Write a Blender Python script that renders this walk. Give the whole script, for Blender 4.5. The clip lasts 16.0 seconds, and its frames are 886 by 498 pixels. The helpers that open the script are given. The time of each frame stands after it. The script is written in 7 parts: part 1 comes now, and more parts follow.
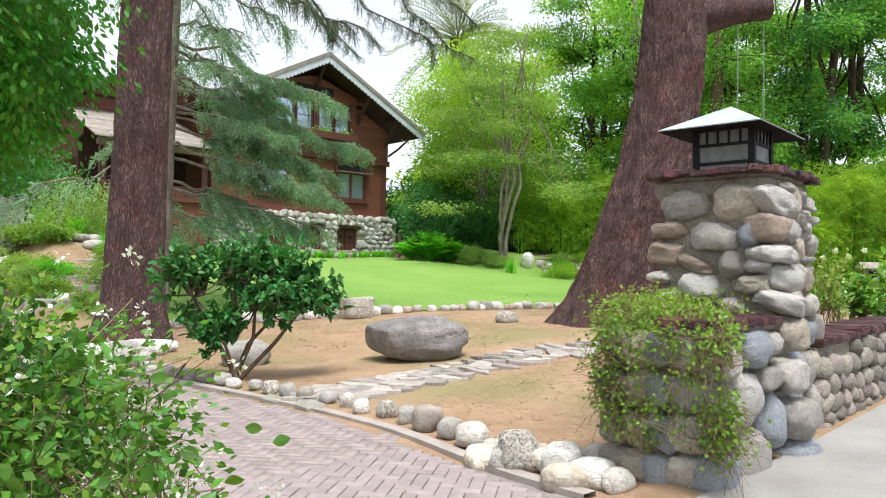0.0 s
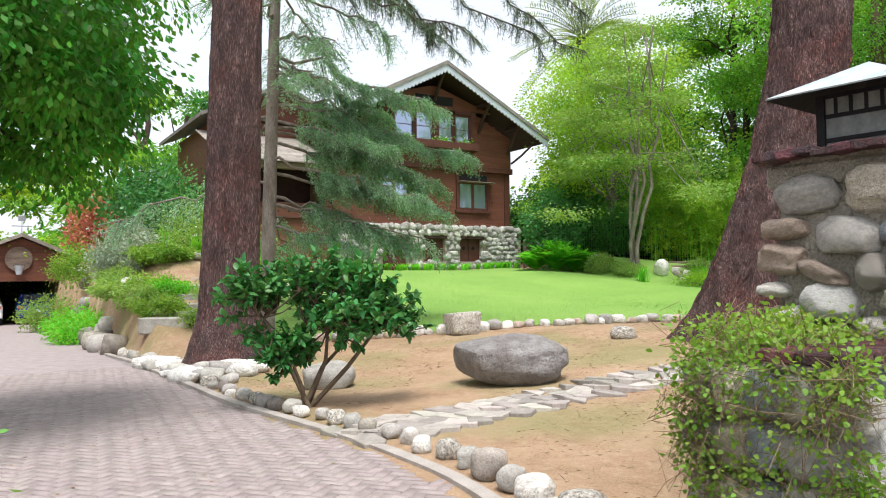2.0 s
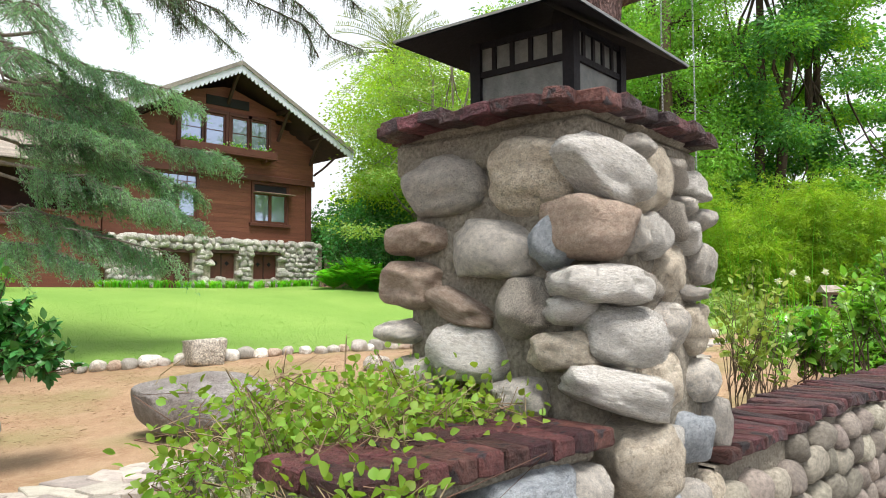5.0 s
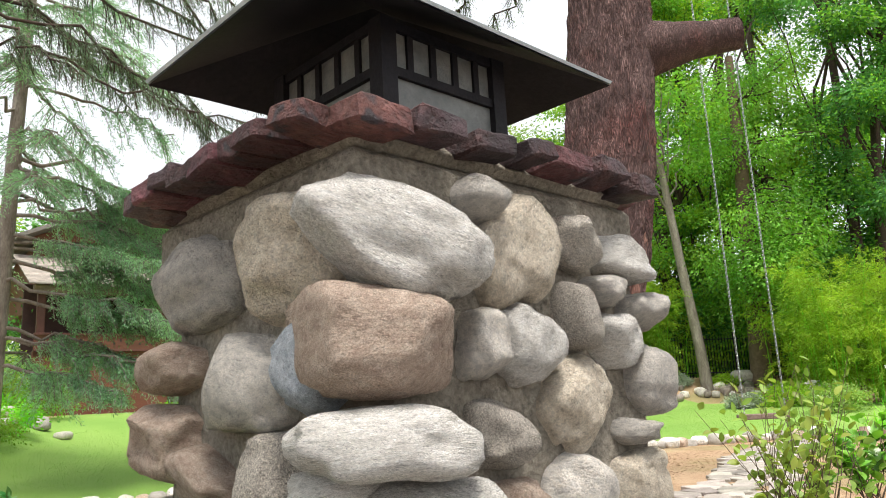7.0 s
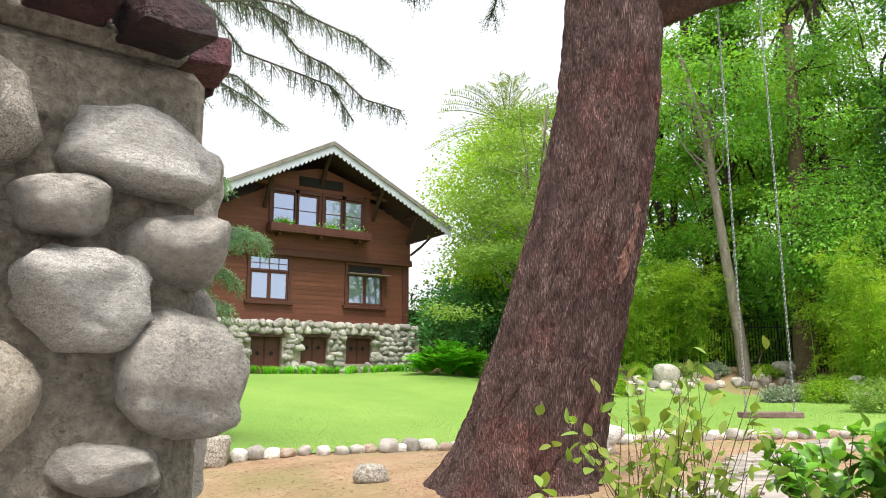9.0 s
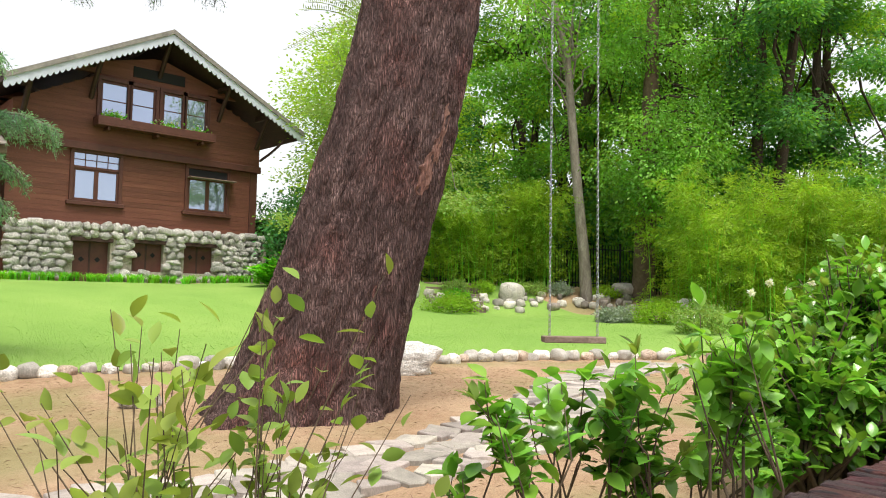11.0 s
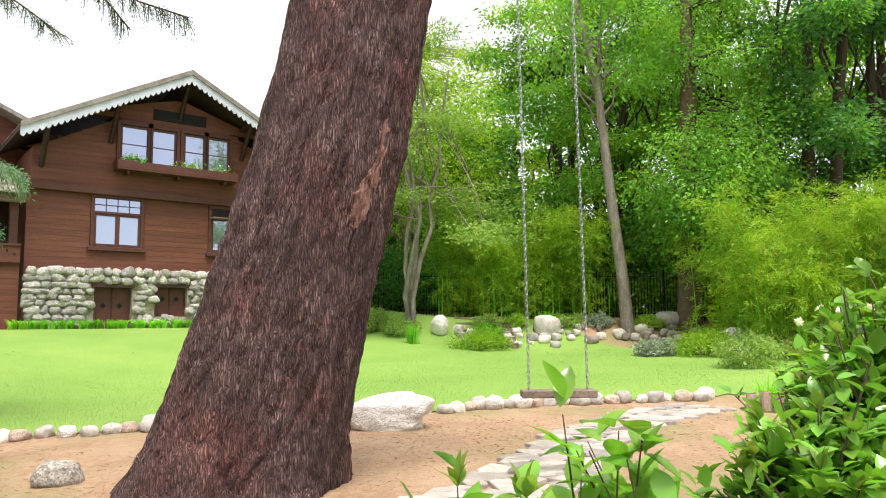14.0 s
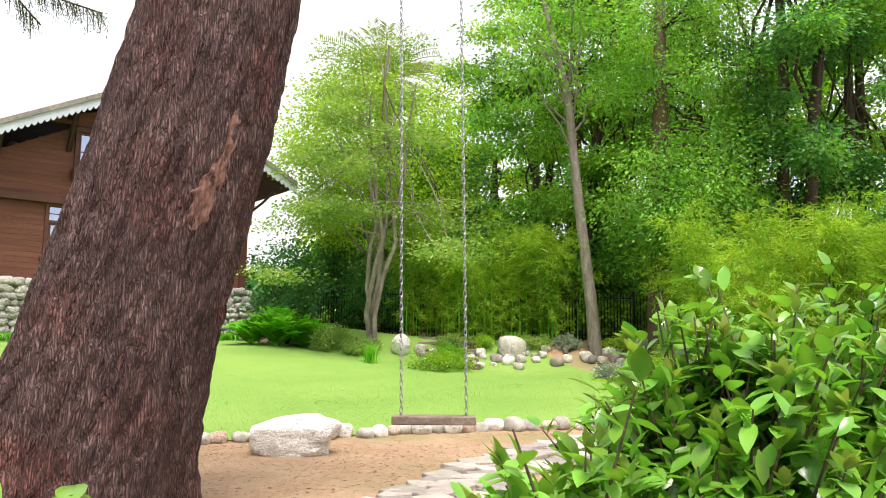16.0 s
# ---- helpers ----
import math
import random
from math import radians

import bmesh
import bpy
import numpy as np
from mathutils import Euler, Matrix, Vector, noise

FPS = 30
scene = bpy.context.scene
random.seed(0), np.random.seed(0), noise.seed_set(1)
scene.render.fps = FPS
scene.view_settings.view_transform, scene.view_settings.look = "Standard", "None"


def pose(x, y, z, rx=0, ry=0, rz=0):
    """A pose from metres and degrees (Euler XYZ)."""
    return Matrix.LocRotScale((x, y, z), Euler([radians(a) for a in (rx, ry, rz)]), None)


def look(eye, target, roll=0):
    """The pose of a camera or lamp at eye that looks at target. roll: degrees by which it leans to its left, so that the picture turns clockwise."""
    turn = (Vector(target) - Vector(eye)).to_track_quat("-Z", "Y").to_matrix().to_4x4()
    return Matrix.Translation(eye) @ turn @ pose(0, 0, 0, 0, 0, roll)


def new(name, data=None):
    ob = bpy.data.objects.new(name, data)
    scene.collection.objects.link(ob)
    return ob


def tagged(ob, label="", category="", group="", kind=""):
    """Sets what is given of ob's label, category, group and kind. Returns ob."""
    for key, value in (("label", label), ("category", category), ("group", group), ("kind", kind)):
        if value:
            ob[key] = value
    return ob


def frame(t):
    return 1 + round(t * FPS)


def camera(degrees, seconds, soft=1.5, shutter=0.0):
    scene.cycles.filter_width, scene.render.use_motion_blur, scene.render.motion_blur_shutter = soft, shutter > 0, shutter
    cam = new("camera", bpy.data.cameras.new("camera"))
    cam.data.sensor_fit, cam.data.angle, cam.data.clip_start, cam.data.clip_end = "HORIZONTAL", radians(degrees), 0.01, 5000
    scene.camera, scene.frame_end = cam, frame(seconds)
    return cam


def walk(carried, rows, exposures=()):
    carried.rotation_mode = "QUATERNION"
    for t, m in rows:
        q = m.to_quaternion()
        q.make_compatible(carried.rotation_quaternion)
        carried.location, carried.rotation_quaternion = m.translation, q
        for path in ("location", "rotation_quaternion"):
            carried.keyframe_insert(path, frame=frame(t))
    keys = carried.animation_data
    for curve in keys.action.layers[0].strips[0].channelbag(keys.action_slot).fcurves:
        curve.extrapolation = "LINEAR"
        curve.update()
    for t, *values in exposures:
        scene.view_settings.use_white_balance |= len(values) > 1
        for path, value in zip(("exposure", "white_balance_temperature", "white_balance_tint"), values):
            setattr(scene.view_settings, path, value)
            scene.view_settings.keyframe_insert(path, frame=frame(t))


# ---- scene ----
cam = camera(60.9, 16.0, soft=1.0)
PATH = [
    (0, (0.0, 1.304, 1.485), (1.347, 2.782, 1.541), 0.6),
    (0.5, (0.317, 1.458, 1.499), (1.595, 2.996, 1.547), 0.1),
    (1, (0.591, 1.55, 1.516), (1.801, 3.141, 1.58), -0.3),
    (1.5, (0.904, 1.587, 1.517), (1.998, 3.259, 1.599), 0.0),
    (2, (1.224, 1.744, 1.529), (2.275, 3.444, 1.612), -0.6),
    (2.5, (1.516, 1.862, 1.547), (2.555, 3.567, 1.672), -0.2),
    (3, (1.893, 1.934, 1.54), (2.93, 3.637, 1.693), 0.7),
    (3.5, (2.233, 2.1, 1.558), (3.333, 3.762, 1.719), 0.2),
    (4, (2.606, 2.168, 1.562), (3.811, 3.755, 1.741), -0.3),
    (4.5, (3.032, 2.2, 1.57), (4.326, 3.718, 1.721), -0.1),
    (5, (3.422, 2.339, 1.589), (4.819, 3.765, 1.716), -0.2),
    (5.2, (3.57, 2.368, 1.589), (4.993, 3.767, 1.725), -0.1),
    (7.3, (5.003, 2.591, 1.715), (6.11, 4.189, 2.186), -3.1),
    (7.5, (5.118, 2.601, 1.724), (6.159, 4.227, 2.244), -3.0),
    (8, (5.465, 2.693, 1.752), (6.435, 4.332, 2.361), -3.6),
    (8.5, (5.879, 2.666, 1.742), (6.861, 4.335, 2.239), -1.4),
    (9, (6.25, 2.741, 1.723), (7.332, 4.388, 2.065), -0.2),
    (9.5, (6.521, 2.862, 1.745), (7.775, 4.4, 1.989), -0.3),
    (10, (6.856, 2.898, 1.743), (8.195, 4.372, 1.929), 0.3),
    (12.5, (8.225, 3.228, 1.874), (9.587, 4.69, 1.964), 1.6),
    (13, (8.392, 3.303, 1.89), (9.721, 4.793, 2.007), 1.3),
    (13.5, (8.74, 3.242, 1.91), (10.02, 4.771, 2.063), 0.7),
    (14, (9.101, 3.275, 1.943), (10.342, 4.83, 2.145), -0.6),
    (14.5, (9.373, 3.17, 1.925), (10.579, 4.747, 2.165), -0.2),
    (15, (9.716, 3.172, 1.936), (10.933, 4.739, 2.191), 0.3),
    (15.5, (10.067, 3.253, 1.909), (11.314, 4.792, 2.18), 0.5),
    (16, (10.376, 3.128, 1.917), (11.62, 4.673, 2.172), 0.4),
]
walk(cam, [(t, look(eye, target, roll)) for t, eye, target, roll in PATH], [(0, 0.22, 6100, 10), (3.5, 0.22, 6200, 10), (5.0, 0.3, 6450, 10), (7.5, 0.42, 6500, 10), (8.5, 0.5, 6500, 10), (9.5, 0.16, 6600, 10), (10.0, 0.17, 6650, 10), (12.5, 0.34, 6550, 12), (16, 0.46, 6650, 14)])
# ---- light ----
world = bpy.data.worlds.new("overcast_sky")
scene.world = world
world.use_nodes = True
wn, wl = world.node_tree.nodes, world.node_tree.links
wn.clear()
sky = wn.new("ShaderNodeTexSky")
sky.sky_type, sky.sun_disc, sky.sun_elevation, sky.sun_rotation = "NISHITA", False, radians(69), radians(200)
sky.air_density, sky.dust_density = 1.0, 4.0
sky_bg, cloud_bg, both, w_out = wn.new("ShaderNodeBackground"), wn.new("ShaderNodeBackground"), wn.new("ShaderNodeAddShader"), wn.new("ShaderNodeOutputWorld")
sky_bg.inputs["Strength"].default_value = 0.05
cloud_bg.inputs["Color"].default_value = (1.0, 1.0, 1.0, 1)
cloud_bg.inputs["Strength"].default_value = 0.8
wl.new(sky.outputs["Color"], sky_bg.inputs["Color"])
wl.new(sky_bg.outputs[0], both.inputs[0])
wl.new(cloud_bg.outputs[0], both.inputs[1])
wl.new(both.outputs[0], w_out.inputs["Surface"])
sun = new("sun", bpy.data.lights.new("sun", "SUN"))
sun.data.energy, sun.data.angle, sun.data.color = 4.1, radians(22), (1.0, 0.96, 0.9)
sun.matrix_world = look((4.7, -6.4, 40), (10, 8, 0))


# ---- mesh helpers ----
def mesh_of(name, verts, faces, smooth=False, mats=()):
    me = bpy.data.meshes.new(name)
    verts = np.asarray(verts, float)
    if isinstance(faces, np.ndarray):
        me.vertices.add(len(verts))
        me.vertices.foreach_set("co", verts.ravel())
        n, k = faces.shape
        me.loops.add(n * k)
        me.loops.foreach_set("vertex_index", faces.ravel().astype(np.int32))
        me.polygons.add(n)
        me.polygons.foreach_set("loop_start", np.arange(n, dtype=np.int32) * k)
        me.polygons.foreach_set("loop_total", np.full(n, k, np.int32))
        me.update(calc_edges=True)
    else:
        me.from_pydata(verts.tolist(), [], [list(map(int, q)) for q in faces])
        me.update()
    if smooth:
        me.polygons.foreach_set("use_smooth", np.ones(len(me.polygons), bool))
    for m in mats:
        me.materials.append(m)
    return me


def part(name, source, material, parent=None, label="", smooth=False):
    """One mesh object, from a bmesh, a mesh or a (verts, faces) pair, under its thing."""
    if isinstance(source, bmesh.types.BMesh):
        me = bpy.data.meshes.new(name)
        source.to_mesh(me)
        source.free()
        if smooth:
            me.polygons.foreach_set("use_smooth", np.ones(len(me.polygons), bool))
        me.materials.append(material)
    elif isinstance(source, tuple):
        me = mesh_of(name, source[0], source[1], smooth, (material,))
    else:
        me = source
    ob = new(name, me)
    if parent is not None:
        ob.parent = parent
    if label:
        ob["label"] = label
    return ob


def thing(name, label, category, m=None, group="", kind=""):
    ob = new(name)
    ob.empty_display_size = 0.1
    if m is not None:
        ob.matrix_basis = m
    return tagged(ob, label, category, group, kind)


def box(bm, x0, x1, y0, y1, z0, z1, bevel=0.0, m=None):
    """Adds a box to a bmesh, with its edges rounded by bevel."""
    got = bmesh.ops.create_cube(bm, size=1.0, matrix=Matrix.Translation(((x0 + x1) / 2, (y0 + y1) / 2, (z0 + z1) / 2)) @ Matrix.Diagonal((abs(x1 - x0), abs(y1 - y0), abs(z1 - z0), 1)))
    vs = got["verts"]
    if bevel:
        es = list({e for v in vs for e in v.link_edges})
        vs = bmesh.ops.bevel(bm, geom=es, offset=bevel, segments=1, affect="EDGES", profile=0.5)["verts"]
    if m is not None:
        bmesh.ops.transform(bm, matrix=m, verts=vs)
    return bm


def boxes(*rows, bevel=0.0, m=None):
    bm = bmesh.new()
    for r in rows:
        box(bm, *r, bevel=bevel, m=m)
    return bm


def lattice(p, seed):
    """Hashed values between 0 and 1 at whole-number places."""
    q = p.astype(np.int64)
    h = (q[..., 0] * 374761393 + q[..., 1] * 668265263 + q[..., 2] * 2147483647 + seed * 974634777) & 0xFFFFFFFF
    h = ((h ^ (h >> 13)) * 1274126177) & 0xFFFFFFFF
    return ((h ^ (h >> 16)) & 0xFFFF) / 65535.0


def vnoise(p, seed=0):
    """Smooth noise, 0 to 1, at rows of places."""
    p = np.asarray(p, float)
    i = np.floor(p)
    f = p - i
    f = f * f * (3 - 2 * f)
    out = 0
    for dx in (0, 1):
        for dy in (0, 1):
            for dz in (0, 1):
                w = (f[..., 0] if dx else 1 - f[..., 0]) * (f[..., 1] if dy else 1 - f[..., 1]) * (f[..., 2] if dz else 1 - f[..., 2])
                out = out + w * lattice(i + (dx, dy, dz), seed)
    return out


def fbm(p, seed=0, octaves=3):
    p, out, a, s = np.asarray(p, float), 0, 0.5, 0
    for o in range(octaves):
        out, s = out + a * vnoise(p * 2**o, seed + o), s + a
        a *= 0.5
    return out / s


def sm(a, b, v):
    t = np.clip((np.asarray(v, float) - a) / (b - a), 0, 1)
    return t * t * (3 - 2 * t)


def tube(points, radii, segs=8, close=True):
    """A tapered tube along a line: verts, quads."""
    pts, radii = np.asarray(points, float), np.asarray(radii, float)
    n = len(pts)
    tan = np.gradient(pts, axis=0)
    tan /= np.linalg.norm(tan, axis=1)[:, None] + 1e-9
    up = np.where(np.abs(tan[:, 2:3]) > 0.9, np.array([[1.0, 0, 0]]), np.array([[0, 0, 1.0]]))
    a = np.cross(tan, up)
    a /= np.linalg.norm(a, axis=1)[:, None] + 1e-9
    b = np.cross(tan, a)
    th = np.linspace(0, 2 * np.pi, segs, endpoint=False)
    v = pts[:, None] + radii[:, None, None] * (np.cos(th)[None, :, None] * a[:, None] + np.sin(th)[None, :, None] * b[:, None])
    k = np.arange(n - 1)[:, None] * segs
    j = np.arange(segs)[None]
    j2 = (j + 1) % segs
    q = np.stack([k + j, k + j2, k + segs + j2, k + segs + j], -1).reshape(-1, 4)
    return v.reshape(-1, 3), q


def joined(pieces):
    """Several (verts, faces) with faces of one length, as one."""
    vs, fs, n = [], [], 0
    for v, q in pieces:
        vs.append(np.asarray(v, float))
        fs.append(np.asarray(q) + n)
        n += len(v)
    return np.concatenate(vs), np.concatenate(fs)


def unit(v):
    return v / (np.linalg.norm(v, axis=-1, keepdims=True) + 1e-9)


def leaf_cards(centres, ways, length, width, rng, fold=0.25, flat=0.6):
    """Small folded leaves, four corners each, that grow from centres along ways."""
    n = len(centres)
    ways = unit(np.asarray(ways, float))
    side = unit(np.cross(ways, unit(rng.normal(size=(n, 3)) * (1 - flat) + np.array([0, 0, 1.0]) * flat)))
    nor = np.cross(side, ways)
    ln = length * rng.uniform(0.7, 1.25, (n, 1))
    wd = width * rng.uniform(0.75, 1.2, (n, 1))
    base, tip = centres, centres + ways * ln - nor * ln * 0.12
    mid = centres + ways * ln * 0.5
    left, right = mid + side * wd * 0.5 - nor * wd * fold, mid - side * wd * 0.5 - nor * wd * fold
    v = np.stack([base, right, tip, left], 1).reshape(-1, 3)
    q = np.arange(4 * n).reshape(-1, 4)
    return v, q


def broad_leaves(centres, ways, length, width, rng, flat=0.7):
    """Larger leaves with a rounded oval outline, a midrib and a bent blade."""
    n = len(centres)
    ways = unit(np.asarray(ways, float))
    side = unit(np.cross(ways, unit(rng.normal(size=(n, 3)) * (1 - flat) + np.array([0, 0, 1.0]) * flat)))
    nor = np.cross(side, ways)
    ln = length * rng.uniform(0.7, 1.2, (n, 1))
    wd = width * rng.uniform(0.8, 1.15, (n, 1))
    bend = rng.uniform(0.05, 0.3, (n, 1))

    def at(s, w):
        return centres + ways * ln * s + side * wd * w - nor * (ln * bend * s * s) + nor * np.abs(w) * wd * 0.28

    rows = [at(0, 0)]
    for u, w in ((0.13, 0.24), (0.3, 0.44), (0.52, 0.49), (0.75, 0.35), (0.9, 0.15)):
        rows += [at(u, w), at(u, 0), at(u, -w)]
    rows.append(at(1.0, 0))
    v = np.stack(rows, 1).reshape(-1, 3)
    f = [[0, 1, 2], [0, 2, 3], [13, 16, 14], [14, 16, 15]]
    for k in (1, 4, 7, 10):
        f += [[k, k + 3, k + 4], [k, k + 4, k + 1], [k + 1, k + 4, k + 5], [k + 1, k + 5, k + 2]]
    q = (np.array(f)[None] + 17 * np.arange(n)[:, None, None]).reshape(-1, 3)
    return v, q


def ball(level=2):
    bm = bmesh.new()
    bmesh.ops.create_icosphere(bm, subdivisions=level, radius=1.0)
    v = np.array([w.co[:] for w in bm.verts])
    f = np.array([[w.index for w in q.verts] for q in bm.faces])
    bm.free()
    return v, f


BALLS = {k: ball(k) for k in (1, 2, 3, 4, 5)}


def stone_shape(seed, level=2, boxy=0.75, rough=0.18, flats=5):
    """A river stone of about unit half-size: verts, triangles."""
    v, f = BALLS[level]
    rng = np.random.default_rng(seed)
    p = np.sign(v) * np.abs(v) ** boxy
    p = p / np.maximum(np.abs(p).max(1, keepdims=True), 1e-6) * np.linalg.norm(v, axis=1)[:, None] * (0.62 + 0.38 * np.abs(v).max(1, keepdims=True)) if boxy < 0.6 else p * 0.92
    off = rng.uniform(0, 50, 3)
    k = fbm(v * 1.3 + off, seed, 2)
    k2 = fbm(v * 4.0 + off, seed + 7, 3)
    p = p * (1 + rough * 2.2 * (k - 0.5)[:, None] + rough * 0.7 * (k2 - 0.5)[:, None])
    for _ in range(flats):  # a few worn flats
        d = unit(rng.normal(size=3))
        lim = rng.uniform(0.72, 0.95)
        over = np.maximum(p @ d - lim, 0)
        p = p - over[:, None] * d * 0.75
    return p, f


# ---- materials ----
def mat(name, cols, scale=4.0, rough=0.7, bump=0.3, bscale=40.0, stretch=(1, 1, 1), vary=0.0, hue=0.0, metal=0.0, spec=0.4, fine=0.25, island=False, speck=None, dist=0.01, moss=None):
    """A worn natural surface: two sizes of variation, a fine relief and a change from piece to piece."""
    m = bpy.data.materials.new(name)
    m.use_nodes = True
    t, b = m.node_tree, m.node_tree.nodes["Principled BSDF"]
    N, L = t.nodes.new, t.links.new
    co, mp = N("ShaderNodeTexCoord"), N("ShaderNodeMapping")
    mp.inputs["Scale"].default_value = stretch
    info = N("ShaderNodeNewGeometry") if island else N("ShaderNodeObjectInfo")
    rnd = info.outputs["Random Per Island"] if island else info.outputs["Random"]
    shift = N("ShaderNodeVectorMath")
    shift.operation = "MULTIPLY_ADD"
    shift.inputs[1].default_value = (17, 31, 47)
    comb = N("ShaderNodeCombineXYZ")
    for k in range(3):
        L(rnd, comb.inputs[k])
    L(comb.outputs[0], shift.inputs[0])
    L(co.outputs["Object"], shift.inputs[2])
    L((shift.outputs[0] if vary or hue else co.outputs["Object"]), mp.inputs["Vector"])
    big, small = N("ShaderNodeTexNoise"), N("ShaderNodeTexNoise")
    big.inputs["Scale"].default_value, big.inputs["Detail"].default_value, big.inputs["Roughness"].default_value = scale, 5, 0.6
    small.inputs["Scale"].default_value, small.inputs["Detail"].default_value, small.inputs["Roughness"].default_value = bscale, 6, 0.7
    for n in (big, small):
        L(mp.outputs[0], n.inputs["Vector"])
    ramp = N("ShaderNodeValToRGB")
    el = ramp.color_ramp.elements
    for k, c in enumerate(cols):
        e = el[k] if k < 2 else el.new(0.5)
        e.color = (*c, 1)
    for k in range(len(cols)):
        el[k].position = 0.28 + 0.44 * k / max(1, len(cols) - 1)
        el[k].color = (*cols[k], 1)
    L(big.outputs["Fac"], ramp.inputs["Fac"])
    col = ramp.outputs["Color"]
    if fine:
        fr, mul = N("ShaderNodeMapRange"), N("ShaderNodeMix")
        fr.inputs["From Min"].default_value, fr.inputs["From Max"].default_value = 0.3, 0.7
        fr.inputs["To Min"].default_value, fr.inputs["To Max"].default_value = 1 - fine, 1 + fine
        mul.data_type, mul.blend_type = "RGBA", "MULTIPLY"
        mul.inputs["Factor"].default_value = 1
        L(small.outputs["Fac"], fr.inputs["Value"])
        L(col, mul.inputs[6])
        L(fr.outputs[0], mul.inputs[7])
        col = mul.outputs[2]
    if speck:
        vo, sr, mx = N("ShaderNodeTexNoise"), N("ShaderNodeMapRange"), N("ShaderNodeMix")
        vo.inputs["Scale"].default_value, vo.inputs["Detail"].default_value = speck[0], 2
        sr.inputs["From Min"].default_value, sr.inputs["From Max"].default_value = speck[1], speck[1] + 0.06
        mx.data_type = "RGBA"
        mx.inputs[7].default_value = (*speck[2], 1)
        L(mp.outputs[0], vo.inputs["Vector"])
        L(vo.outputs["Fac"], sr.inputs["Value"])
        L(sr.outputs[0], mx.inputs["Factor"])
        L(col, mx.inputs[6])
        col = mx.outputs[2]
    if vary or hue:
        hs = N("ShaderNodeHueSaturation")
        for k, (lo, hi) in {"Hue": (0.5 - hue, 0.5 + hue), "Value": (1 - vary, 1 + vary)}.items():
            r = N("ShaderNodeMapRange")
            r.inputs["To Min"].default_value, r.inputs["To Max"].default_value = lo, hi
            if k == "Hue":
                fr2 = N("ShaderNodeMath")
                fr2.operation = "FRACT"
                m7 = N("ShaderNodeMath")
                m7.operation = "MULTIPLY"
                m7.inputs[1].default_value = 7.31
                L(rnd, m7.inputs[0])
                L(m7.outputs[0], fr2.inputs[0])
                L(fr2.outputs[0], r.inputs["Value"])
            else:
                L(rnd, r.inputs["Value"])
            L(r.outputs[0], hs.inputs[k])
        L(col, hs.inputs["Color"])
        col = hs.outputs["Color"]
    L(col, b.inputs["Base Color"])
    b.inputs["Roughness"].default_value, b.inputs["Metallic"].default_value = rough, metal
    b.inputs["Specular IOR Level"].default_value = spec
    if bump:
        bp = N("ShaderNodeBump")
        bp.inputs["Strength"].default_value, bp.inputs["Distance"].default_value = bump, dist
        L(small.outputs["Fac"], bp.inputs["Height"])
        L(bp.outputs[0], b.inputs["Normal"])
        if dist >= 0.03:  # pits and hollows on rough stone
            pit, bp2 = N("ShaderNodeTexNoise"), N("ShaderNodeBump")
            pit.inputs["Scale"].default_value, pit.inputs["Detail"].default_value, pit.inputs["Roughness"].default_value = bscale * 0.3, 5, 0.65
            bp2.inputs["Strength"].default_value, bp2.inputs["Distance"].default_value = 0.8, dist * 2.2
            L(mp.outputs[0], pit.inputs["Vector"])
            L(pit.outputs["Fac"], bp2.inputs["Height"])
            L(bp2.outputs[0], bp.inputs["Normal"])
            grime, gm = N("ShaderNodeMapRange"), N("ShaderNodeMix")  # dirt settled in the pits
            grime.inputs["From Min"].default_value, grime.inputs["From Max"].default_value = 0.33, 0.46
            grime.inputs["To Min"].default_value, grime.inputs["To Max"].default_value = 0.74, 1.06
            gm.data_type, gm.blend_type = "RGBA", "MULTIPLY"
            gm.inputs["Factor"].default_value = 1
            L(pit.outputs["Fac"], grime.inputs["Value"])
            L(b.inputs["Base Color"].links[0].from_socket, gm.inputs[6])
            L(grime.outputs[0], gm.inputs[7])
            L(gm.outputs[2], b.inputs["Base Color"])
    return m


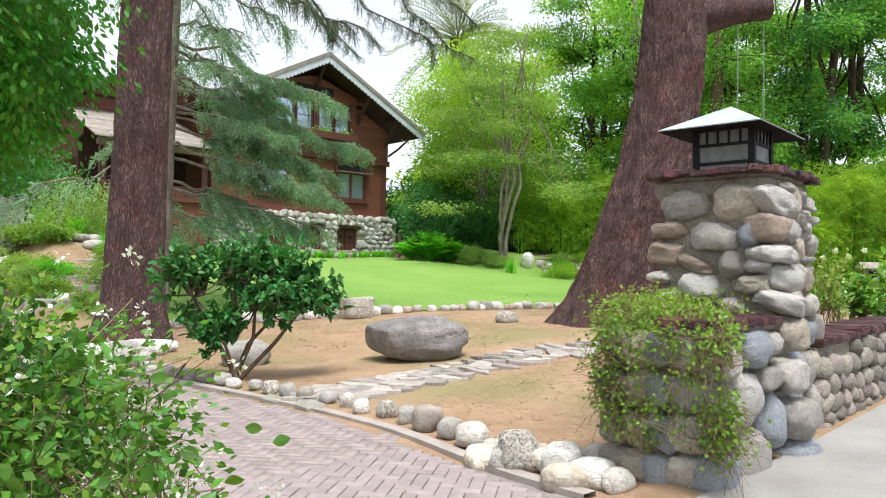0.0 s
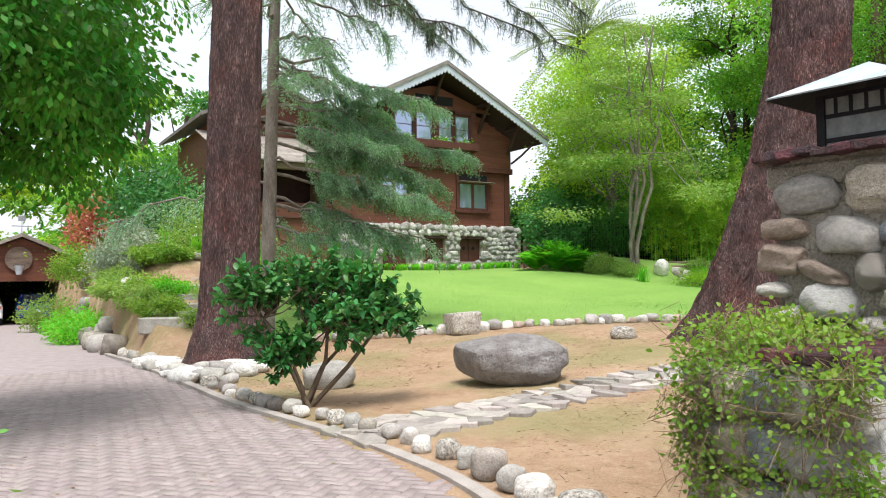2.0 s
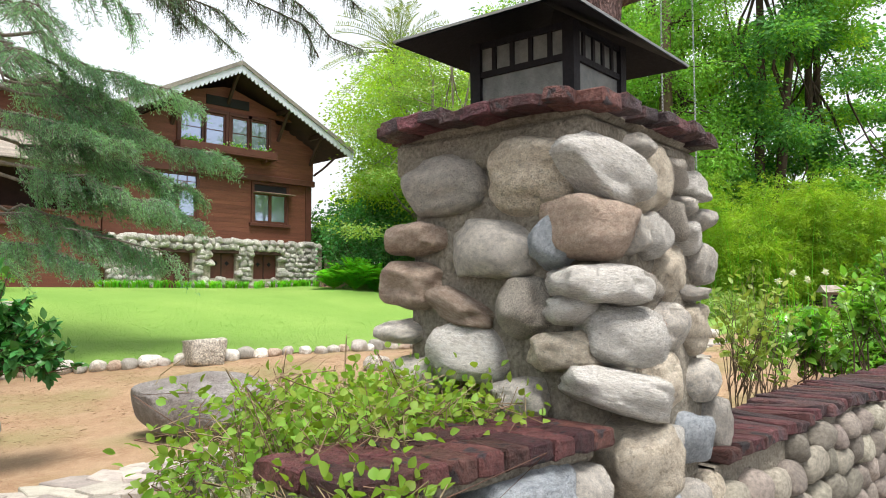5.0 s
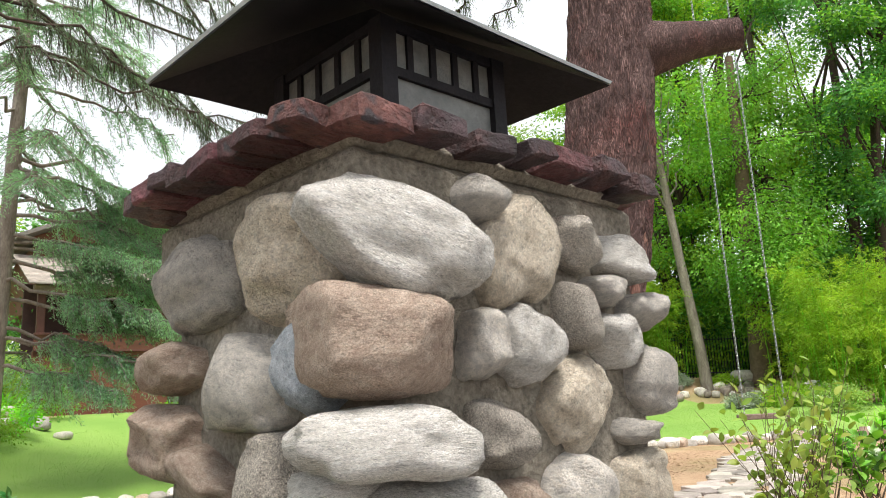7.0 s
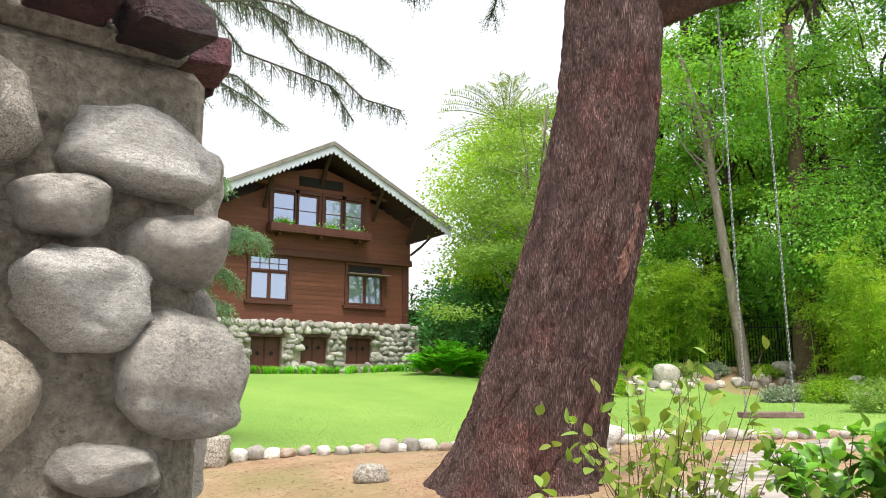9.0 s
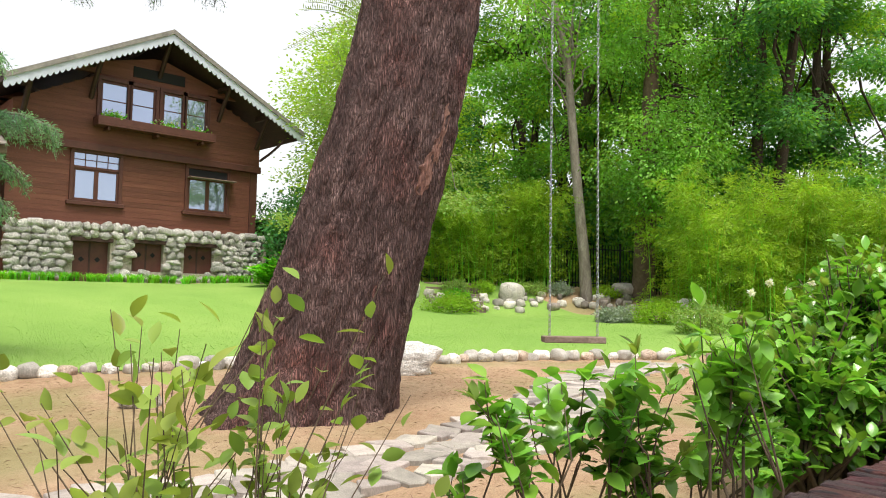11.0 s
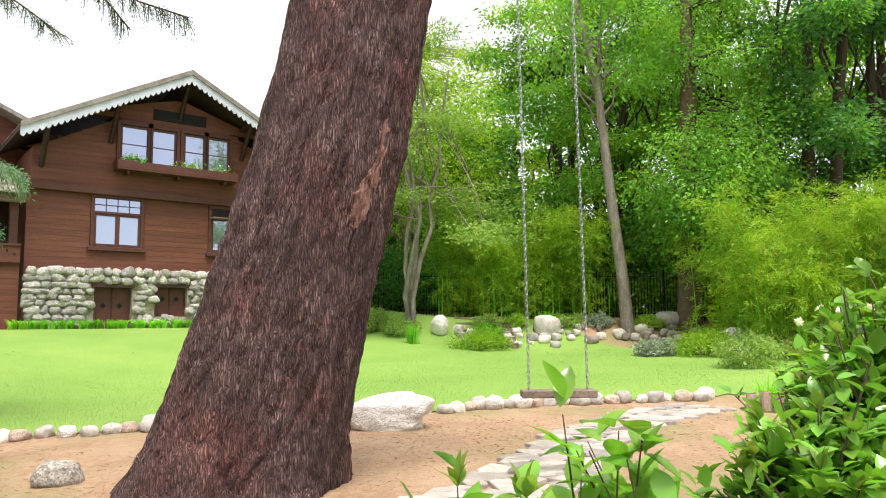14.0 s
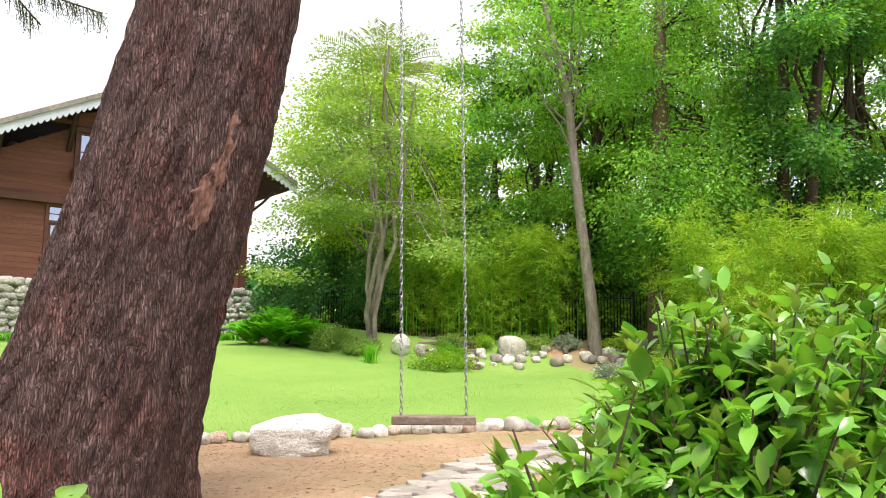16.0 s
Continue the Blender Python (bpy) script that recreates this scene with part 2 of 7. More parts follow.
def leaf_mat(name, dark, light, rough=0.45, through_light=0.3, hue=0.03, patch=0.9, spec=0.22):
    """Leaves: each one has its own shade, and lets some light through."""
    m = bpy.data.materials.new(name)
    m.use_nodes = True
    t, b = m.node_tree, m.node_tree.nodes["Principled BSDF"]
    N, L = t.nodes.new, t.links.new
    geo, ramp, hs = N("ShaderNodeNewGeometry"), N("ShaderNodeValToRGB"), N("ShaderNodeHueSaturation")
    ramp.color_ramp.elements[0].color, ramp.color_ramp.elements[1].color = (*dark, 1), (*light, 1)
    co, no = N("ShaderNodeTexCoord"), N("ShaderNodeTexNoise")
    no.inputs["Scale"].default_value, no.inputs["Detail"].default_value = patch, 3
    L(co.outputs["Object"], no.inputs["Vector"])
    mixv = N("ShaderNodeMath")
    mixv.operation = "MULTIPLY_ADD"
    mixv.inputs[1].default_value = 0.55
    half = N("ShaderNodeMath")
    half.operation = "MULTIPLY_ADD"
    half.inputs[1].default_value, half.inputs[2].default_value = 2.2, -0.85
    L(no.outputs["Fac"], half.inputs[0])
    L(geo.outputs["Random Per Island"], mixv.inputs[0])
    L(half.outputs[0], mixv.inputs[2])
    L(mixv.outputs[0], ramp.inputs["Fac"])
    L(ramp.outputs["Color"], hs.inputs["Color"])
    r = N("ShaderNodeMapRange")
    r.inputs["To Min"].default_value, r.inputs["To Max"].default_value = 0.5 - hue, 0.5 + hue
    L(geo.outputs["Random Per Island"], r.inputs["Value"])
    L(r.outputs[0], hs.inputs["Hue"])
    L(hs.outputs["Color"], b.inputs["Base Color"])
    b.inputs["Roughness"].default_value = rough
    b.inputs["Specular IOR Level"].default_value = spec
    tr, mx, out = N("ShaderNodeBsdfTranslucent"), N("ShaderNodeMixShader"), t.nodes["Material Output"]
    mx.inputs[0].default_value = through_light
    bright = N("ShaderNodeMix")
    bright.data_type, bright.blend_type = "RGBA", "MULTIPLY"
    bright.inputs["Factor"].default_value = 1
    bright.inputs[7].default_value = (1.5, 1.6, 0.7, 1)
    L(hs.outputs["Color"], bright.inputs[6])
    L(bright.outputs[2], tr.inputs["Color"])
    L(b.outputs[0], mx.inputs[1])
    L(tr.outputs[0], mx.inputs[2])
    L(mx.outputs[0], out.inputs["Surface"])
    return m


def bark_mat(name, furrow, plate, pale, size=15.0):
    """Furrowed bark: long narrow plates parted by dark cracks, with grain across two sizes."""
    m = mat(name, [furrow, plate, pale], 5, 0.95, 1.0, 42, stretch=(1, 1, 0.35), fine=0.4, dist=0.03)
    t, b = m.node_tree, m.node_tree.nodes["Principled BSDF"]
    N, L = t.nodes.new, t.links.new
    src = b.inputs["Base Color"].links[0].from_socket
    old_bump = b.inputs["Normal"].links[0].from_socket
    co, mp, wob, add = N("ShaderNodeTexCoord"), N("ShaderNodeMapping"), N("ShaderNodeTexNoise"), N("ShaderNodeMixRGB")
    mp.inputs["Scale"].default_value = (1, 1, 0.12)
    wob.inputs["Scale"].default_value, wob.inputs["Detail"].default_value = 9.0, 3
    add.blend_type = "ADD"
    add.inputs[0].default_value = 0.06
    L(co.outputs["Object"], mp.inputs["Vector"])
    L(mp.outputs[0], wob.inputs["Vector"])
    L(mp.outputs[0], add.inputs[1])
    L(wob.outputs["Color"], add.inputs[2])
    vo = N("ShaderNodeTexVoronoi")
    vo.feature = "DISTANCE_TO_EDGE"
    vo.inputs["Scale"].default_value = size
    L(add.outputs[0], vo.inputs["Vector"])
    rg, mx = N("ShaderNodeMapRange"), N("ShaderNodeMix")
    rg.inputs["From Min"].default_value, rg.inputs["From Max"].default_value = -0.04, 0.3
    mx.data_type = "RGBA"
    mx.inputs[6].default_value = (furrow[0] * 0.7, furrow[1] * 0.7, furrow[2] * 0.7, 1)
    L(vo.outputs["Distance"], rg.inputs["Value"])
    L(rg.outputs[0], mx.inputs["Factor"])
    red, rr, rm = N("ShaderNodeTexNoise"), N("ShaderNodeMapRange"), N("ShaderNodeMix")  # fresh reddish bark in broad patches
    red.inputs["Scale"].default_value, red.inputs["Detail"].default_value = 1.3, 3
    rr.inputs["From Min"].default_value, rr.inputs["From Max"].default_value = 0.48, 0.68
    rm.data_type, rm.blend_type = "RGBA", "MULTIPLY"
    rm.inputs[7].default_value = (1.28, 0.9, 0.86, 1)
    L(co.outputs["Object"], red.inputs["Vector"])
    L(red.outputs["Fac"], rr.inputs["Value"])
    L(rr.outputs[0], rm.inputs["Factor"])
    L(src, rm.inputs[6])
    L(rm.outputs[2], mx.inputs[7])
    L(mx.outputs[2], b.inputs["Base Color"])
    bp = N("ShaderNodeBump")
    bp.inputs["Strength"].default_value, bp.inputs["Distance"].default_value = 0.9, 0.03
    L(rg.outputs[0], bp.inputs["Height"])
    L(old_bump, bp.inputs["Normal"])
    L(bp.outputs[0], b.inputs["Normal"])
    return m


def plain(name, col, rough=0.5, metal=0.0, spec=0.5):
    m = bpy.data.materials.new(name)
    m.use_nodes = True
    b = m.node_tree.nodes["Principled BSDF"]
    b.inputs["Base Color"].default_value = (*col, 1)
    b.inputs["Roughness"].default_value, b.inputs["Metallic"].default_value = rough, metal
    b.inputs["Specular IOR Level"].default_value = spec
    return m


M = {
    "stone_grey": mat("river_stone_grey", [(0.42, 0.395, 0.36), (0.63, 0.585, 0.52), (0.8, 0.74, 0.655)], 5, 0.8, 0.45, 55, vary=0.25, fine=0.3, dist=0.03, speck=(120, 0.6, (0.5, 0.5, 0.5))),
    "stone_tan": mat("river_stone_tan", [(0.517, 0.431, 0.32), (0.69, 0.604, 0.48), (0.813, 0.739, 0.616)], 6, 0.85, 0.6, 30, vary=0.18, fine=0.28, dist=0.04),
    "stone_white": mat("river_stone_white", [(0.542, 0.513, 0.454), (0.742, 0.708, 0.654), (0.831, 0.82, 0.78)], 7, 0.75, 0.6, 34, stretch=(1, 1, 1.8), vary=0.12, fine=0.4, dist=0.03, speck=(46, 0.63, (0.3, 0.29, 0.28))),
    "stone_pink": mat("river_stone_pink", [(0.36, 0.255, 0.195), (0.48, 0.37, 0.29), (0.6, 0.5, 0.41)], 6, 0.8, 0.55, 50, vary=0.15, fine=0.45, dist=0.03),
    "stone_blue": mat("river_stone_blue", [(0.3, 0.335, 0.38), (0.43, 0.47, 0.51), (0.58, 0.61, 0.64)], 7, 0.75, 0.55, 50, vary=0.1, fine=0.45, dist=0.03),
    "stone_speck": mat("river_stone_speckled", [(0.26, 0.23, 0.19), (0.56, 0.51, 0.44), (0.74, 0.68, 0.6)], 20, 0.85, 1.0, 40, vary=0.15, fine=0.6, dist=0.04),
    "stone_mix": mat("field_stone_mixed", [(0.15, 0.13, 0.108), (0.255, 0.225, 0.19), (0.36, 0.315, 0.26)], 5, 0.8, 0.6, 60, vary=0.4, hue=0.035, fine=0.4, dist=0.015),
    "stone_base": mat("pale_base_stone", [(0.36, 0.34, 0.31), (0.58, 0.555, 0.515), (0.76, 0.735, 0.69)], 5, 0.85, 0.8, 30, vary=0.3, hue=0.008, fine=0.45, dist=0.04),
    "stone_pale": mat("pale_garden_stone", [(0.255, 0.241, 0.208), (0.383, 0.357, 0.32), (0.476, 0.448, 0.4)], 5, 0.8, 0.6, 50, vary=0.25, hue=0.02, fine=0.35, dist=0.015),
    "mortar": mat("mortar", [(0.25, 0.222, 0.178), (0.36, 0.322, 0.26), (0.46, 0.412, 0.34)], 4, 0.95, 1.0, 60, fine=0.45, dist=0.03),
    "brick_dark": mat("burnt_brick", [(0.03, 0.018, 0.022), (0.065, 0.035, 0.04), (0.13, 0.05, 0.045)], 9, 0.55, 1.0, 45, vary=0.4, fine=0.5, dist=0.03),
    "brick_orange": mat("orange_brick", [(0.115, 0.032, 0.0243), (0.216, 0.064, 0.0486), (0.252, 0.128, 0.122)], 9, 0.7, 1.0, 45, vary=0.3, fine=0.45, dist=0.03),
    "brick": mat("clinker_brick", [(0.055, 0.018, 0.021), (0.11, 0.034, 0.034), (0.17, 0.07, 0.066)], 9, 0.6, 0.9, 50, vary=0.5, hue=0.02, fine=0.5, dist=0.03, speck=(14, 0.6, (0.035, 0.025, 0.03))),
    "paver": mat("driveway_brick", [(0.25, 0.205, 0.198), (0.305, 0.252, 0.245), (0.36, 0.3, 0.293)], 6, 0.85, 0.4, 80, vary=0.09, hue=0.01, fine=0.18),
    "joint": mat("sandy_joint", [(0.2, 0.172, 0.16), (0.29, 0.252, 0.235)], 5, 0.95, 0.5, 80),
    "concrete": mat("worn_concrete", [(0.23, 0.215, 0.2), (0.29, 0.275, 0.255), (0.34, 0.325, 0.3)], 1.5, 0.9, 0.4, 90, fine=0.2),
    "kerb": mat("kerb_concrete", [(0.3, 0.26, 0.23), (0.42, 0.38, 0.34)], 3, 0.9, 0.5, 60, fine=0.25),
    "asphalt": mat("asphalt", [(0.04, 0.04, 0.042), (0.065, 0.065, 0.065)], 2, 0.9, 0.6, 120),
    "flag": mat("flagstone", [(0.26, 0.235, 0.21), (0.35, 0.315, 0.275), (0.44, 0.395, 0.345)], 3, 0.75, 0.4, 40, vary=0.3, hue=0.03, fine=0.25),
    "lawn": mat("mown_lawn", [(0.15, 0.28, 0.045), (0.18, 0.312, 0.055), (0.215, 0.342, 0.068)], 0.35, 0.9, 0.6, 160, fine=0.16, dist=0.012),
    "blade": leaf_mat("grass_blade", (0.13, 0.285, 0.04), (0.2, 0.36, 0.065), 0.6, 0.2, 0.01),
    "bark": bark_mat("redwood_bark", (0.08, 0.046, 0.043), (0.2, 0.12, 0.11), (0.36, 0.238, 0.218), 50.0),
    "scar": mat("bare_scar_wood", [(0.13, 0.06, 0.05), (0.26, 0.135, 0.105), (0.42, 0.25, 0.19)], 9, 0.9, 1.0, 45, stretch=(1, 1, 0.15), fine=0.6, dist=0.03),
    "raw_bark": mat("raw_reddish_bark", [(0.10, 0.046, 0.04), (0.22, 0.105, 0.086), (0.34, 0.175, 0.14)], 9, 0.9, 1.0, 45, stretch=(1, 1, 0.12), fine=0.6, dist=0.03),
    "boulder_stone": mat("boulder_granite", [(0.16, 0.135, 0.12), (0.27, 0.245, 0.23), (0.4, 0.38, 0.37)], 3, 0.85, 1.0, 45, fine=0.22, dist=0.03),
    "bark_grey": mat("grey_bark", [(0.14, 0.115, 0.095), (0.22, 0.19, 0.16), (0.32, 0.29, 0.25)], 6, 0.9, 0.8, 40, stretch=(1, 1, 0.3), fine=0.35),
    "bark_dark": mat("dark_bark", [(0.04, 0.028, 0.02), (0.085, 0.06, 0.045)], 6, 0.95, 0.8, 40, stretch=(1, 1, 0.3), fine=0.4),
    "twig": mat("twig_bark", [(0.08, 0.055, 0.035), (0.15, 0.11, 0.07)], 8, 0.9, 0.4, 60),
    "siding": mat("red_brown_boards", [(0.105, 0.040, 0.024), (0.14, 0.052, 0.032), (0.175, 0.068, 0.042)], 2.5, 0.6, 0.5, 40, stretch=(0.25, 1, 3), fine=0.22, vary=0.12, spec=0.3),
    "trim": mat("brown_trim", [(0.07, 0.024, 0.016), (0.105, 0.036, 0.024)], 4, 0.55, 0.3, 40, fine=0.2),
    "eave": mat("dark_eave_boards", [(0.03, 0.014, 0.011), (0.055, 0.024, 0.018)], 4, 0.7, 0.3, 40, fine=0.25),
    "white_paint": mat("weathered_white_paint", [(0.42, 0.46, 0.53), (0.56, 0.61, 0.69)], 3, 0.6, 0.2, 60, fine=0.08),
    "roofing": mat("grey_shingle", [(0.12, 0.11, 0.10), (0.2, 0.185, 0.165), (0.27, 0.25, 0.22)], 4, 0.9, 0.6, 40, vary=0.2, fine=0.3),
    "porch_shingle": mat("weathered_porch_shingle", [(0.17, 0.145, 0.12), (0.25, 0.22, 0.185), (0.33, 0.295, 0.25)], 4, 0.9, 0.6, 40, vary=0.25, fine=0.3),
    "chimney": mat("chimney_brick", [(0.16, 0.06, 0.045), (0.26, 0.11, 0.08)], 10, 0.85, 0.5, 50, fine=0.3),
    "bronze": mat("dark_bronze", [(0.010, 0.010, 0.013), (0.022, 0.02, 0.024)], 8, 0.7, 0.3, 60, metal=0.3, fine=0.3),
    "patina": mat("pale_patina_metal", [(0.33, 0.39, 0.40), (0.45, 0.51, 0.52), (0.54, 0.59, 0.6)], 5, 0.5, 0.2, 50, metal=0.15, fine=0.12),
    "art_glass": mat("frosted_ribbed_glass", [(0.15, 0.165, 0.165), (0.26, 0.275, 0.265)], 10, 0.25, 0.8, 45, fine=0.12, spec=0.6),
    "glass": plain("window_glass", (0.4, 0.47, 0.64), 0.03, 0.7, 1.0),
    "iron": plain("dark_iron", (0.02, 0.021, 0.024), 0.5, 0.6),
    "chain": mat("galvanised_chain", [(0.3, 0.31, 0.33), (0.5, 0.51, 0.52)], 20, 0.4, 0.2, 80, metal=0.8),
    "old_wood": mat("weathered_wood", [(0.09, 0.06, 0.045), (0.19, 0.14, 0.11), (0.27, 0.21, 0.17)], 5, 0.9, 0.7, 50, stretch=(0.2, 1, 1), fine=0.35),
    "log": mat("log_edging", [(0.2, 0.14, 0.1), (0.34, 0.26, 0.2)], 6, 0.9, 0.6, 50, stretch=(1, 1, 0.3), vary=0.2),
    "dark": plain("dark_interior", (0.01, 0.01, 0.011), 0.9),
    "white_car": plain("white_car_paint", (0.7, 0.71, 0.72), 0.2, 0.0, 0.6),
    "blue_car": plain("blue_car_paint", (0.02, 0.05, 0.25), 0.2, 0.2, 0.6),
    "tyre": plain("black_rubber", (0.02, 0.02, 0.02), 0.8),
    "camellia": leaf_mat("camellia_leaf", (0.03, 0.112, 0.027), (0.09, 0.27, 0.0675), 0.35, 0.2),
    "hedge": leaf_mat("glossy_hedge_leaf", (0.035, 0.14, 0.013), (0.25, 0.49, 0.065), 0.25, 0.3, 0.02, 3.0, 0.5),
    "young": leaf_mat("young_leaf", (0.10, 0.18, 0.03), (0.29, 0.38, 0.08), 0.35, 0.35),
    "maple": leaf_mat("broad_tree_leaf", (0.02, 0.10, 0.014), (0.12, 0.33, 0.035), 0.45, 0.4),
    "deodar": leaf_mat("blue_green_needles", (0.10, 0.22, 0.15), (0.34, 0.55, 0.39), 0.6, 0.45, 0.015),
    "deodar_dark": leaf_mat("dark_needles", (0.0675, 0.121, 0.081), (0.176, 0.257, 0.176), 0.6, 0.3, 0.015),
    "dogwood": leaf_mat("pale_green_leaf", (0.136, 0.246, 0.0425), (0.306, 0.425, 0.119), 0.55, 0.4),
    "bamboo": leaf_mat("bamboo_leaf", (0.09, 0.21, 0.015), (0.38, 0.53, 0.05), 0.45, 0.45, 0.02, 0.8),
    "tree_mid": leaf_mat("tree_leaf_mid", (0.05, 0.17, 0.025), (0.26, 0.5, 0.07), 0.5, 0.45, 0.02, 0.5),
    "tree_dark": leaf_mat("tree_leaf_dark", (0.025, 0.11, 0.035), (0.15, 0.36, 0.10), 0.5, 0.5, 0.02, 0.5),
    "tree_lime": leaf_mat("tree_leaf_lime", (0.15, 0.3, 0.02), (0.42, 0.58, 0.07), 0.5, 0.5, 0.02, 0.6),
    "bush_leaf": leaf_mat("bush_leaf", (0.02, 0.085, 0.01), (0.17, 0.34, 0.05), 0.4, 0.3, 0.03, 3.0, 0.35),
    "palm": leaf_mat("palm_leaf", (0.10, 0.17, 0.045), (0.32, 0.38, 0.14), 0.4, 0.3),
    "fern": leaf_mat("fern_leaf", (0.0945, 0.338, 0.0203), (0.27, 0.621, 0.054), 0.5, 0.4),
    "silver": leaf_mat("silver_leaf", (0.2, 0.26, 0.19), (0.38, 0.43, 0.34), 0.6, 0.2),
    "vine": leaf_mat("vine_leaf", (0.08, 0.19, 0.018), (0.29, 0.42, 0.07), 0.5, 0.4),
    "dry": leaf_mat("dry_stem", (0.16, 0.10, 0.06), (0.36, 0.27, 0.17), 0.8, 0.1),
    "redleaf": leaf_mat("red_leaf", (0.3, 0.09, 0.06), (0.5, 0.2, 0.14), 0.5, 0.3),
    "petal": leaf_mat("white_petal", (0.6, 0.6, 0.56), (0.8, 0.8, 0.78), 0.6, 0.3, 0.0),
}


def ground_mat():
    """Bare reddish soil with dry straw, and thin green grass here and there."""
    m = mat("dry_soil", [(0.29, 0.175, 0.10), (0.37, 0.24, 0.145), (0.43, 0.3, 0.19)], 1.2, 0.95, 0.9, 70, fine=0.35, dist=0.02)
    t, b = m.node_tree, m.node_tree.nodes["Principled BSDF"]
    N, L = t.nodes.new, t.links.new
    src = b.inputs["Base Color"].links[0].from_socket
    co, n1, n2, s1, s2, m1, m2 = N("ShaderNodeTexCoord"), N("ShaderNodeTexNoise"), N("ShaderNodeTexNoise"), N("ShaderNodeMapRange"), N("ShaderNodeMapRange"), N("ShaderNodeMix"), N("ShaderNodeMix")
    n1.inputs["Scale"].default_value, n1.inputs["Detail"].default_value = 0.55, 4
    n2.inputs["Scale"].default_value, n2.inputs["Detail"].default_value = 9.0, 5
    s1.inputs["From Min"].default_value, s1.inputs["From Max"].default_value = 0.46, 0.66
    s1.inputs["To Max"].default_value = 0.55
    s2.inputs["From Min"].default_value, s2.inputs["From Max"].default_value = 0.5, 0.7
    s2.inputs["To Max"].default_value = 0.6
    for n in (n1, n2):
        L(co.outputs["Object"], n.inputs["Vector"])
    L(n1.outputs["Fac"], s1.inputs["Value"])
    L(n2.outputs["Fac"], s2.inputs["Value"])
    m1.data_type = m2.data_type = "RGBA"
    m1.inputs[7].default_value = (0.19, 0.21, 0.07, 1)
    m2.inputs[7].default_value = (0.47, 0.34, 0.21, 1)
    L(s2.outputs[0], m2.inputs["Factor"])
    L(src, m2.inputs[6])
    L(s1.outputs[0], m1.inputs["Factor"])
    L(m2.outputs[2], m1.inputs[6])
    L(m1.outputs[2], b.inputs["Base Color"])
    return m


M["soil"] = ground_mat()



# ---- the lie of the land ----
EDGE_X = [4.6, 7.0, 8.4, 9.2, 10.6, 11.9, 13.0, 14.6, 16.3, 18.8, 20.4, 24.0, 30.0]
EDGE_Y = [17.8, 16.6, 16.0, 15.5, 14.8, 14.2, 13.9, 13.6, 12.9, 12.4, 11.4, 10.2, 9.5]


def edge_y(x):
    return np.interp(x, EDGE_X, EDGE_Y)


def street_z(x):
    return np.interp(x, [0, 3.4, 6.0, 8.2, 10.5, 20.0, 60.0], [0, 0.05, 0.18, 0.34, 0.42, 0.6, 0.9])


def ground_z(x, y):
    """Height of the ground: the drive, the garden above it, the lawn that climbs to the house, the street."""
    x, y = np.asarray(x, float), np.asarray(y, float)
    drive = -0.012 * np.clip(y - 12, 0, 25)
    garden = 0.05 + 0.5 * sm(4.4, 12.5, x) + 0.02 * (fbm(np.stack([x, y, 0 * x], -1) * 0.9, 5) - 0.5)
    lawn = 0.36 + 0.055 * np.clip(y - 13.5, 0, 16) + 0.72 * sm(17, 27, y) * (1 - sm(21, 28, x)) + 0.045 * np.clip(x - 19, 0, 12) + 0.25 * sm(11, 17, x) * (1 - sm(14, 22, y))
    up = garden + (np.maximum(lawn, garden) - garden) * sm(-0.6, 1.4, y - edge_y(x))
    bank = 0.9 * sm(18.5, 24.0, y) * (1 - sm(6.0, 9.0, x)) * sm(4.3, 6.0, x)
    up = up + bank
    behind = (x - 24.3) * 0.583 + (y - 22.2) * 0.813
    up = up + 0.85 * sm(-0.5, 2.4, behind) * sm(22.6, 24.6, x) * sm(14.5, 17.5, y)
    z = drive + (up - drive) * sm(4.12, 4.5, x)
    street = street_z(x)
    z = street + (z - street) * sm(3.9, 4.3, y)
    far = sm(45, 90, np.hypot(x - 12, y - 12))
    return z * (1 - far) + far * 0.8


def gz(x, y):
    return float(ground_z(x, y))


def sheet(xs, ys, keep=None, lift=0.0, low=None):
    """A grid that follows the ground; keep(x, y) says which cells stay."""
    X, Y = np.meshgrid(xs, ys)
    Z = ground_z(X, Y) + lift if low is None else low(X, Y) + lift
    v = np.stack([X, Y, Z], -1).reshape(-1, 3)
    n = len(xs)
    i, j = np.meshgrid(np.arange(n - 1), np.arange(len(ys) - 1))
    a = (j * n + i).ravel()
    q = np.stack([a, a + 1, a + n + 1, a + n], 1)
    if keep is not None:
        c = v[q].mean(1)
        q = q[keep(c[:, 0], c[:, 1])]
        used = np.unique(q)
        new_of = np.zeros(len(v), int)
        new_of[used] = np.arange(len(used))
        v, q = v[used], new_of[q]
    return v, q


near_x, near_y = np.arange(-8, 46.01, 0.25), np.arange(-4, 50.01, 0.25)
far_steps = np.array([1, 4, 12, 40, 120, 400, 1400])
gx = np.concatenate([near_x[0] - far_steps[::-1], near_x, near_x[-1] + far_steps])
gy = np.concatenate([near_y[0] - far_steps[::-1], near_y, near_y[-1] + far_steps])
tagged(part("ground", sheet(gx, gy), M["soil"], smooth=True), "dry reddish soil strewn with straw and thin grass", "ground", kind="structure")


def on_lawn(x, y):
    side = 5.2 + 0.35 * np.clip(y - 16, 0, 14)
    return (y > edge_y(x) + 0.12) & (x > side) & (y < 29.0 - 0.55 * np.clip(x - 22, 0, 20) - 0.35 * np.clip(x - 24, 0, 20)) & (x < 28.6)


tagged(part("lawn", sheet(np.arange(4.5, 29.5, 0.12), np.arange(9.5, 29.5, 0.12), on_lawn, 0.018), M["lawn"], smooth=True), "bright green mown lawn rising towards the house", "lawn", kind="structure")

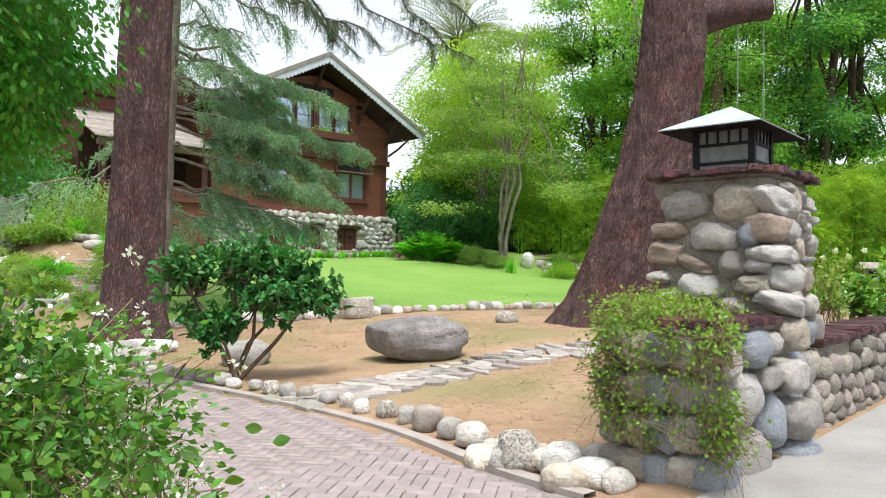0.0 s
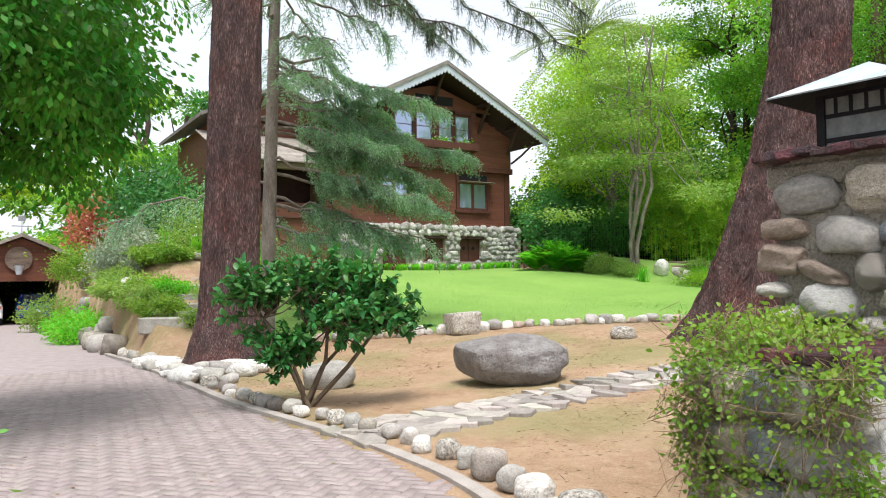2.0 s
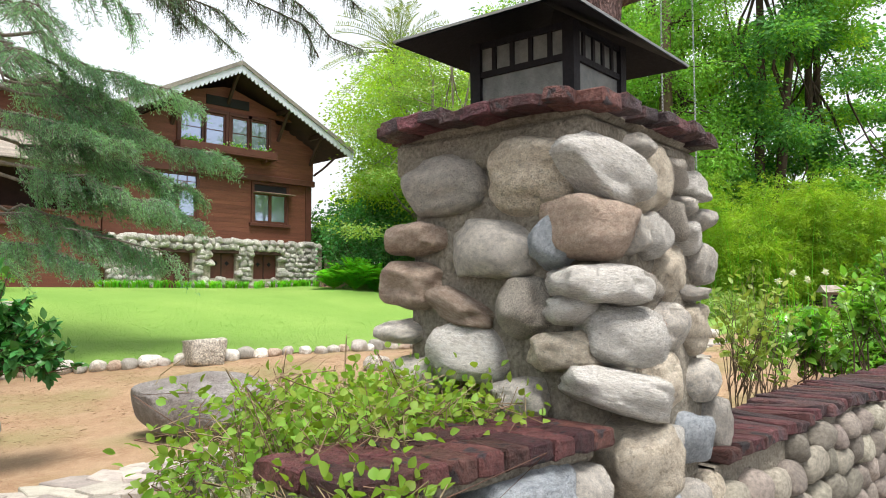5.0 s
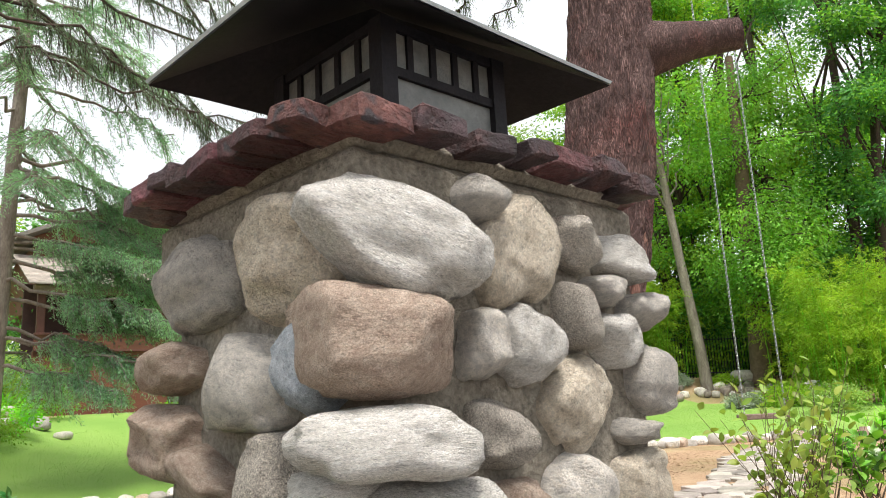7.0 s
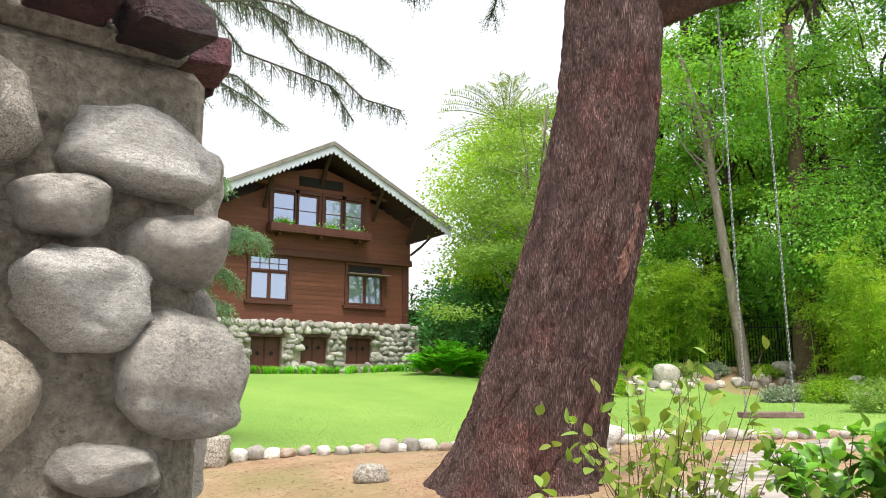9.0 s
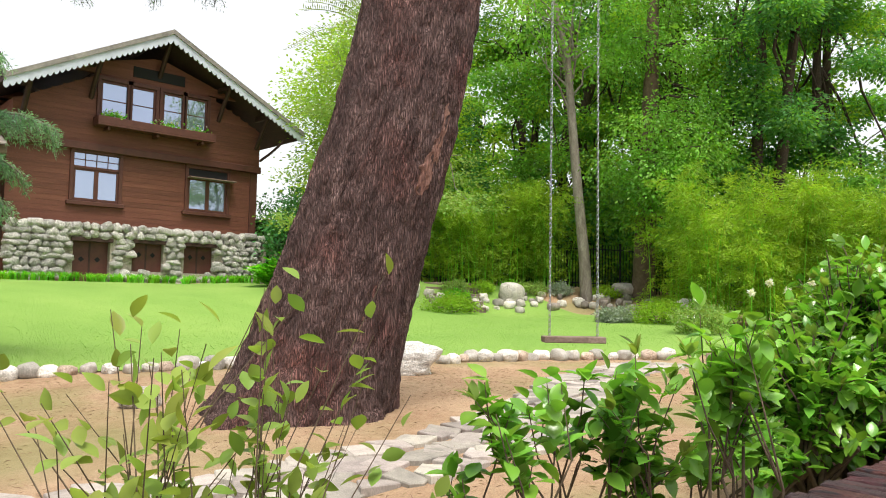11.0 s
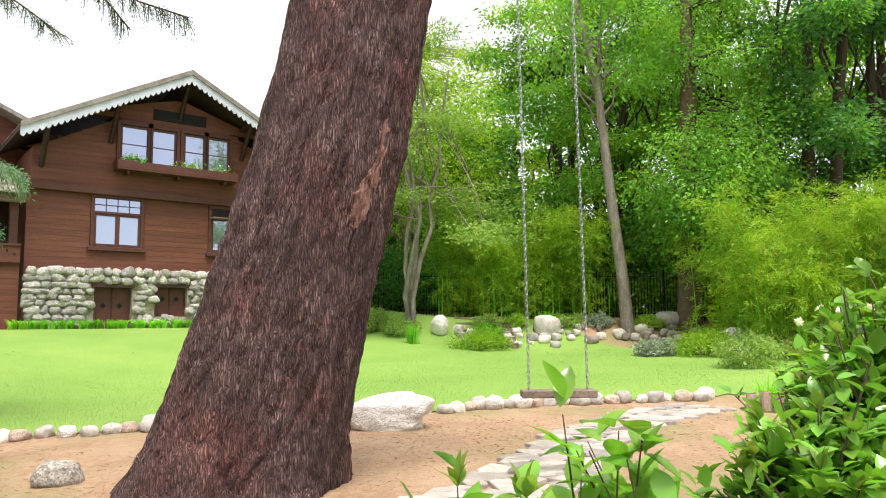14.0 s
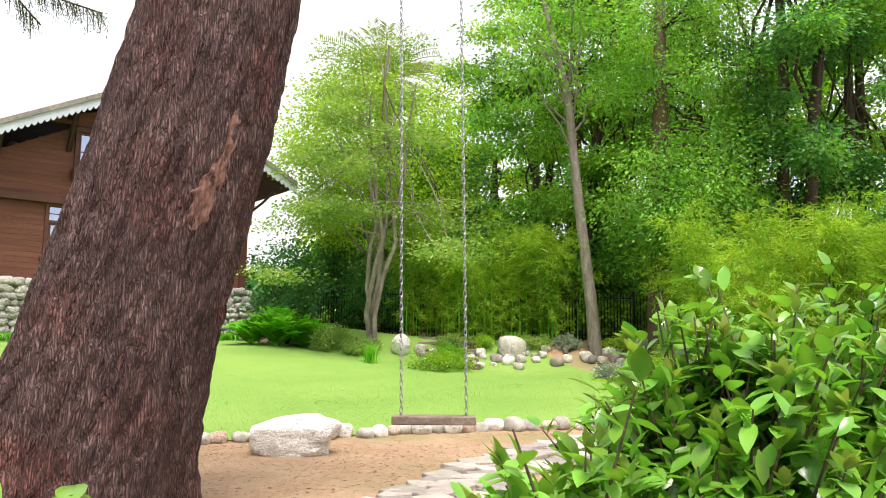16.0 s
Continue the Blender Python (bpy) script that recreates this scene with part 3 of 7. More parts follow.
# drive: sand bed, herringbone bricks over the stretch passed, kerb
tagged(part("driveway_bed", sheet(np.arange(-3.0, 4.11, 0.25), np.arange(3.3, 43.01, 0.5), None, 0.004, lambda x, y: -0.012 * np.clip(y - 12, 0, 25) + 0 * x), M["joint"]), "sandy joints under the brick driveway", "driveway", kind="structure")
road = part("road", sheet(np.arange(-30, 40, 1.0), np.arange(-8, 1.21, 0.6), None, 0.006), M["asphalt"])
tagged(road, "dark worn asphalt street", "road", kind="structure")
tagged(part("pavement", sheet(np.concatenate([[4.25, 4.5], np.arange(5, 31, 1.0)]), np.arange(1.2, 3.71, 0.25), None, 0.01), M["concrete"]), "pale worn concrete pavement beside the stone wall", "pavement", kind="structure")
tagged(part("driveway_apron", sheet(np.arange(-6, 4.26, 0.5), np.arange(1.2, 3.31, 0.3), None, 0.01), M["concrete"]), "pale concrete apron before the driveway", "pavement", kind="structure")

# ---- the house ----
# Its gable wall faces -y.
house = thing("house", "red-brown boarded house on a pale river-stone base under a low gable", "house", pose(0, 0, 0))
FY, HX0, HX1 = 30.1, 13.45, 22.5
BASE_Z, BELT_Z, SILL_Z = 3.88, 6.58, 4.66
APEX_X, APEX_Z, EAVE_DZ = 18.35, 10.35, 0.513


def wall_with_holes(x0, x1, z0, z1, holes, y, t, top=None, merge=False):
    """An upright wall in the xz plane, t thick, as strips round its holes; boards run along it."""
    xs = sorted({x0, x1, *[h[0] for h in holes], *[h[1] for h in holes]})
    bm = bmesh.new()
    for a, b in zip(xs, xs[1:]):
        cuts = sorted((h[2], h[3]) for h in holes if h[0] <= a and h[1] >= b)
        z = z0
        for c0, c1 in [*cuts, (z1, z1)]:
            if c0 - z > 0.01:
                if top is None or c0 < z1:
                    box(bm, a, b, y, y + t, z, c0)
                else:
                    vs = [bm.verts.new(p) for p in ((a, y, z), (b, y, z), (b, y, top(b)), (a, y, top(a)), (a, y + t, z), (b, y + t, z), (b, y + t, top(b)), (a, y + t, top(a)))]
                    for f in ((0, 1, 2, 3), (5, 4, 7, 6), (1, 5, 6, 2), (4, 0, 3, 7), (3, 2, 6, 7), (4, 5, 1, 0)):
                        bm.faces.new([vs[k] for k in f])
            z = c1
    if merge:
        bmesh.ops.remove_doubles(bm, verts=bm.verts[:], dist=0.001)
    return bm


LOW_HOLES = [(15.58, 17.08, 4.72, 6.34), (19.62, 21.18, 4.72, 6.3)]
UP_HOLES = [(16.3, 17.27, 7.65, 8.95), (17.32, 18.22, 7.65, 8.95), (18.48, 19.28, 7.65, 8.95), (19.34, 20.2, 7.65, 8.95)]


def gable(x):
    return APEX_Z - 0.12 - EAVE_DZ * abs(x - APEX_X)


bmw = wall_with_holes(HX0 + 0.1, HX1 - 0.05, BASE_Z - 1.9, BELT_Z, LOW_HOLES, FY + 0.06, 0.2)
part("lower_wall", bmw, M["siding"], house)
up_x0, up_x1 = HX0 + 0.18, HX1
bmw = wall_with_holes(up_x0, up_x1, BELT_Z, 9.2, [h for h in UP_HOLES], FY - 0.06, 0.2, lambda x: min(9.2, gable(x)))
part("upper_wall", bmw, M["siding"], house)
bmg = bmesh.new()
prof = [(up_x0 + 1.0, 9.2), (up_x1 - 1.0, 9.2), (APEX_X + 0.2, gable(APEX_X + 0.2)), (APEX_X - 0.2, gable(APEX_X - 0.2))]
va = [bmg.verts.new((x, FY - 0.04, z)) for x, z in prof]
vb = [bmg.verts.new((x, FY + 0.14, z)) for x, z in prof]
bmg.faces.new(va)
bmg.faces.new(vb[::-1])
for k in range(4):
    bmg.faces.new((va[k], vb[k], vb[(k + 1) % 4], va[(k + 1) % 4]))
part("gable_wall", bmg, M["siding"], house)
part("body", boxes((HX0 + 0.25, HX1 - 0.1, FY + 0.3, FY + 11, 1.0, 7.9)), M["siding"], house)
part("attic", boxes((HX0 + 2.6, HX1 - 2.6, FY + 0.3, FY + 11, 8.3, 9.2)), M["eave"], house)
# board courses stand a few millimetres proud of one another
k = 0
z = BASE_Z + 0.05
while z < 9.1:
    low = z < BELT_Z
    holes = LOW_HOLES if low else UP_HOLES
    y = FY + 0.06 if low else FY - 0.06
    x0, x1 = (HX0 + 0.1, HX1 - 0.05) if low else (up_x0, up_x1)
    spans, a = [], x0
    for h in sorted(holes):
        if h[2] - 0.12 < z + 0.17 and h[3] + 0.12 > z:
            spans.append((a, h[0] - 0.1))
            a = h[1] + 0.1
    spans.append((a, x1))
    for a, b in spans:
        half = (APEX_Z - 0.25 - z) / EAVE_DZ
        a, b = max(a, APEX_X - half), min(b, APEX_X + half)
        if b - a > 0.1 and not (BELT_Z - 0.2 < z < BELT_Z + 0.14):
            bm = boxes((a, b, y - 0.01, y, z, z + 0.177))
            for v in bm.verts:
                if v.co.z > z + 0.1:
                    v.co.y += 0.006
            part("board", bm, M["siding"], house)
    z += 0.18
part("belt_beam", boxes((HX0 + 0.05, HX1 + 0.05, FY - 0.16, FY + 0.05, BELT_Z - 0.13, BELT_Z + 0.12), bevel=0.015), M["trim"], house)
part("corner_post", boxes((HX1 - 0.32, HX1 - 0.02, FY + 0.0, FY + 0.2, BASE_Z, BELT_Z - 0.13), bevel=0.01), M["trim"], house)


def window(x0, x1, z0, z1, y, kinds, awning=False):
    """A casement window with its casing, mullions and panes."""
    w = part("window", boxes((x0 - 0.12, x0, y - 0.05, y + 0.05, z0 - 0.02, z1 + 0.02), (x1, x1 + 0.12, y - 0.05, y + 0.05, z0 - 0.02, z1 + 0.02), (x0 - 0.12, x1 + 0.12, y - 0.052, y + 0.05, z1 + 0.02, z1 + 0.16), bevel=0.008), M["trim"], house)
    part("sill", boxes((x0 - 0.2, x1 + 0.2, y - 0.09, y + 0.05, z0 - 0.16, z0 - 0.02), bevel=0.012), M["trim"], w)
    n = kinds["panes"]
    for k in range(n):
        a, b = x0 + (x1 - x0) * k / n, x0 + (x1 - x0) * (k + 1) / n
        zt = kinds.get("transom", z1)
        part("sash", boxes((a, a + 0.07, y, y + 0.06, z0, zt), (b - 0.07, b, y, y + 0.06, z0, zt), (a + 0.07, b - 0.07, y, y + 0.06, z0, z0 + 0.08), (a + 0.07, b - 0.07, y, y + 0.06, zt - 0.07, zt)), M["trim"], w)
        part("pane", boxes((a + 0.07, b - 0.07, y + 0.03, y + 0.04, z0 + 0.08, zt - 0.07)), M["glass"], w)
        if "bar" in kinds:
            part("glazing_bar", boxes((a + 0.07, b - 0.07, y + 0.01, y + 0.028, kinds["bar"], kinds["bar"] + 0.03)), M["trim"], w)
        if zt < z1:
            part("transom_pane", boxes((a, b, y + 0.03, y + 0.04, zt + 0.004, z1)), M["glass"], w)
    if kinds.get("transom"):
        zt = kinds["transom"]
        part("transom_bar", boxes((x0, x1, y - 0.03, y + 0.06, zt, zt + 0.08)), M["trim"], w)
        for k in range(1, 4):
            x = x0 + (x1 - x0) * k / 4
            part("glazing_bar", boxes((x - 0.012, x + 0.012, y + 0.01, y + 0.028, zt + 0.08, z1)), M["trim"], w)
        part("glazing_bar", boxes((x0, x1, y + 0.008, y + 0.026, (zt + z1) / 2 + 0.03, (zt + z1) / 2 + 0.055)), M["trim"], w)
    if awning:
        part("hood", boxes((x0 - 0.06, x1 + 0.26, y - 0.35, y, z1 - 0.36, z1 - 0.32), bevel=0.008), M["old_wood"], w)
        part("roller_box", boxes((x0, x1, y - 0.02, y + 0.02, z1 - 0.32, z1)), M["dark"], w)
    return w


window(15.58, 17.08, 4.72, 6.34, FY + 0.02, {"panes": 2, "transom": 5.82})
window(19.62, 21.18, 4.72, 6.3, FY + 0.02, {"panes": 2, "transom": 5.96}, awning=True)
for h in UP_HOLES:
    window(*h, FY - 0.1, {"panes": 1, "bar": 8.28})
planter = part("window_planter", boxes((16.1, 20.35, FY - 0.62, FY - 0.1, 7.3, 7.36), (16.1, 20.35, FY - 0.62, FY - 0.57, 7.36, 7.62), (16.1, 16.15, FY - 0.57, FY - 0.1, 7.36, 7.62), (20.3, 20.35, FY - 0.57, FY - 0.1, 7.36, 7.62), (16.15, 20.3, FY - 0.57, FY - 0.1, 7.5, 7.56), bevel=0.01), M["trim"], house)
for x in (16.5, 18.2, 19.9):
    part("bracket", boxes((x - 0.05, x + 0.05, FY - 0.5, FY - 0.08, 7.18, 7.3), bevel=0.01), M["trim"], planter)
rng = np.random.default_rng(11)
for name, x, n in (("planter_flowers", 16.7, 260), ("planter_flowers", 18.6, 120), ("planter_flowers", 19.7, 90)):
    c = np.stack([rng.normal(x, 0.22, n), rng.normal(FY - 0.36, 0.1, n), 7.58 + np.abs(rng.normal(0, 0.12, n))], 1)
    tagged(part(name, leaf_cards(c, rng.normal(size=(n, 3)) + (0, 0, 0.6), 0.1, 0.07, rng), M["fern"], planter), kind="stuff")
    tagged(part("blossom", leaf_cards(c[: n // 6] + (0, 0, 0.08), rng.normal(size=(n // 6, 3)) + (0, -0.5, 0.6), 0.08, 0.08, rng), M["petal"], planter), "white blossoms")

# roof with a scalloped white barge board
RX0, RX1, RY0, RY1 = 13.1, 23.9, FY - 1.1, FY + 11.6


def slope_z(x, up=0.0):
    return APEX_Z + 0.56 + up - EAVE_DZ * abs(x - APEX_X)


def slope_slab(xa, xb, y0, y1, t, up=0.0):
    bm = bmesh.new()
    vs = [bm.verts.new(p) for p in ((xa, y0, slope_z(xa, up)), (xb, y0, slope_z(xb, up)), (xb, y0, slope_z(xb, up) - t), (xa, y0, slope_z(xa, up) - t), (xa, y1, slope_z(xa, up)), (xb, y1, slope_z(xb, up)), (xb, y1, slope_z(xb, up) - t), (xa, y1, slope_z(xa, up) - t))]
    for f in ((3, 2, 1, 0), (4, 5, 6, 7), (0, 1, 5, 4), (2, 3, 7, 6), (1, 2, 6, 5), (3, 0, 4, 7)):
        bm.faces.new([vs[k] for k in f])
    return bm


for a, b in ((RX0, APEX_X), (APEX_X, RX1)):
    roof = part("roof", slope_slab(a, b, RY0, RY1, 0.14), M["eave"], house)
    for k in range(16):
        xa, xb = a + (b - a) * k / 16, a + (b - a) * (k + 1) / 16
        lo = xa if a < APEX_X - 1 else xb
        bm = slope_slab(xa, xb, RY0 - 0.06, RY1, 0.03, 0.035)
        for v in bm.verts:
            if abs(v.co.x - lo) < 0.01:
                v.co.z += 0.03
        part("shingle_course", bm, M["roofing"], roof)
    # barge board, one scallop after another
    n = 30
    bm = bmesh.new()
    for k in range(n):
        for s in range(4):
            ta, tb = (k + s / 4) / n, (k + (s + 1) / 4) / n
            xa, xb = a + (b - a) * ta, a + (b - a) * tb
            def low(u):
                return 0.3 + 0.11 * abs(math.sin(math.pi * (u * n % 1.0)))
            la, lb = low(ta + 1e-6), low(tb - 1e-6)
            vs = [bm.verts.new(p) for y in (RY0 - 0.05, RY0) for p in ((xa, y, slope_z(xa)), (xb, y, slope_z(xb)), (xb, y, slope_z(xb) - lb), (xa, y, slope_z(xa) - la))]
            for f in ((0, 3, 2, 1), (4, 5, 6, 7), (2, 3, 7, 6)):
                bm.faces.new([vs[q] for q in f])
    bmesh.ops.remove_doubles(bm, verts=bm.verts[:], dist=0.001)
    part("scalloped_barge_board", bm, M["white_paint"], roof, "white scalloped barge board")
    bm = slope_slab(a, b, RY0 - 0.10, RY0 + 0.02, 0.17, 0.1)
    part("barge_moulding", bm, M["roofing"], roof)
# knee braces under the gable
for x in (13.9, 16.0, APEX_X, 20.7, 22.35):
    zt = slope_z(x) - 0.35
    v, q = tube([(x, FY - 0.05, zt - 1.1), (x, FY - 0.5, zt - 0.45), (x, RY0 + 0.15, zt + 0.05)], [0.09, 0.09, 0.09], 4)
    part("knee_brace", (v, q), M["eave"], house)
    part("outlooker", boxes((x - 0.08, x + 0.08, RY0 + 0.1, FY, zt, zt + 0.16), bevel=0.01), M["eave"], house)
part("attic_vent", boxes((17.4, 19.3, FY - 0.08, FY - 0.03, 9.32, 9.7)), M["dark"], house)
ch = part("chimney", boxes((21.3, 22.0, FY + 2.2, FY + 3.0, 8.5, 10.55), (21.25, 22.05, FY + 2.15, FY + 3.05, 10.55, 10.68)), M["chimney"], house)
# iron bracket and downpipe beside the eave
part("eave_strut", tube([(22.5, FY - 0.1, 6.95), (22.8, FY - 0.5, 7.3), (23.1, FY - 0.9, 7.75)], [0.05] * 3, 6), M["eave"], house)

# stone base with three cellar openings
base_holes = [(15.55, 16.75, 1.9, 3.32), (17.5, 18.62, 2.35, 3.36), (19.38, 20.55, 2.35, 3.36)]
part("stone_base_core", wall_with_holes(HX0 + 0.15, 22.35, 1.7, BASE_Z, base_holes, FY - 0.42, 0.3, merge=True), M["mortar"], house)
part("stone_base_side", boxes((22.3, 22.75, FY - 0.42, FY + 6, 1.4, BASE_Z - 0.05)), M["mortar"], house)
for x0, x1, z0, z1 in base_holes:
    d = part("cellar_shutter", boxes((x0, x1, FY - 0.2, FY - 0.15, z0, z1)), M["trim"], house)
    part("lintel", boxes((x0 - 0.08, x1 + 0.08, FY - 0.5, FY - 0.2, z1 - 0.02, z1 + 0.12), bevel=0.015), M["eave"], d)
    for k in (0.28, 0.72):
        xc = x0 + (x1 - x0) * k
        v, q = stone_shape(3, 1)
        part("diamond_cut", boxes((-0.07, 0.07, -0.012, 0.0, -0.07, 0.07), m=Matrix.Translation((xc, FY - 0.2, (z0 + z1) / 2 + 0.1)) @ Matrix.Rotation(radians(45), 4, "Y")), M["dark"], d)
    part("batten", boxes(((x0 + x1) / 2 - 0.03, (x0 + x1) / 2 + 0.03, FY - 0.215, FY - 0.2, z0, z1)), M["eave"], d)
STONES = []
for k in range(10):
    v, f = stone_shape(100 + k, 3, 0.7, 0.42, 8)
    STONES.append(mesh_of("stone", v, f, True, (M["stone_base"],)))
rng = np.random.default_rng(4)


def lay_stones(parent, x0, x1, z0, z1, y, size, holes=(), meshes=STONES, depth=0.18, turn=None, name="stone", limit=300, skip=None):
    """Courses of uneven stones along a wall face that looks to -y."""
    z, count = z0, 0
    while z < z1 - size * 0.3:
        h = size * rng.uniform(0.75, 1.2)
        x = x0 + rng.uniform(-0.5, 0) * size
        while x < x1:
            w = size * rng.uniform(0.9, 2.0)
            cx, cz = x + w / 2, z + h / 2 + rng.normal(0, 0.1) * size
            if not any(a - w * 0.3 < cx < b + w * 0.3 and c - h * 0.2 < cz < d + h * 0.55 for a, b, c, d in holes) and cx < x1 and not (skip and skip(cx, cz)) and count < limit:
                m = Matrix.Translation((cx, y, cz)) @ Matrix.Rotation(rng.normal(0, 0.2), 4, "Y") @ Matrix.Diagonal((w * 0.6, depth, h * 0.63, 1))
                ob = new(name, meshes[rng.integers(len(meshes))])
                ob.parent = parent
                ob.matrix_basis = (turn @ m) if turn is not None else m
                count += 1
            x += w * 0.97
        z += h * 0.93


lay_stones(house, 13.55, 22.5, 1.75, 3.98, FY - 0.42, 0.235, base_holes, depth=0.17, name="base_stone")

# porch wing beside the gable: boards, rail with cut-outs, dark opening and a shingled roof
porch = thing("porch", "boarded porch with a cut-out rail under a weathered shingle roof", "porch", pose(0, 0, 0))
part("porch_wall", boxes((9.1, 13.4, FY - 0.1, FY + 0.1, 0.8, 4.05)), M["siding"], porch)
z = 1.2
while z < 4.0:
    part("board", boxes((9.1, 13.4, FY - 0.118, FY - 0.1, z, z + 0.172)), M["siding"], porch)
    z += 0.18
part("rail_board", boxes((9.1, 13.4, FY - 0.2, FY - 0.15, 4.1, 4.55)), M["siding"], porch)
part("rail_cap", boxes((9.1, 13.4, FY - 0.26, FY - 0.08, 4.55, 4.63), bevel=0.01), M["trim"], porch)
part("rail_foot", boxes((9.1, 13.4, FY - 0.24, FY - 0.1, 4.02, 4.1), bevel=0.01), M["trim"], porch)
for k in range(20):
    x = 9.25 + k * 0.21
    part("cut_out", boxes((x - 0.03, x + 0.03, FY - 0.206, FY - 0.2, 4.36 - 0.11 * (k % 2), 4.44 - 0.11 * (k % 2))), M["dark"], porch)
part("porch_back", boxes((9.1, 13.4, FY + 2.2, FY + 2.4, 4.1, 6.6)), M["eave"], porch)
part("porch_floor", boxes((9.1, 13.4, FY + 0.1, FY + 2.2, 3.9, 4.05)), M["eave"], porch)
for x in (9.3, 13.2):
    part("porch_post", boxes((x - 0.12, x + 0.12, FY - 0.1, FY + 0.12, 4.63, 5.95), bevel=0.015), M["trim"], porch)
part("porch_beam", boxes((9.0, 13.45, FY - 0.5, FY - 0.2, 5.92, 6.18), bevel=0.02), M["old_wood"], porch)
for k in range(13):
    y0, y1 = FY - 0.75 + k * 0.3, FY - 0.75 + (k + 1) * 0.3 + 0.05
    z0 = 6.15 + k * 0.125
    bm = bmesh.new()
    vs = [bm.verts.new(p) for p in ((8.8, y0, z0), (13.4, y0, z0), (13.4, y1, z0 + 0.16), (8.8, y1, z0 + 0.16), (8.8, y0, z0 + 0.045), (13.4, y0, z0 + 0.045), (13.4, y1, z0 + 0.2), (8.8, y1, z0 + 0.2))]
    for f in ((3, 2, 1, 0), (4, 5, 6, 7), (0, 1, 5, 4), (1, 2, 6, 5), (2, 3, 7, 6), (3, 0, 4, 7)):
        bm.faces.new([vs[q] for q in f])
    part("shingle_course", bm, M["porch_shingle"], porch)
part("upper_body", boxes((9.6, 14.8, FY + 3.3, FY + 10, 6.0, 8.4)), M["siding"], porch)
for s in (0, 1):
    bm = bmesh.new()
    xa, xb = (8.8, 12.3) if s == 0 else (12.3, 15.8)
    za, zb = (8.3, 9.9) if s == 0 else (9.9, 8.3)
    vs = [bm.verts.new(p) for y in (FY + 2.4, FY + 10.5) for p in ((xa, y, za), (xb, y, zb), (xb, y, zb + 0.15), (xa, y, za + 0.15))]
    for f in ((0, 1, 2, 3), (7, 6, 5, 4), (2, 1, 5, 6), (0, 3, 7, 4), (3, 2, 6, 7), (1, 0, 4, 5)):
        bm.faces.new([vs[q] for q in f])
    part("upper_roof", bm, M["roofing"], porch)
part("upper_gable", mesh_of("upper_gable", [(9.3, FY + 3.3, 8.5), (15.3, FY + 3.3, 8.5), (12.3, FY + 3.3, 9.9), (9.3, FY + 3.5, 8.5), (15.3, FY + 3.5, 8.5), (12.3, FY + 3.5, 9.9)], [(0, 1, 2), (5, 4, 3), (1, 0, 3, 4), (2, 1, 4, 5), (0, 2, 5, 3)], False, (M["siding"],)), None, porch)

# ---- gate pillar ----
pillar = thing("stone_pillar", "gate pillar of large river stones in mortar with a clinker brick cap", "stone pillar", pose(6.02, 4.3, 0, 0, 0, 6.5) @ Matrix.Diagonal((1.02, 1.02, 1, 1)) @ pose(-6.0, -4.3, 0))
bm = bmesh.new()
box(bm, 5.53, 6.52, 3.9, 4.72, 0.0, 2.215, 0.07)
for v in bm.verts:
    g = 1 + 0.10 * (1 - min(v.co.z / 1.3, 1.0))
    v.co.x, v.co.y = 6.0 + (v.co.x - 6.0) * g, 4.3 + (v.co.y - 4.3) * g
bmesh.ops.subdivide_edges(bm, edges=bm.edges[:], cuts=11, use_grid_fill=True)
for v in bm.verts:
    kk = 0.02 * noise.noise(v.co * 4)
    v.co += v.normal * kk
part("mortar_core", bm, M["mortar"], pillar, smooth=True)


def pillar_stone(tone, at, half, tilt, yaw, seed, parent=pillar):
    v, f = stone_shape(seed, 4, 0.74, 0.27, 3)
    ob = part("stone", mesh_of("stone", v, f, True, (M["stone_" + tone],)), None, parent)
    ob.matrix_basis = Matrix.Translation(at) @ Matrix.Rotation(radians(yaw), 4, "Z") @ Matrix.Rotation(radians(tilt), 4, "Y") @ Matrix.Diagonal((*half, 1))
    return ob


# face towards the drive: tone, place along y, height, width, height of the stone, tilt
DRIVE_FACE = [
    ("grey", 4.52, 2.02, 0.42, 0.26, -8), ("tan", 4.10, 2.03, 0.36, 0.27, 4), ("pink", 4.66, 1.83, 0.3, 0.15, 0), ("grey", 4.29, 1.77, 0.37, 0.25, 8),
    ("blue", 4.01, 1.78, 0.2, 0.21, 0), ("pink", 4.66, 1.64, 0.32, 0.19, 4), ("pink", 4.43, 1.55, 0.34, 0.11, 24), ("speck", 4.14, 1.56, 0.21, 0.23, -12),
    ("white", 3.95, 1.55, 0.2, 0.11, 0), ("grey", 4.71, 1.45, 0.2, 0.1, 0), ("white", 4.38, 1.38, 0.34, 0.23, 6), ("tan", 3.98, 1.40, 0.25, 0.15, 0),
    ("grey", 4.15, 1.22, 0.24, 0.16, 0), ("grey", 4.62, 1.25, 0.3, 0.2, 5),
]
for k, (tone, u, z, w, h, tilt) in enumerate(DRIVE_FACE):
    pillar_stone(tone, (5.55 - 0.04 * (1.9 - z), u, z), (0.53 * w, 0.14, 0.54 * h), tilt, -90, 200 + k)
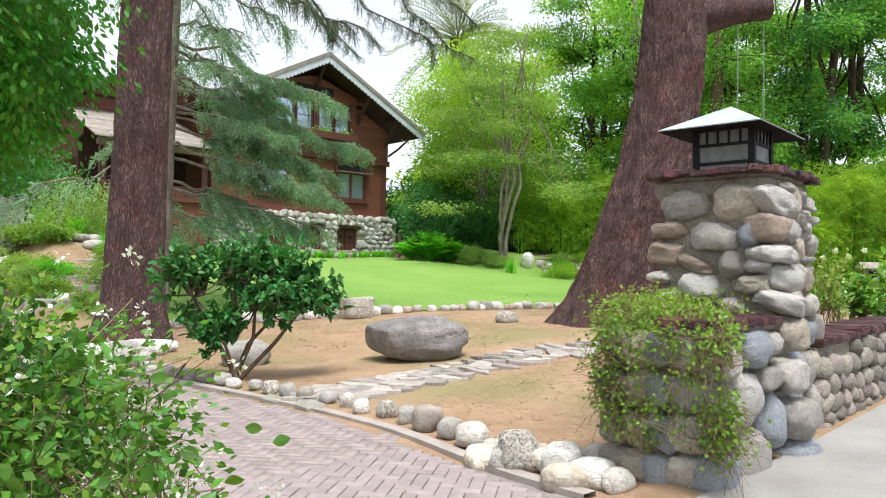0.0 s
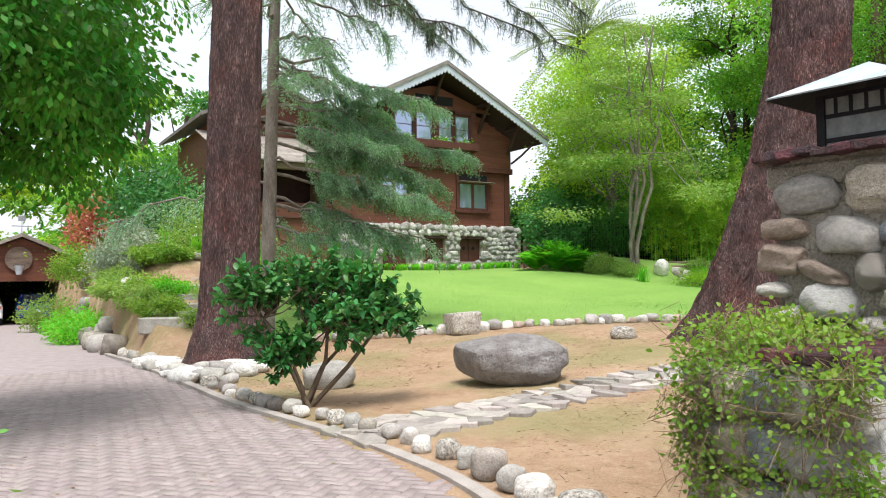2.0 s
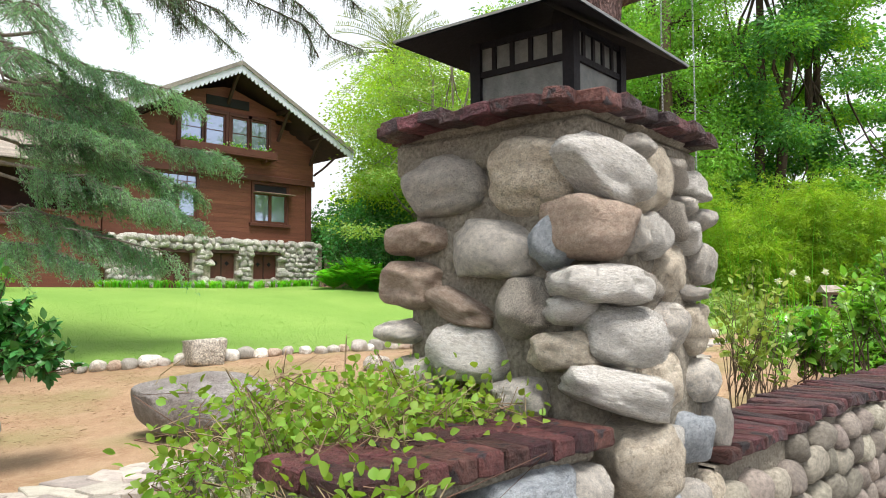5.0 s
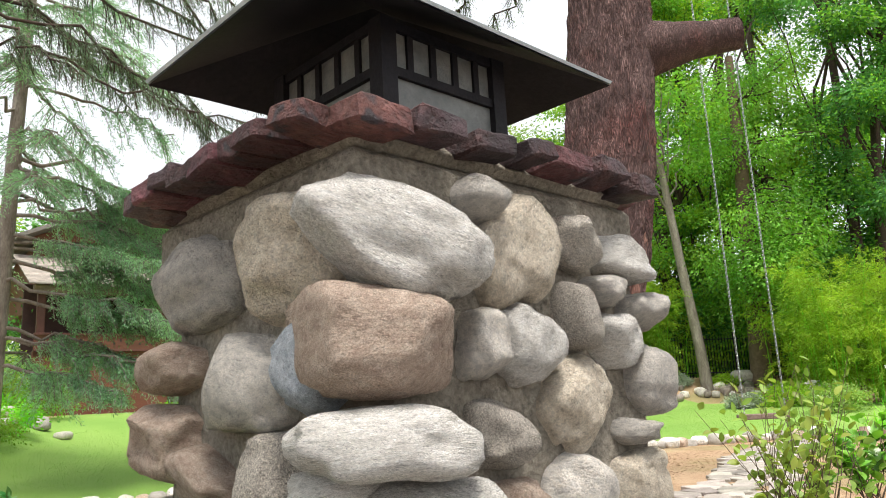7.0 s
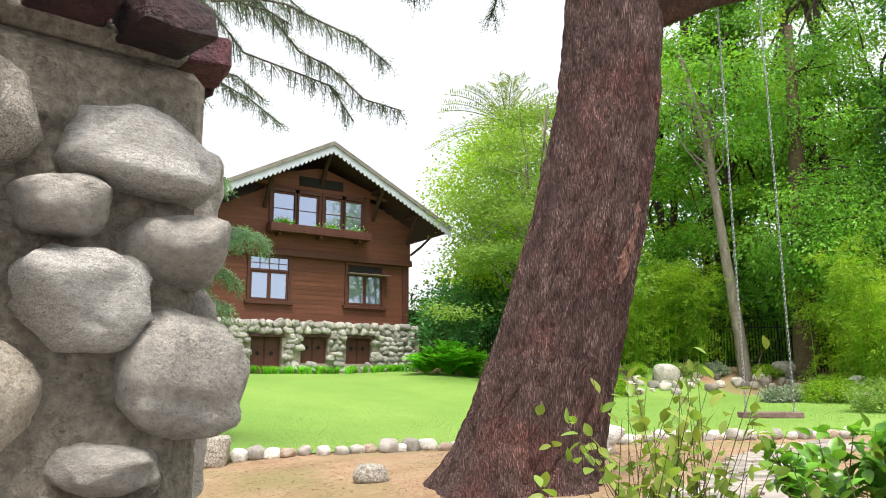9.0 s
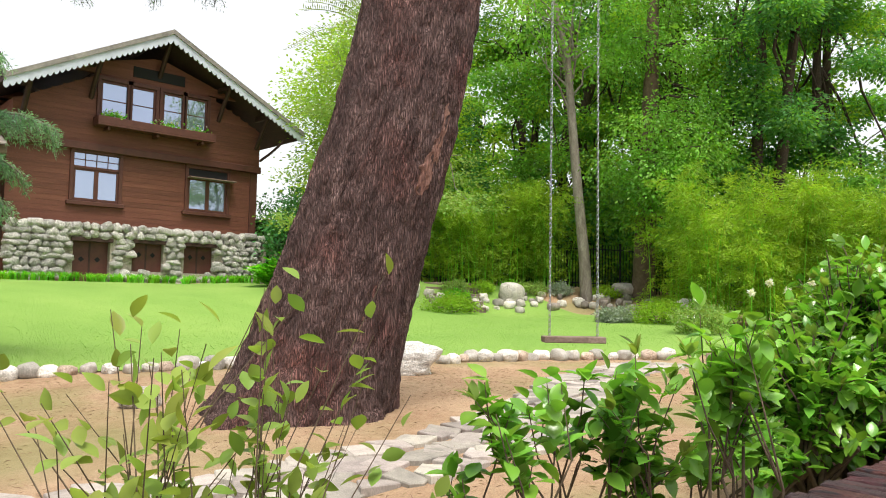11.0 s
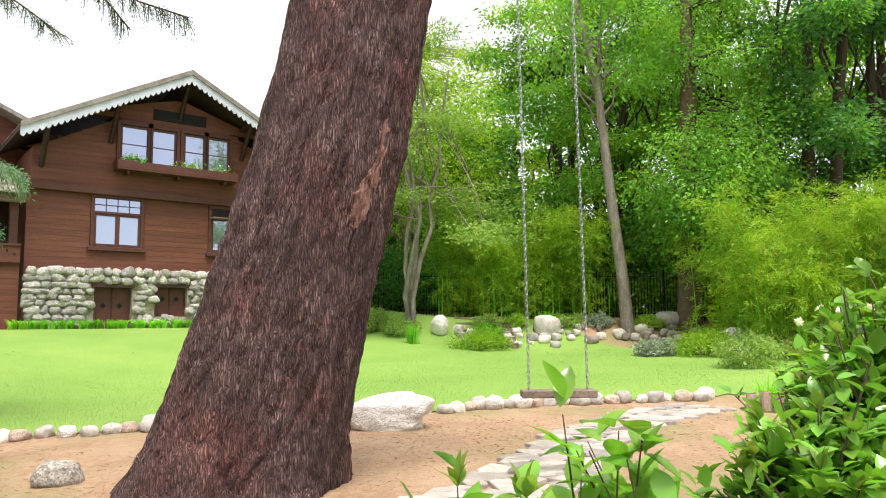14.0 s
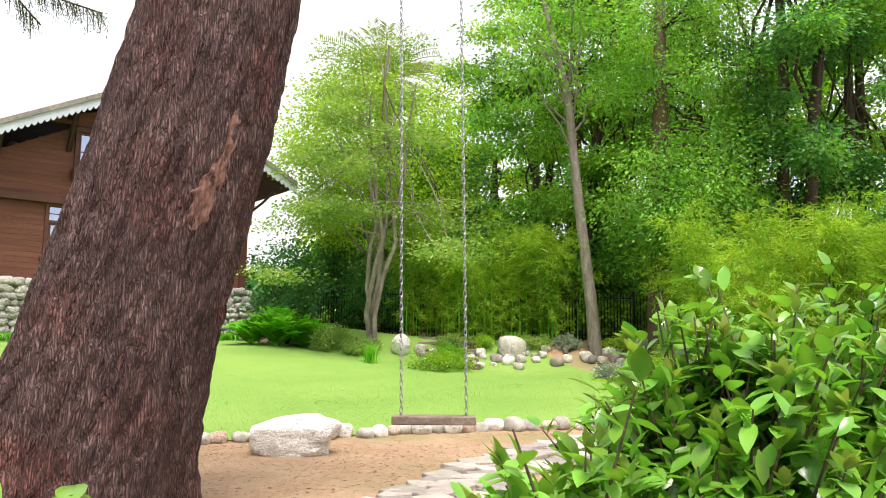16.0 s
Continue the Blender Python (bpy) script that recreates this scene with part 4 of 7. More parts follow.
# the rounded corner
CORNER = [
    ("white", 5.60, 3.90, 2.03, 0.40, 0.21, 22), ("pink", 5.56, 3.89, 1.83, 0.34, 0.23, 0), ("white", 5.55, 3.88, 1.63, 0.36, 0.14, 2), ("white", 5.62, 3.84, 1.45, 0.32, 0.23, 0),
    ("white", 5.58, 3.83, 1.27, 0.44, 0.15, 14), ("tan", 5.66, 3.80, 1.03, 0.34, 0.28, 0), ("grey", 5.6, 3.78, 0.74, 0.32, 0.26, 0), ("grey", 5.62, 3.76, 0.42, 0.36, 0.34, 0), ("blue", 5.68, 3.74, 0.14, 0.4, 0.26, 0),
]
for k, (tone, x, y, z, w, h, tilt) in enumerate(CORNER):
    pillar_stone(tone, (x, y, z), (0.52 * w, 0.16, 0.54 * h), tilt, -32, 240 + k)
# face towards the street
STREET_HIGH = [
    ("grey", 5.83, 2.14, 0.13, 0.09, 20), ("tan", 5.95, 2.05, 0.23, 0.28, 20), ("speck", 6.16, 2.09, 0.17, 0.16, 0), ("white", 6.38, 2.07, 0.25, 0.14, 6),
    ("grey", 6.27, 1.97, 0.14, 0.10, 0), ("speck", 6.15, 1.89, 0.12, 0.19, 8), ("grey", 6.43, 1.92, 0.16, 0.11, 0), ("white", 6.31, 1.84, 0.2, 0.15, 0),
    ("grey", 5.83, 1.82, 0.13, 0.16, 0), ("white", 5.98, 1.82, 0.19, 0.21, 0), ("tan", 6.14, 1.68, 0.27, 0.22, -28), ("grey", 6.45, 1.73, 0.22, 0.19, 8),
    ("grey", 6.35, 1.60, 0.16, 0.08, 0), ("speck", 5.86, 1.62, 0.18, 0.16, 0),
]
STREET_LOW = [
    ("grey", 6.12, 1.48, 0.22, 0.2, 10), ("tan", 6.38, 1.45, 0.26, 0.22, 0), ("pink", 5.9, 1.45, 0.16, 0.17, 0), ("tan", 6.02, 1.24, 0.34, 0.24, 0), ("grey", 6.4, 1.22, 0.22, 0.2, 0),
    ("white", 5.98, 0.99, 0.32, 0.2, 0), ("blue", 6.3, 1.0, 0.26, 0.22, 10), ("blue", 5.92, 0.62, 0.24, 0.5, 6), ("grey", 6.2, 0.7, 0.26, 0.3, -8), ("tan", 6.42, 0.75, 0.2, 0.24, 0),
    ("blue", 6.1, 0.32, 0.3, 0.4, 5), ("grey", 6.42, 0.36, 0.3, 0.42, 0), ("grey", 6.5, 1.02, 0.14, 0.3, 0),
]
for k, (tone, u, z, w, h, tilt) in enumerate(STREET_HIGH + STREET_LOW):
    pillar_stone(tone, (u + 0.03 * max(0, (u - 6.0) / 0.4), 3.92 - 0.05 * max(0, 1.5 - z), z), (0.52 * w, 0.13, 0.53 * h), tilt, 0, 260 + k)
for k in range(18):  # back and far side
    z = 0.25 + 0.22 * (k // 2)
    pillar_stone("grey", (6.47, 4.1 + 0.35 * (k % 2), z), (0.17, 0.14, 0.12), 0, 90, 300 + k)
# cap of rough headers
BRICKS = []
for k in range(8):
    bm = boxes((-0.055, 0.055, -0.11, 0.11, -0.031, 0.031), bevel=0.007)
    bmesh.ops.subdivide_edges(bm, edges=[e for e in bm.edges if e.calc_length() > 0.05], cuts=2)
    r2 = random.Random(k)
    for v in bm.verts:
        v.co += 0.011 * noise.noise_vector(v.co * 16 + Vector((k * 3.1, 0, 0))) + Vector((r2.gauss(0, 0.001), r2.gauss(0, 0.001), r2.gauss(0, 0.001)))
    me = bpy.data.meshes.new("brick")
    bm.to_mesh(me)
    bm.free()
    me.materials.append(M[("brick", "brick_dark", "brick_dark", "brick_dark", "brick", "brick", "brick_dark", "brick")[k]])
    BRICKS.append(me)
part("cap_bed", boxes((5.5, 6.5, 3.88, 4.76, 2.08, 2.222), (5.5, 6.47, 3.873, 4.75, 2.223, 2.266), (5.58, 6.4, 3.98, 4.68, 2.27, 2.3), bevel=0.02), M["mortar"], pillar)
rb = random.Random(8)


def brick(parent, x, y, z, rz, s=1.0):
    ob = new("brick", BRICKS[rb.randrange(8)])
    ob.parent = parent
    ob.matrix_basis = pose(x, y, z, rb.gauss(0, 3), rb.gauss(0, 3), rz + rb.gauss(0, 4)) @ Matrix.Diagonal((s * rb.uniform(0.85, 1.2), rb.uniform(0.9, 1.1), rb.uniform(0.74, 0.96), 1))


for yy in (3.905, 4.74):
    x = 5.47
    while x < 6.43:
        s = rb.choice((0.85, 1.0, 1.1, 1.5))
        brick(pillar, x + 0.055 * s, yy + rb.gauss(0, 0.012), 2.262 + 0.016 * rb.random(), 0, s)
        x += 0.118 * s
for k in range(8):
    t = (k + 0.5) / 8
    brick(pillar, 5.485, 3.9 + 0.82 * t, 2.262 + 0.012 * rb.random(), 90)
    brick(pillar, 6.44, 3.9 + 0.82 * t, 2.262, 90)

# lantern on the cap
lantern = thing("pillar_lantern", "square bronze lantern with frosted panes under a wide hipped roof", "lantern", pose(5.985, 4.3, 2.305, 0, 0, 6.5))
HW, HD = 0.205, 0.225
part("base_plate", boxes((-HW - 0.04, HW + 0.04, -HD - 0.04, HD + 0.04, 0.0, 0.03), bevel=0.006), M["bronze"], lantern)
for sx in (-1, 1):
    for sy in (-1, 1):
        part("post", boxes((sx * HW - 0.025, sx * HW + 0.025, sy * HD - 0.025, sy * HD + 0.025, 0.03, 0.36)), M["bronze"], lantern)
for z0, z1 in ((0.06, 0.085), (0.21, 0.235), (0.335, 0.36)):
    for sy in (-1, 1):
        part("rail", boxes((-HW + 0.025, HW - 0.025, sy * HD - 0.018, sy * HD + 0.018, z0, z1)), M["bronze"], lantern)
    for sx in (-1, 1):
        part("rail", boxes((sx * HW - 0.018, sx * HW + 0.018, -HD + 0.025, HD - 0.025, z0, z1)), M["bronze"], lantern)
for k in range(1, 5):
    for sy in (-1, 1):
        x = -HW + 2 * HW * k / 5
        part("muntin", boxes((x - 0.01, x + 0.01, sy * HD - 0.014, sy * HD + 0.014, 0.235, 0.335)), M["bronze"], lantern)
    for sx in (-1, 1):
        y = -HD + 2 * HD * k / 5
        part("muntin", boxes((sx * HW - 0.014, sx * HW + 0.014, y - 0.01, y + 0.01, 0.235, 0.335)), M["bronze"], lantern)
for sy in (-1, 1):
    part("pane", boxes((-HW + 0.025, HW - 0.025, sy * HD - 0.005, sy * HD + 0.005, 0.03, 0.335)), M["art_glass"], lantern)
for sx in (-1, 1):
    part("pane", boxes((sx * HW - 0.005, sx * HW + 0.005, -HD + 0.025, HD - 0.025, 0.03, 0.335)), M["art_glass"], lantern)
RW, RD = 0.55, 0.41
rv = [(-RW, -RD, 0.33), (RW, -RD, 0.33), (RW, RD, 0.33), (-RW, RD, 0.33), (-0.05, 0, 0.56), (0.05, 0, 0.56)]
rv += [(x * 0.99, y * 0.99, z - 0.008) for x, y, z in rv]
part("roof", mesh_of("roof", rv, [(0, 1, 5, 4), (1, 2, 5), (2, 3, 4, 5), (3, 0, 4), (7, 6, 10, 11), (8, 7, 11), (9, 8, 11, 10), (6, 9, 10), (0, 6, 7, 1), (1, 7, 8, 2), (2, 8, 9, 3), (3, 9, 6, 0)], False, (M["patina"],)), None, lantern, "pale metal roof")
# second, near-black sheet just below the pale roof's own underside
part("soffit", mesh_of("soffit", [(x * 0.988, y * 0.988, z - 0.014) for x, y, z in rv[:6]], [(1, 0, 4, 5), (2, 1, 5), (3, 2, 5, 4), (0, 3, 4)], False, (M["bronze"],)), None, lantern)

# ---- low wing beside the pillar, and the long wall along the pavement ----
wing = thing("stone_wing_wall", "low stone planter wall with a worn brick coping", "stone wall", pose(0, 0, 0))
bm = boxes((4.55, 5.5, 3.8, 4.55, -0.05, 1.1), bevel=0.08)
part("mortar_core", bm, M["mortar"], wing)
WING = [("blue", 5.12, 0.97, 0.42, 0.26, 0), ("white", 4.98, 0.62, 0.4, 0.36, 8), ("grey", 5.1, 0.2, 0.46, 0.44, 0), ("grey", 4.7, 0.9, 0.3, 0.26, 0), ("grey", 4.68, 0.5, 0.3, 0.3, 0), ("blue", 4.66, 0.15, 0.36, 0.32, 0), ("grey", 5.38, 0.98, 0.2, 0.2, 0), ("grey", 5.36, 0.72, 0.26, 0.2, 12), ("blue", 5.4, 0.42, 0.24, 0.4, 0)]
for k, (tone, u, z, w, h, tilt) in enumerate(WING):
    pillar_stone(tone, (u, 3.78, z), (0.56 * w, 0.16, 0.56 * h), tilt, 0, 330 + k, wing)
for k in range(16):
    pillar_stone(("grey", "blue", "tan", "speck")[k % 4], (4.56, 3.9 + 0.18 * (k % 4), 0.15 + 0.27 * (k // 4)), (0.15, 0.13, 0.14), 0, -90, 350 + k, wing)
part("coping_bed", boxes((4.46, 5.44, 3.72, 4.0, 1.08, 1.125), bevel=0.01), M["mortar"], wing)
for k in range(10):
    for y in (3.78, 3.99):
        ob = new("brick", BRICKS[(0, 4, 7, 5)[rb.randrange(4)]])
        ob.parent = wing
        ob.matrix_basis = pose(4.5 + 0.104 * k, y, 1.15, rb.gauss(0, 1), rb.gauss(0, 1), rb.gauss(0, 1.5)) @ Matrix.Diagonal((0.86, 0.93, 0.95, 1))

wall = thing("pavement_wall", "long low wall of rounded stones with a red brick coping", "stone wall", pose(0, 0, 0))
WX0, WX1, WALL_Y = 6.5, 17.0, 3.85


def wall_top(x):
    return 0.865 + 0.055 * np.clip(x - 6.5, 0, 1.6)


bm = bmesh.new()
nst = 42
for k in range(nst):
    xa, xb = WX0 + (WX1 - WX0) * k / nst, WX0 + (WX1 - WX0) * (k + 1) / nst
    vs = [bm.verts.new(p) for p in ((xa, WALL_Y, -0.1), (xb, WALL_Y, -0.1), (xb, WALL_Y, wall_top(xb)), (xa, WALL_Y, wall_top(xa)), (xa, WALL_Y + 0.36, -0.1), (xb, WALL_Y + 0.36, -0.1), (xb, WALL_Y + 0.36, wall_top(xb)), (xa, WALL_Y + 0.36, wall_top(xa)))]
    for f in ((0, 1, 2, 3), (5, 4, 7, 6), (3, 2, 6, 7)):
        bm.faces.new([vs[q] for q in f])
part("mortar_core", bm, M["mortar"], wall)
WSTONES = []
for k in range(10):
    v, f = stone_shape(400 + k, 3, 0.75, 0.2)
    WSTONES.append(mesh_of("stone", v, f, True, (M["stone_mix"],)))
lay_stones(wall, WX0 + 0.05, 12.0, 0.12, 1.1, WALL_Y, 0.14, meshes=WSTONES, depth=0.1, limit=290, skip=lambda cx, cz: cz > wall_top(cx) - 0.07)
x = WX0 + 0.1
while x < WX1:
    ob = new("brick", BRICKS[rb.randrange(8)])
    ob.parent = wall
    ob.matrix_basis = pose(x, WALL_Y + 0.17, wall_top(x) + 0.035, rb.gauss(0, 2), rb.gauss(0, 2), rb.gauss(0, 3)) @ Matrix.Diagonal((0.9, 2.0 * rb.uniform(0.94, 1.06), 1.0, 1))
    x += 0.108

# kerb along the drive
bm = bmesh.new()
for k in range(60):
    ya, yb = 4.3 + 0.33 * k, 4.3 + 0.33 * (k + 1)
    def kx(y):
        return 3.98 + 0.3 * sm(4.7, 7.0, y) - 0.4 * sm(7.5, 12.0, y) - 0.2 * sm(17.0, 21.0, y)
    for a, b in ((0, 0.11),):
        z0, z1 = gz(2, ya) - 0.1, gz(2, ya) + 0.05
        vs = [bm.verts.new(p) for p in ((kx(ya), ya, z1), (kx(yb), yb, z1), (kx(yb) + 0.13, yb, z1), (kx(ya) + 0.13, ya, z1), (kx(ya), ya, z0), (kx(yb), yb, z0), (kx(yb) + 0.13, yb, z0), (kx(ya) + 0.13, ya, z0))]
        for f in ((3, 2, 1, 0), (0, 1, 5, 4), (2, 3, 7, 6)):
            bm.faces.new([vs[q] for q in f])
tagged(part("kerb", bm, M["kerb"]), "low worn concrete kerb edging the driveway", "kerb", kind="structure")



# ---- trees ----
def bark_trunk(name, line, radii, seed, material, parent, segs=120, rings=260, ridge=0.035, flare=0.0, lobes=6):
    """A thick trunk with furrowed bark and root flare."""
    line, radii = np.asarray(line, float), np.asarray(radii, float)
    zs = np.linspace(0, 1, rings) ** 1.25
    at = np.concatenate([[0], np.cumsum(np.linalg.norm(np.diff(line, axis=0), axis=1))])
    s = zs * at[-1]
    c = np.stack([np.interp(s, at, line[:, k]) for k in range(3)], 1)
    for _ in range(12):
        c[1:-1] = (c[:-2] + 2 * c[1:-1] + c[2:]) / 4
    r = np.interp(s, at, radii)
    for _ in range(8):
        r[1:-1] = (r[:-2] + 2 * r[1:-1] + r[2:]) / 4
    th = np.linspace(0, 2 * np.pi, segs, endpoint=False)
    T, S = np.meshgrid(th, s)
    wob = 1 + 0.05 * (vnoise(np.stack([np.cos(T) * 1.2, np.sin(T) * 1.2, S * 0.5], -1) + 9, seed) - 0.5)
    root = flare * np.exp(-S / 0.45) * (0.55 + 0.45 * np.sin(lobes * T + seed))
    R0 = r[:, None] * np.ones_like(T)
    P = np.stack([np.cos(T) * R0 * 20, np.sin(T) * R0 * 20, S * 3.2], -1)
    warp = 1.3 * (vnoise(P * 0.35 + 3, seed + 3)[..., None] - 0.5)
    a = vnoise(P + warp, seed + 1)
    b = vnoise(P * 2.1 + warp, seed + 2)
    rid = 1 - np.abs(2 * a - 1)
    rid2 = 1 - np.abs(2 * b - 1)
    R = R0 * wob + root + ridge * (0.9 * (0.6 - rid ** 2) + 0.4 * (0.5 - rid2))
    v = np.stack([c[:, None, 0] + np.cos(T) * R, c[:, None, 1] + np.sin(T) * R, c[:, None, 2] + 0 * T], -1).reshape(-1, 3)
    k = np.arange(rings - 1)[:, None] * segs
    j = np.arange(segs)[None]
    q = np.stack([k + j, k + (j + 1) % segs, k + segs + (j + 1) % segs, k + segs + j], -1).reshape(-1, 4)
    return part(name, (v, q), material, parent, smooth=True)


def limb(a, b, r0, r1, rng, sag=0.0, n=7, segs=7, wig=0.04):
    t = np.linspace(0, 1, n)[:, None]
    p = np.asarray(a) * (1 - t) + np.asarray(b) * t
    L = np.linalg.norm(np.subtract(b, a))
    p[1:-1] += rng.normal(0, wig * L, (n - 2, 3)) * 0.6
    p[:, 2] -= sag * L * (t[:, 0] ** 2)
    p[:, 2] += sag * L * t[:, 0] * 0.6
    return p, tube(p, np.linspace(r0, r1, n), segs)


def clumps_of(rng, n, centre, size, shell=0.55):
    d = unit(rng.normal(size=(n, 3)))
    r = rng.uniform(shell, 1.0, (n, 1)) ** 0.7
    return np.asarray(centre) + d * r * np.asarray(size)


def foliage(rng, centres, spread, per, length, width, droop=0.2, out_from=None, flat=0.5, kind=leaf_cards):
    c = np.repeat(centres, per, 0)
    off = rng.normal(size=c.shape) * np.asarray(spread)
    p = c + off
    ways = unit(off + rng.normal(size=c.shape) * 0.4 * np.mean(spread)) + np.array([0, 0, -droop])
    return kind(p, ways, length, width, rng, flat=flat)


def broad_tree(label, base, top, crowns, nclump, per, spread, leaf, material, seed, trunk_r=0.2, bark="bark_grey", stems=1, droop=0.25, name="tree", nlimb=14, group="", shell=0.5, light=""):
    """A tree with one or more stems, limbs, and a crown of many leaves in clumps."""
    rng = np.random.default_rng(seed)
    base = np.array(base, float)
    ob = thing(name, label, "tree", None, group)
    clumps = np.concatenate([clumps_of(rng, nclump, c, s, shell) for c, s in crowns])
    pieces = []
    for k in range(stems):
        a = base + rng.normal(0, 0.12 * (stems > 1), 3) * (1, 1, 0)
        b = np.array(top, float) + (rng.normal(0, 0.9, 3) * (1, 1, 0.3) if stems > 1 else 0)
        p, tb = limb(a - (0, 0, 0.15), b, trunk_r / stems ** 0.4, trunk_r * 0.35 / stems ** 0.4, rng, 0, 9, 10, 0.02)
        pieces.append(tb)
        for j in rng.choice(len(clumps), min(nlimb // stems, len(clumps)), False):
            s = rng.integers(3, 8)
            pieces.append(limb(p[s], clumps[j], trunk_r * 0.3 / stems ** 0.4, 0.015, rng, -0.1, 6, 5)[1])
    part("trunk", joined(pieces), M[bark], ob, smooth=True)
    # about a third of the clumps get a paler leaf colour to look sunlit
    pale = rng.random(len(clumps)) < 0.3 if light else np.zeros(len(clumps), bool)
    part("crown", foliage(rng, clumps[~pale], spread, per, *leaf, droop=droop), M[material], ob)
    if light:
        part("pale_leaves", foliage(rng, clumps[pale], spread, per, *leaf, droop=droop), M[light], ob, "paler foliage, sunlight put into its leaf colour")
    return ob


# the leaning giant with the swing
giant = thing("leaning_tree", "huge leaning red-brown tree trunk with furrowed bark and a scar", "tree")
GLINE = [(11.87, 9.95, 0.25), (12.0, 9.68, 1.0), (12.16, 9.4, 2.0), (12.46, 9.1, 3.5), (12.78, 8.95, 5.2), (12.95, 8.9, 7.0), (13.0, 8.85, 10), (13.05, 8.8, 17)]
GRAD = [1.0, 0.84, 0.74, 0.66, 0.61, 0.58, 0.46, 0.22]
bark_trunk("trunk", GLINE, GRAD, 3, M["bark"], giant, 220, 420, 0.05, 0.32, 5)
rng = np.random.default_rng(21)
st, tb = limb((12.95, 8.85, 6.4), (14.3, 7.75, 6.6), 0.24, 0.22, rng, 0, 9, 18, 0.006)
part("cut_limb", tube(st, [0.5, 0.46, 0.41, 0.36, 0.31, 0.27, 0.245, 0.235, 0.225], 22), M["bark"], giant, smooth=True)
part("cut_face", tube([(14.295, 7.755, 6.6), (14.32, 7.735, 6.605)], [0.222, 0.001], 22), M["scar"], giant)
p, tb = limb((13.0, 8.85, 8.6), (15.2, 7.2, 9.6), 0.2, 0.12, rng, 0, 6, 12, 0.01)
part("swing_limb", tb, M["bark"], giant, smooth=True)
# bare wood scars on the side that faces the pavement
for turn_at, z0, z1, w, seed in ((-81, 2.75, 3.35, 0.14, 1), (-75, 3.15, 3.85, 0.08, 5), (-105, 1.35, 1.85, 0.08, 2), (-78, 1.1, 1.6, 0.06, 6)):
    r3 = np.random.default_rng(seed)
    n = 44
    zz = np.linspace(z0, z1, n)
    cx = np.interp(zz, [q[2] for q in GLINE], [q[0] for q in GLINE])
    cy = np.interp(zz, [q[2] for q in GLINE], [q[1] for q in GLINE])
    rr = np.interp(zz, [q[2] for q in GLINE], GRAD)
    ang = radians(turn_at)
    vs = []
    for k in range(n):
        half = w * math.sin(math.pi * (k + 0.5) / n) ** 0.5 * (0.55 + 0.9 * float(vnoise(np.array([[k * 0.35, seed * 3.3, 0.5]]), seed)[0]))
        for u in np.linspace(-1, 1, 12):
            a = ang + 0.12 * (k / n - 0.5) + u * half / rr[k]
            d = rr[k] + (0.008 if seed in (1, 5) else -0.004) - 0.06 * abs(u) ** 6 + 0.05 * (float(vnoise(np.array([[k * 0.25, u * 5 + 9, seed * 2.7]]), seed)[0]) - 0.5)
            vs.append((cx[k] + math.cos(a) * d, cy[k] + math.sin(a) * d, zz[k]))
    q = [(12 * k + j, 12 * k + j + 1, 12 * k + j + 13, 12 * k + j + 12) for k in range(n - 1) for j in range(11)]
    part("scar", (vs, q), M["scar" if seed in (1, 5) else "raw_bark"], giant, "bare orange-brown wood scar", smooth=True)

redwood = thing("conifer", "tall straight red-brown conifer trunk beside the driveway", "tree")
bark_trunk("trunk", [(4.95, 14.95, 0.05), (4.98, 14.95, 1.0), (5.02, 14.9, 3.0), (5.1, 14.85, 7.0), (5.15, 14.8, 16)], [0.66, 0.52, 0.47, 0.42, 0.25], 8, M["bark"], redwood, 110, 220, 0.03, 0.16, 6)


def bough(rng, a, b, sag, r0, twigs, tw_len, needles, nl, hang=0.6, sweep=0.5):
    """A conifer bough: a limb with hanging side twigs clothed in needles."""
    p, wood = limb(a, b, r0, 0.012, rng, sag, 12, 6, 0.035)
    woods, cs, ws = [wood], [], []
    d = unit(np.subtract(b, a))
    side = unit(np.cross(d, (0, 0, 1.0)))
    at = np.linspace(0, 1, len(p))
    for k in range(twigs):
        t = rng.uniform(0.12, 1.0) ** 0.7
        o = np.array([np.interp(t, at, p[:, j]) for j in range(3)])
        w = side * rng.choice((-1, 1)) * rng.uniform(0.3, 1.0) + d * sweep * rng.uniform(0.3, 1.2) + np.array([0, 0, -hang * rng.uniform(0.3, 1.2)])
        L = tw_len * rng.uniform(0.5, 1.2) * (1.1 - 0.5 * t)
        n = max(4, int(needles * L / tw_len))
        s = np.sort(rng.uniform(0.05, 1, n))[:, None]
        pts = o + unit(w) * L * s + np.array([0, 0, -0.35 * L]) * s**2 + rng.normal(0, 0.035, (n, 3))
        cs.append(pts)
        ws.append(unit(rng.normal(size=(n, 3))) * 0.8 + unit(w) * 0.9)
        woods.append(tube(np.array([o, o + unit(w) * L * 0.5 + (0, 0, -0.09 * L), o + unit(w) * L + (0, 0, -0.35 * L)]), [0.008, 0.006, 0.003], 4))
    c, w = np.concatenate(cs), np.concatenate(ws)
    return joined(woods), leaf_cards(c, w, nl, nl * 0.2, rng, 0.1, 0.2)


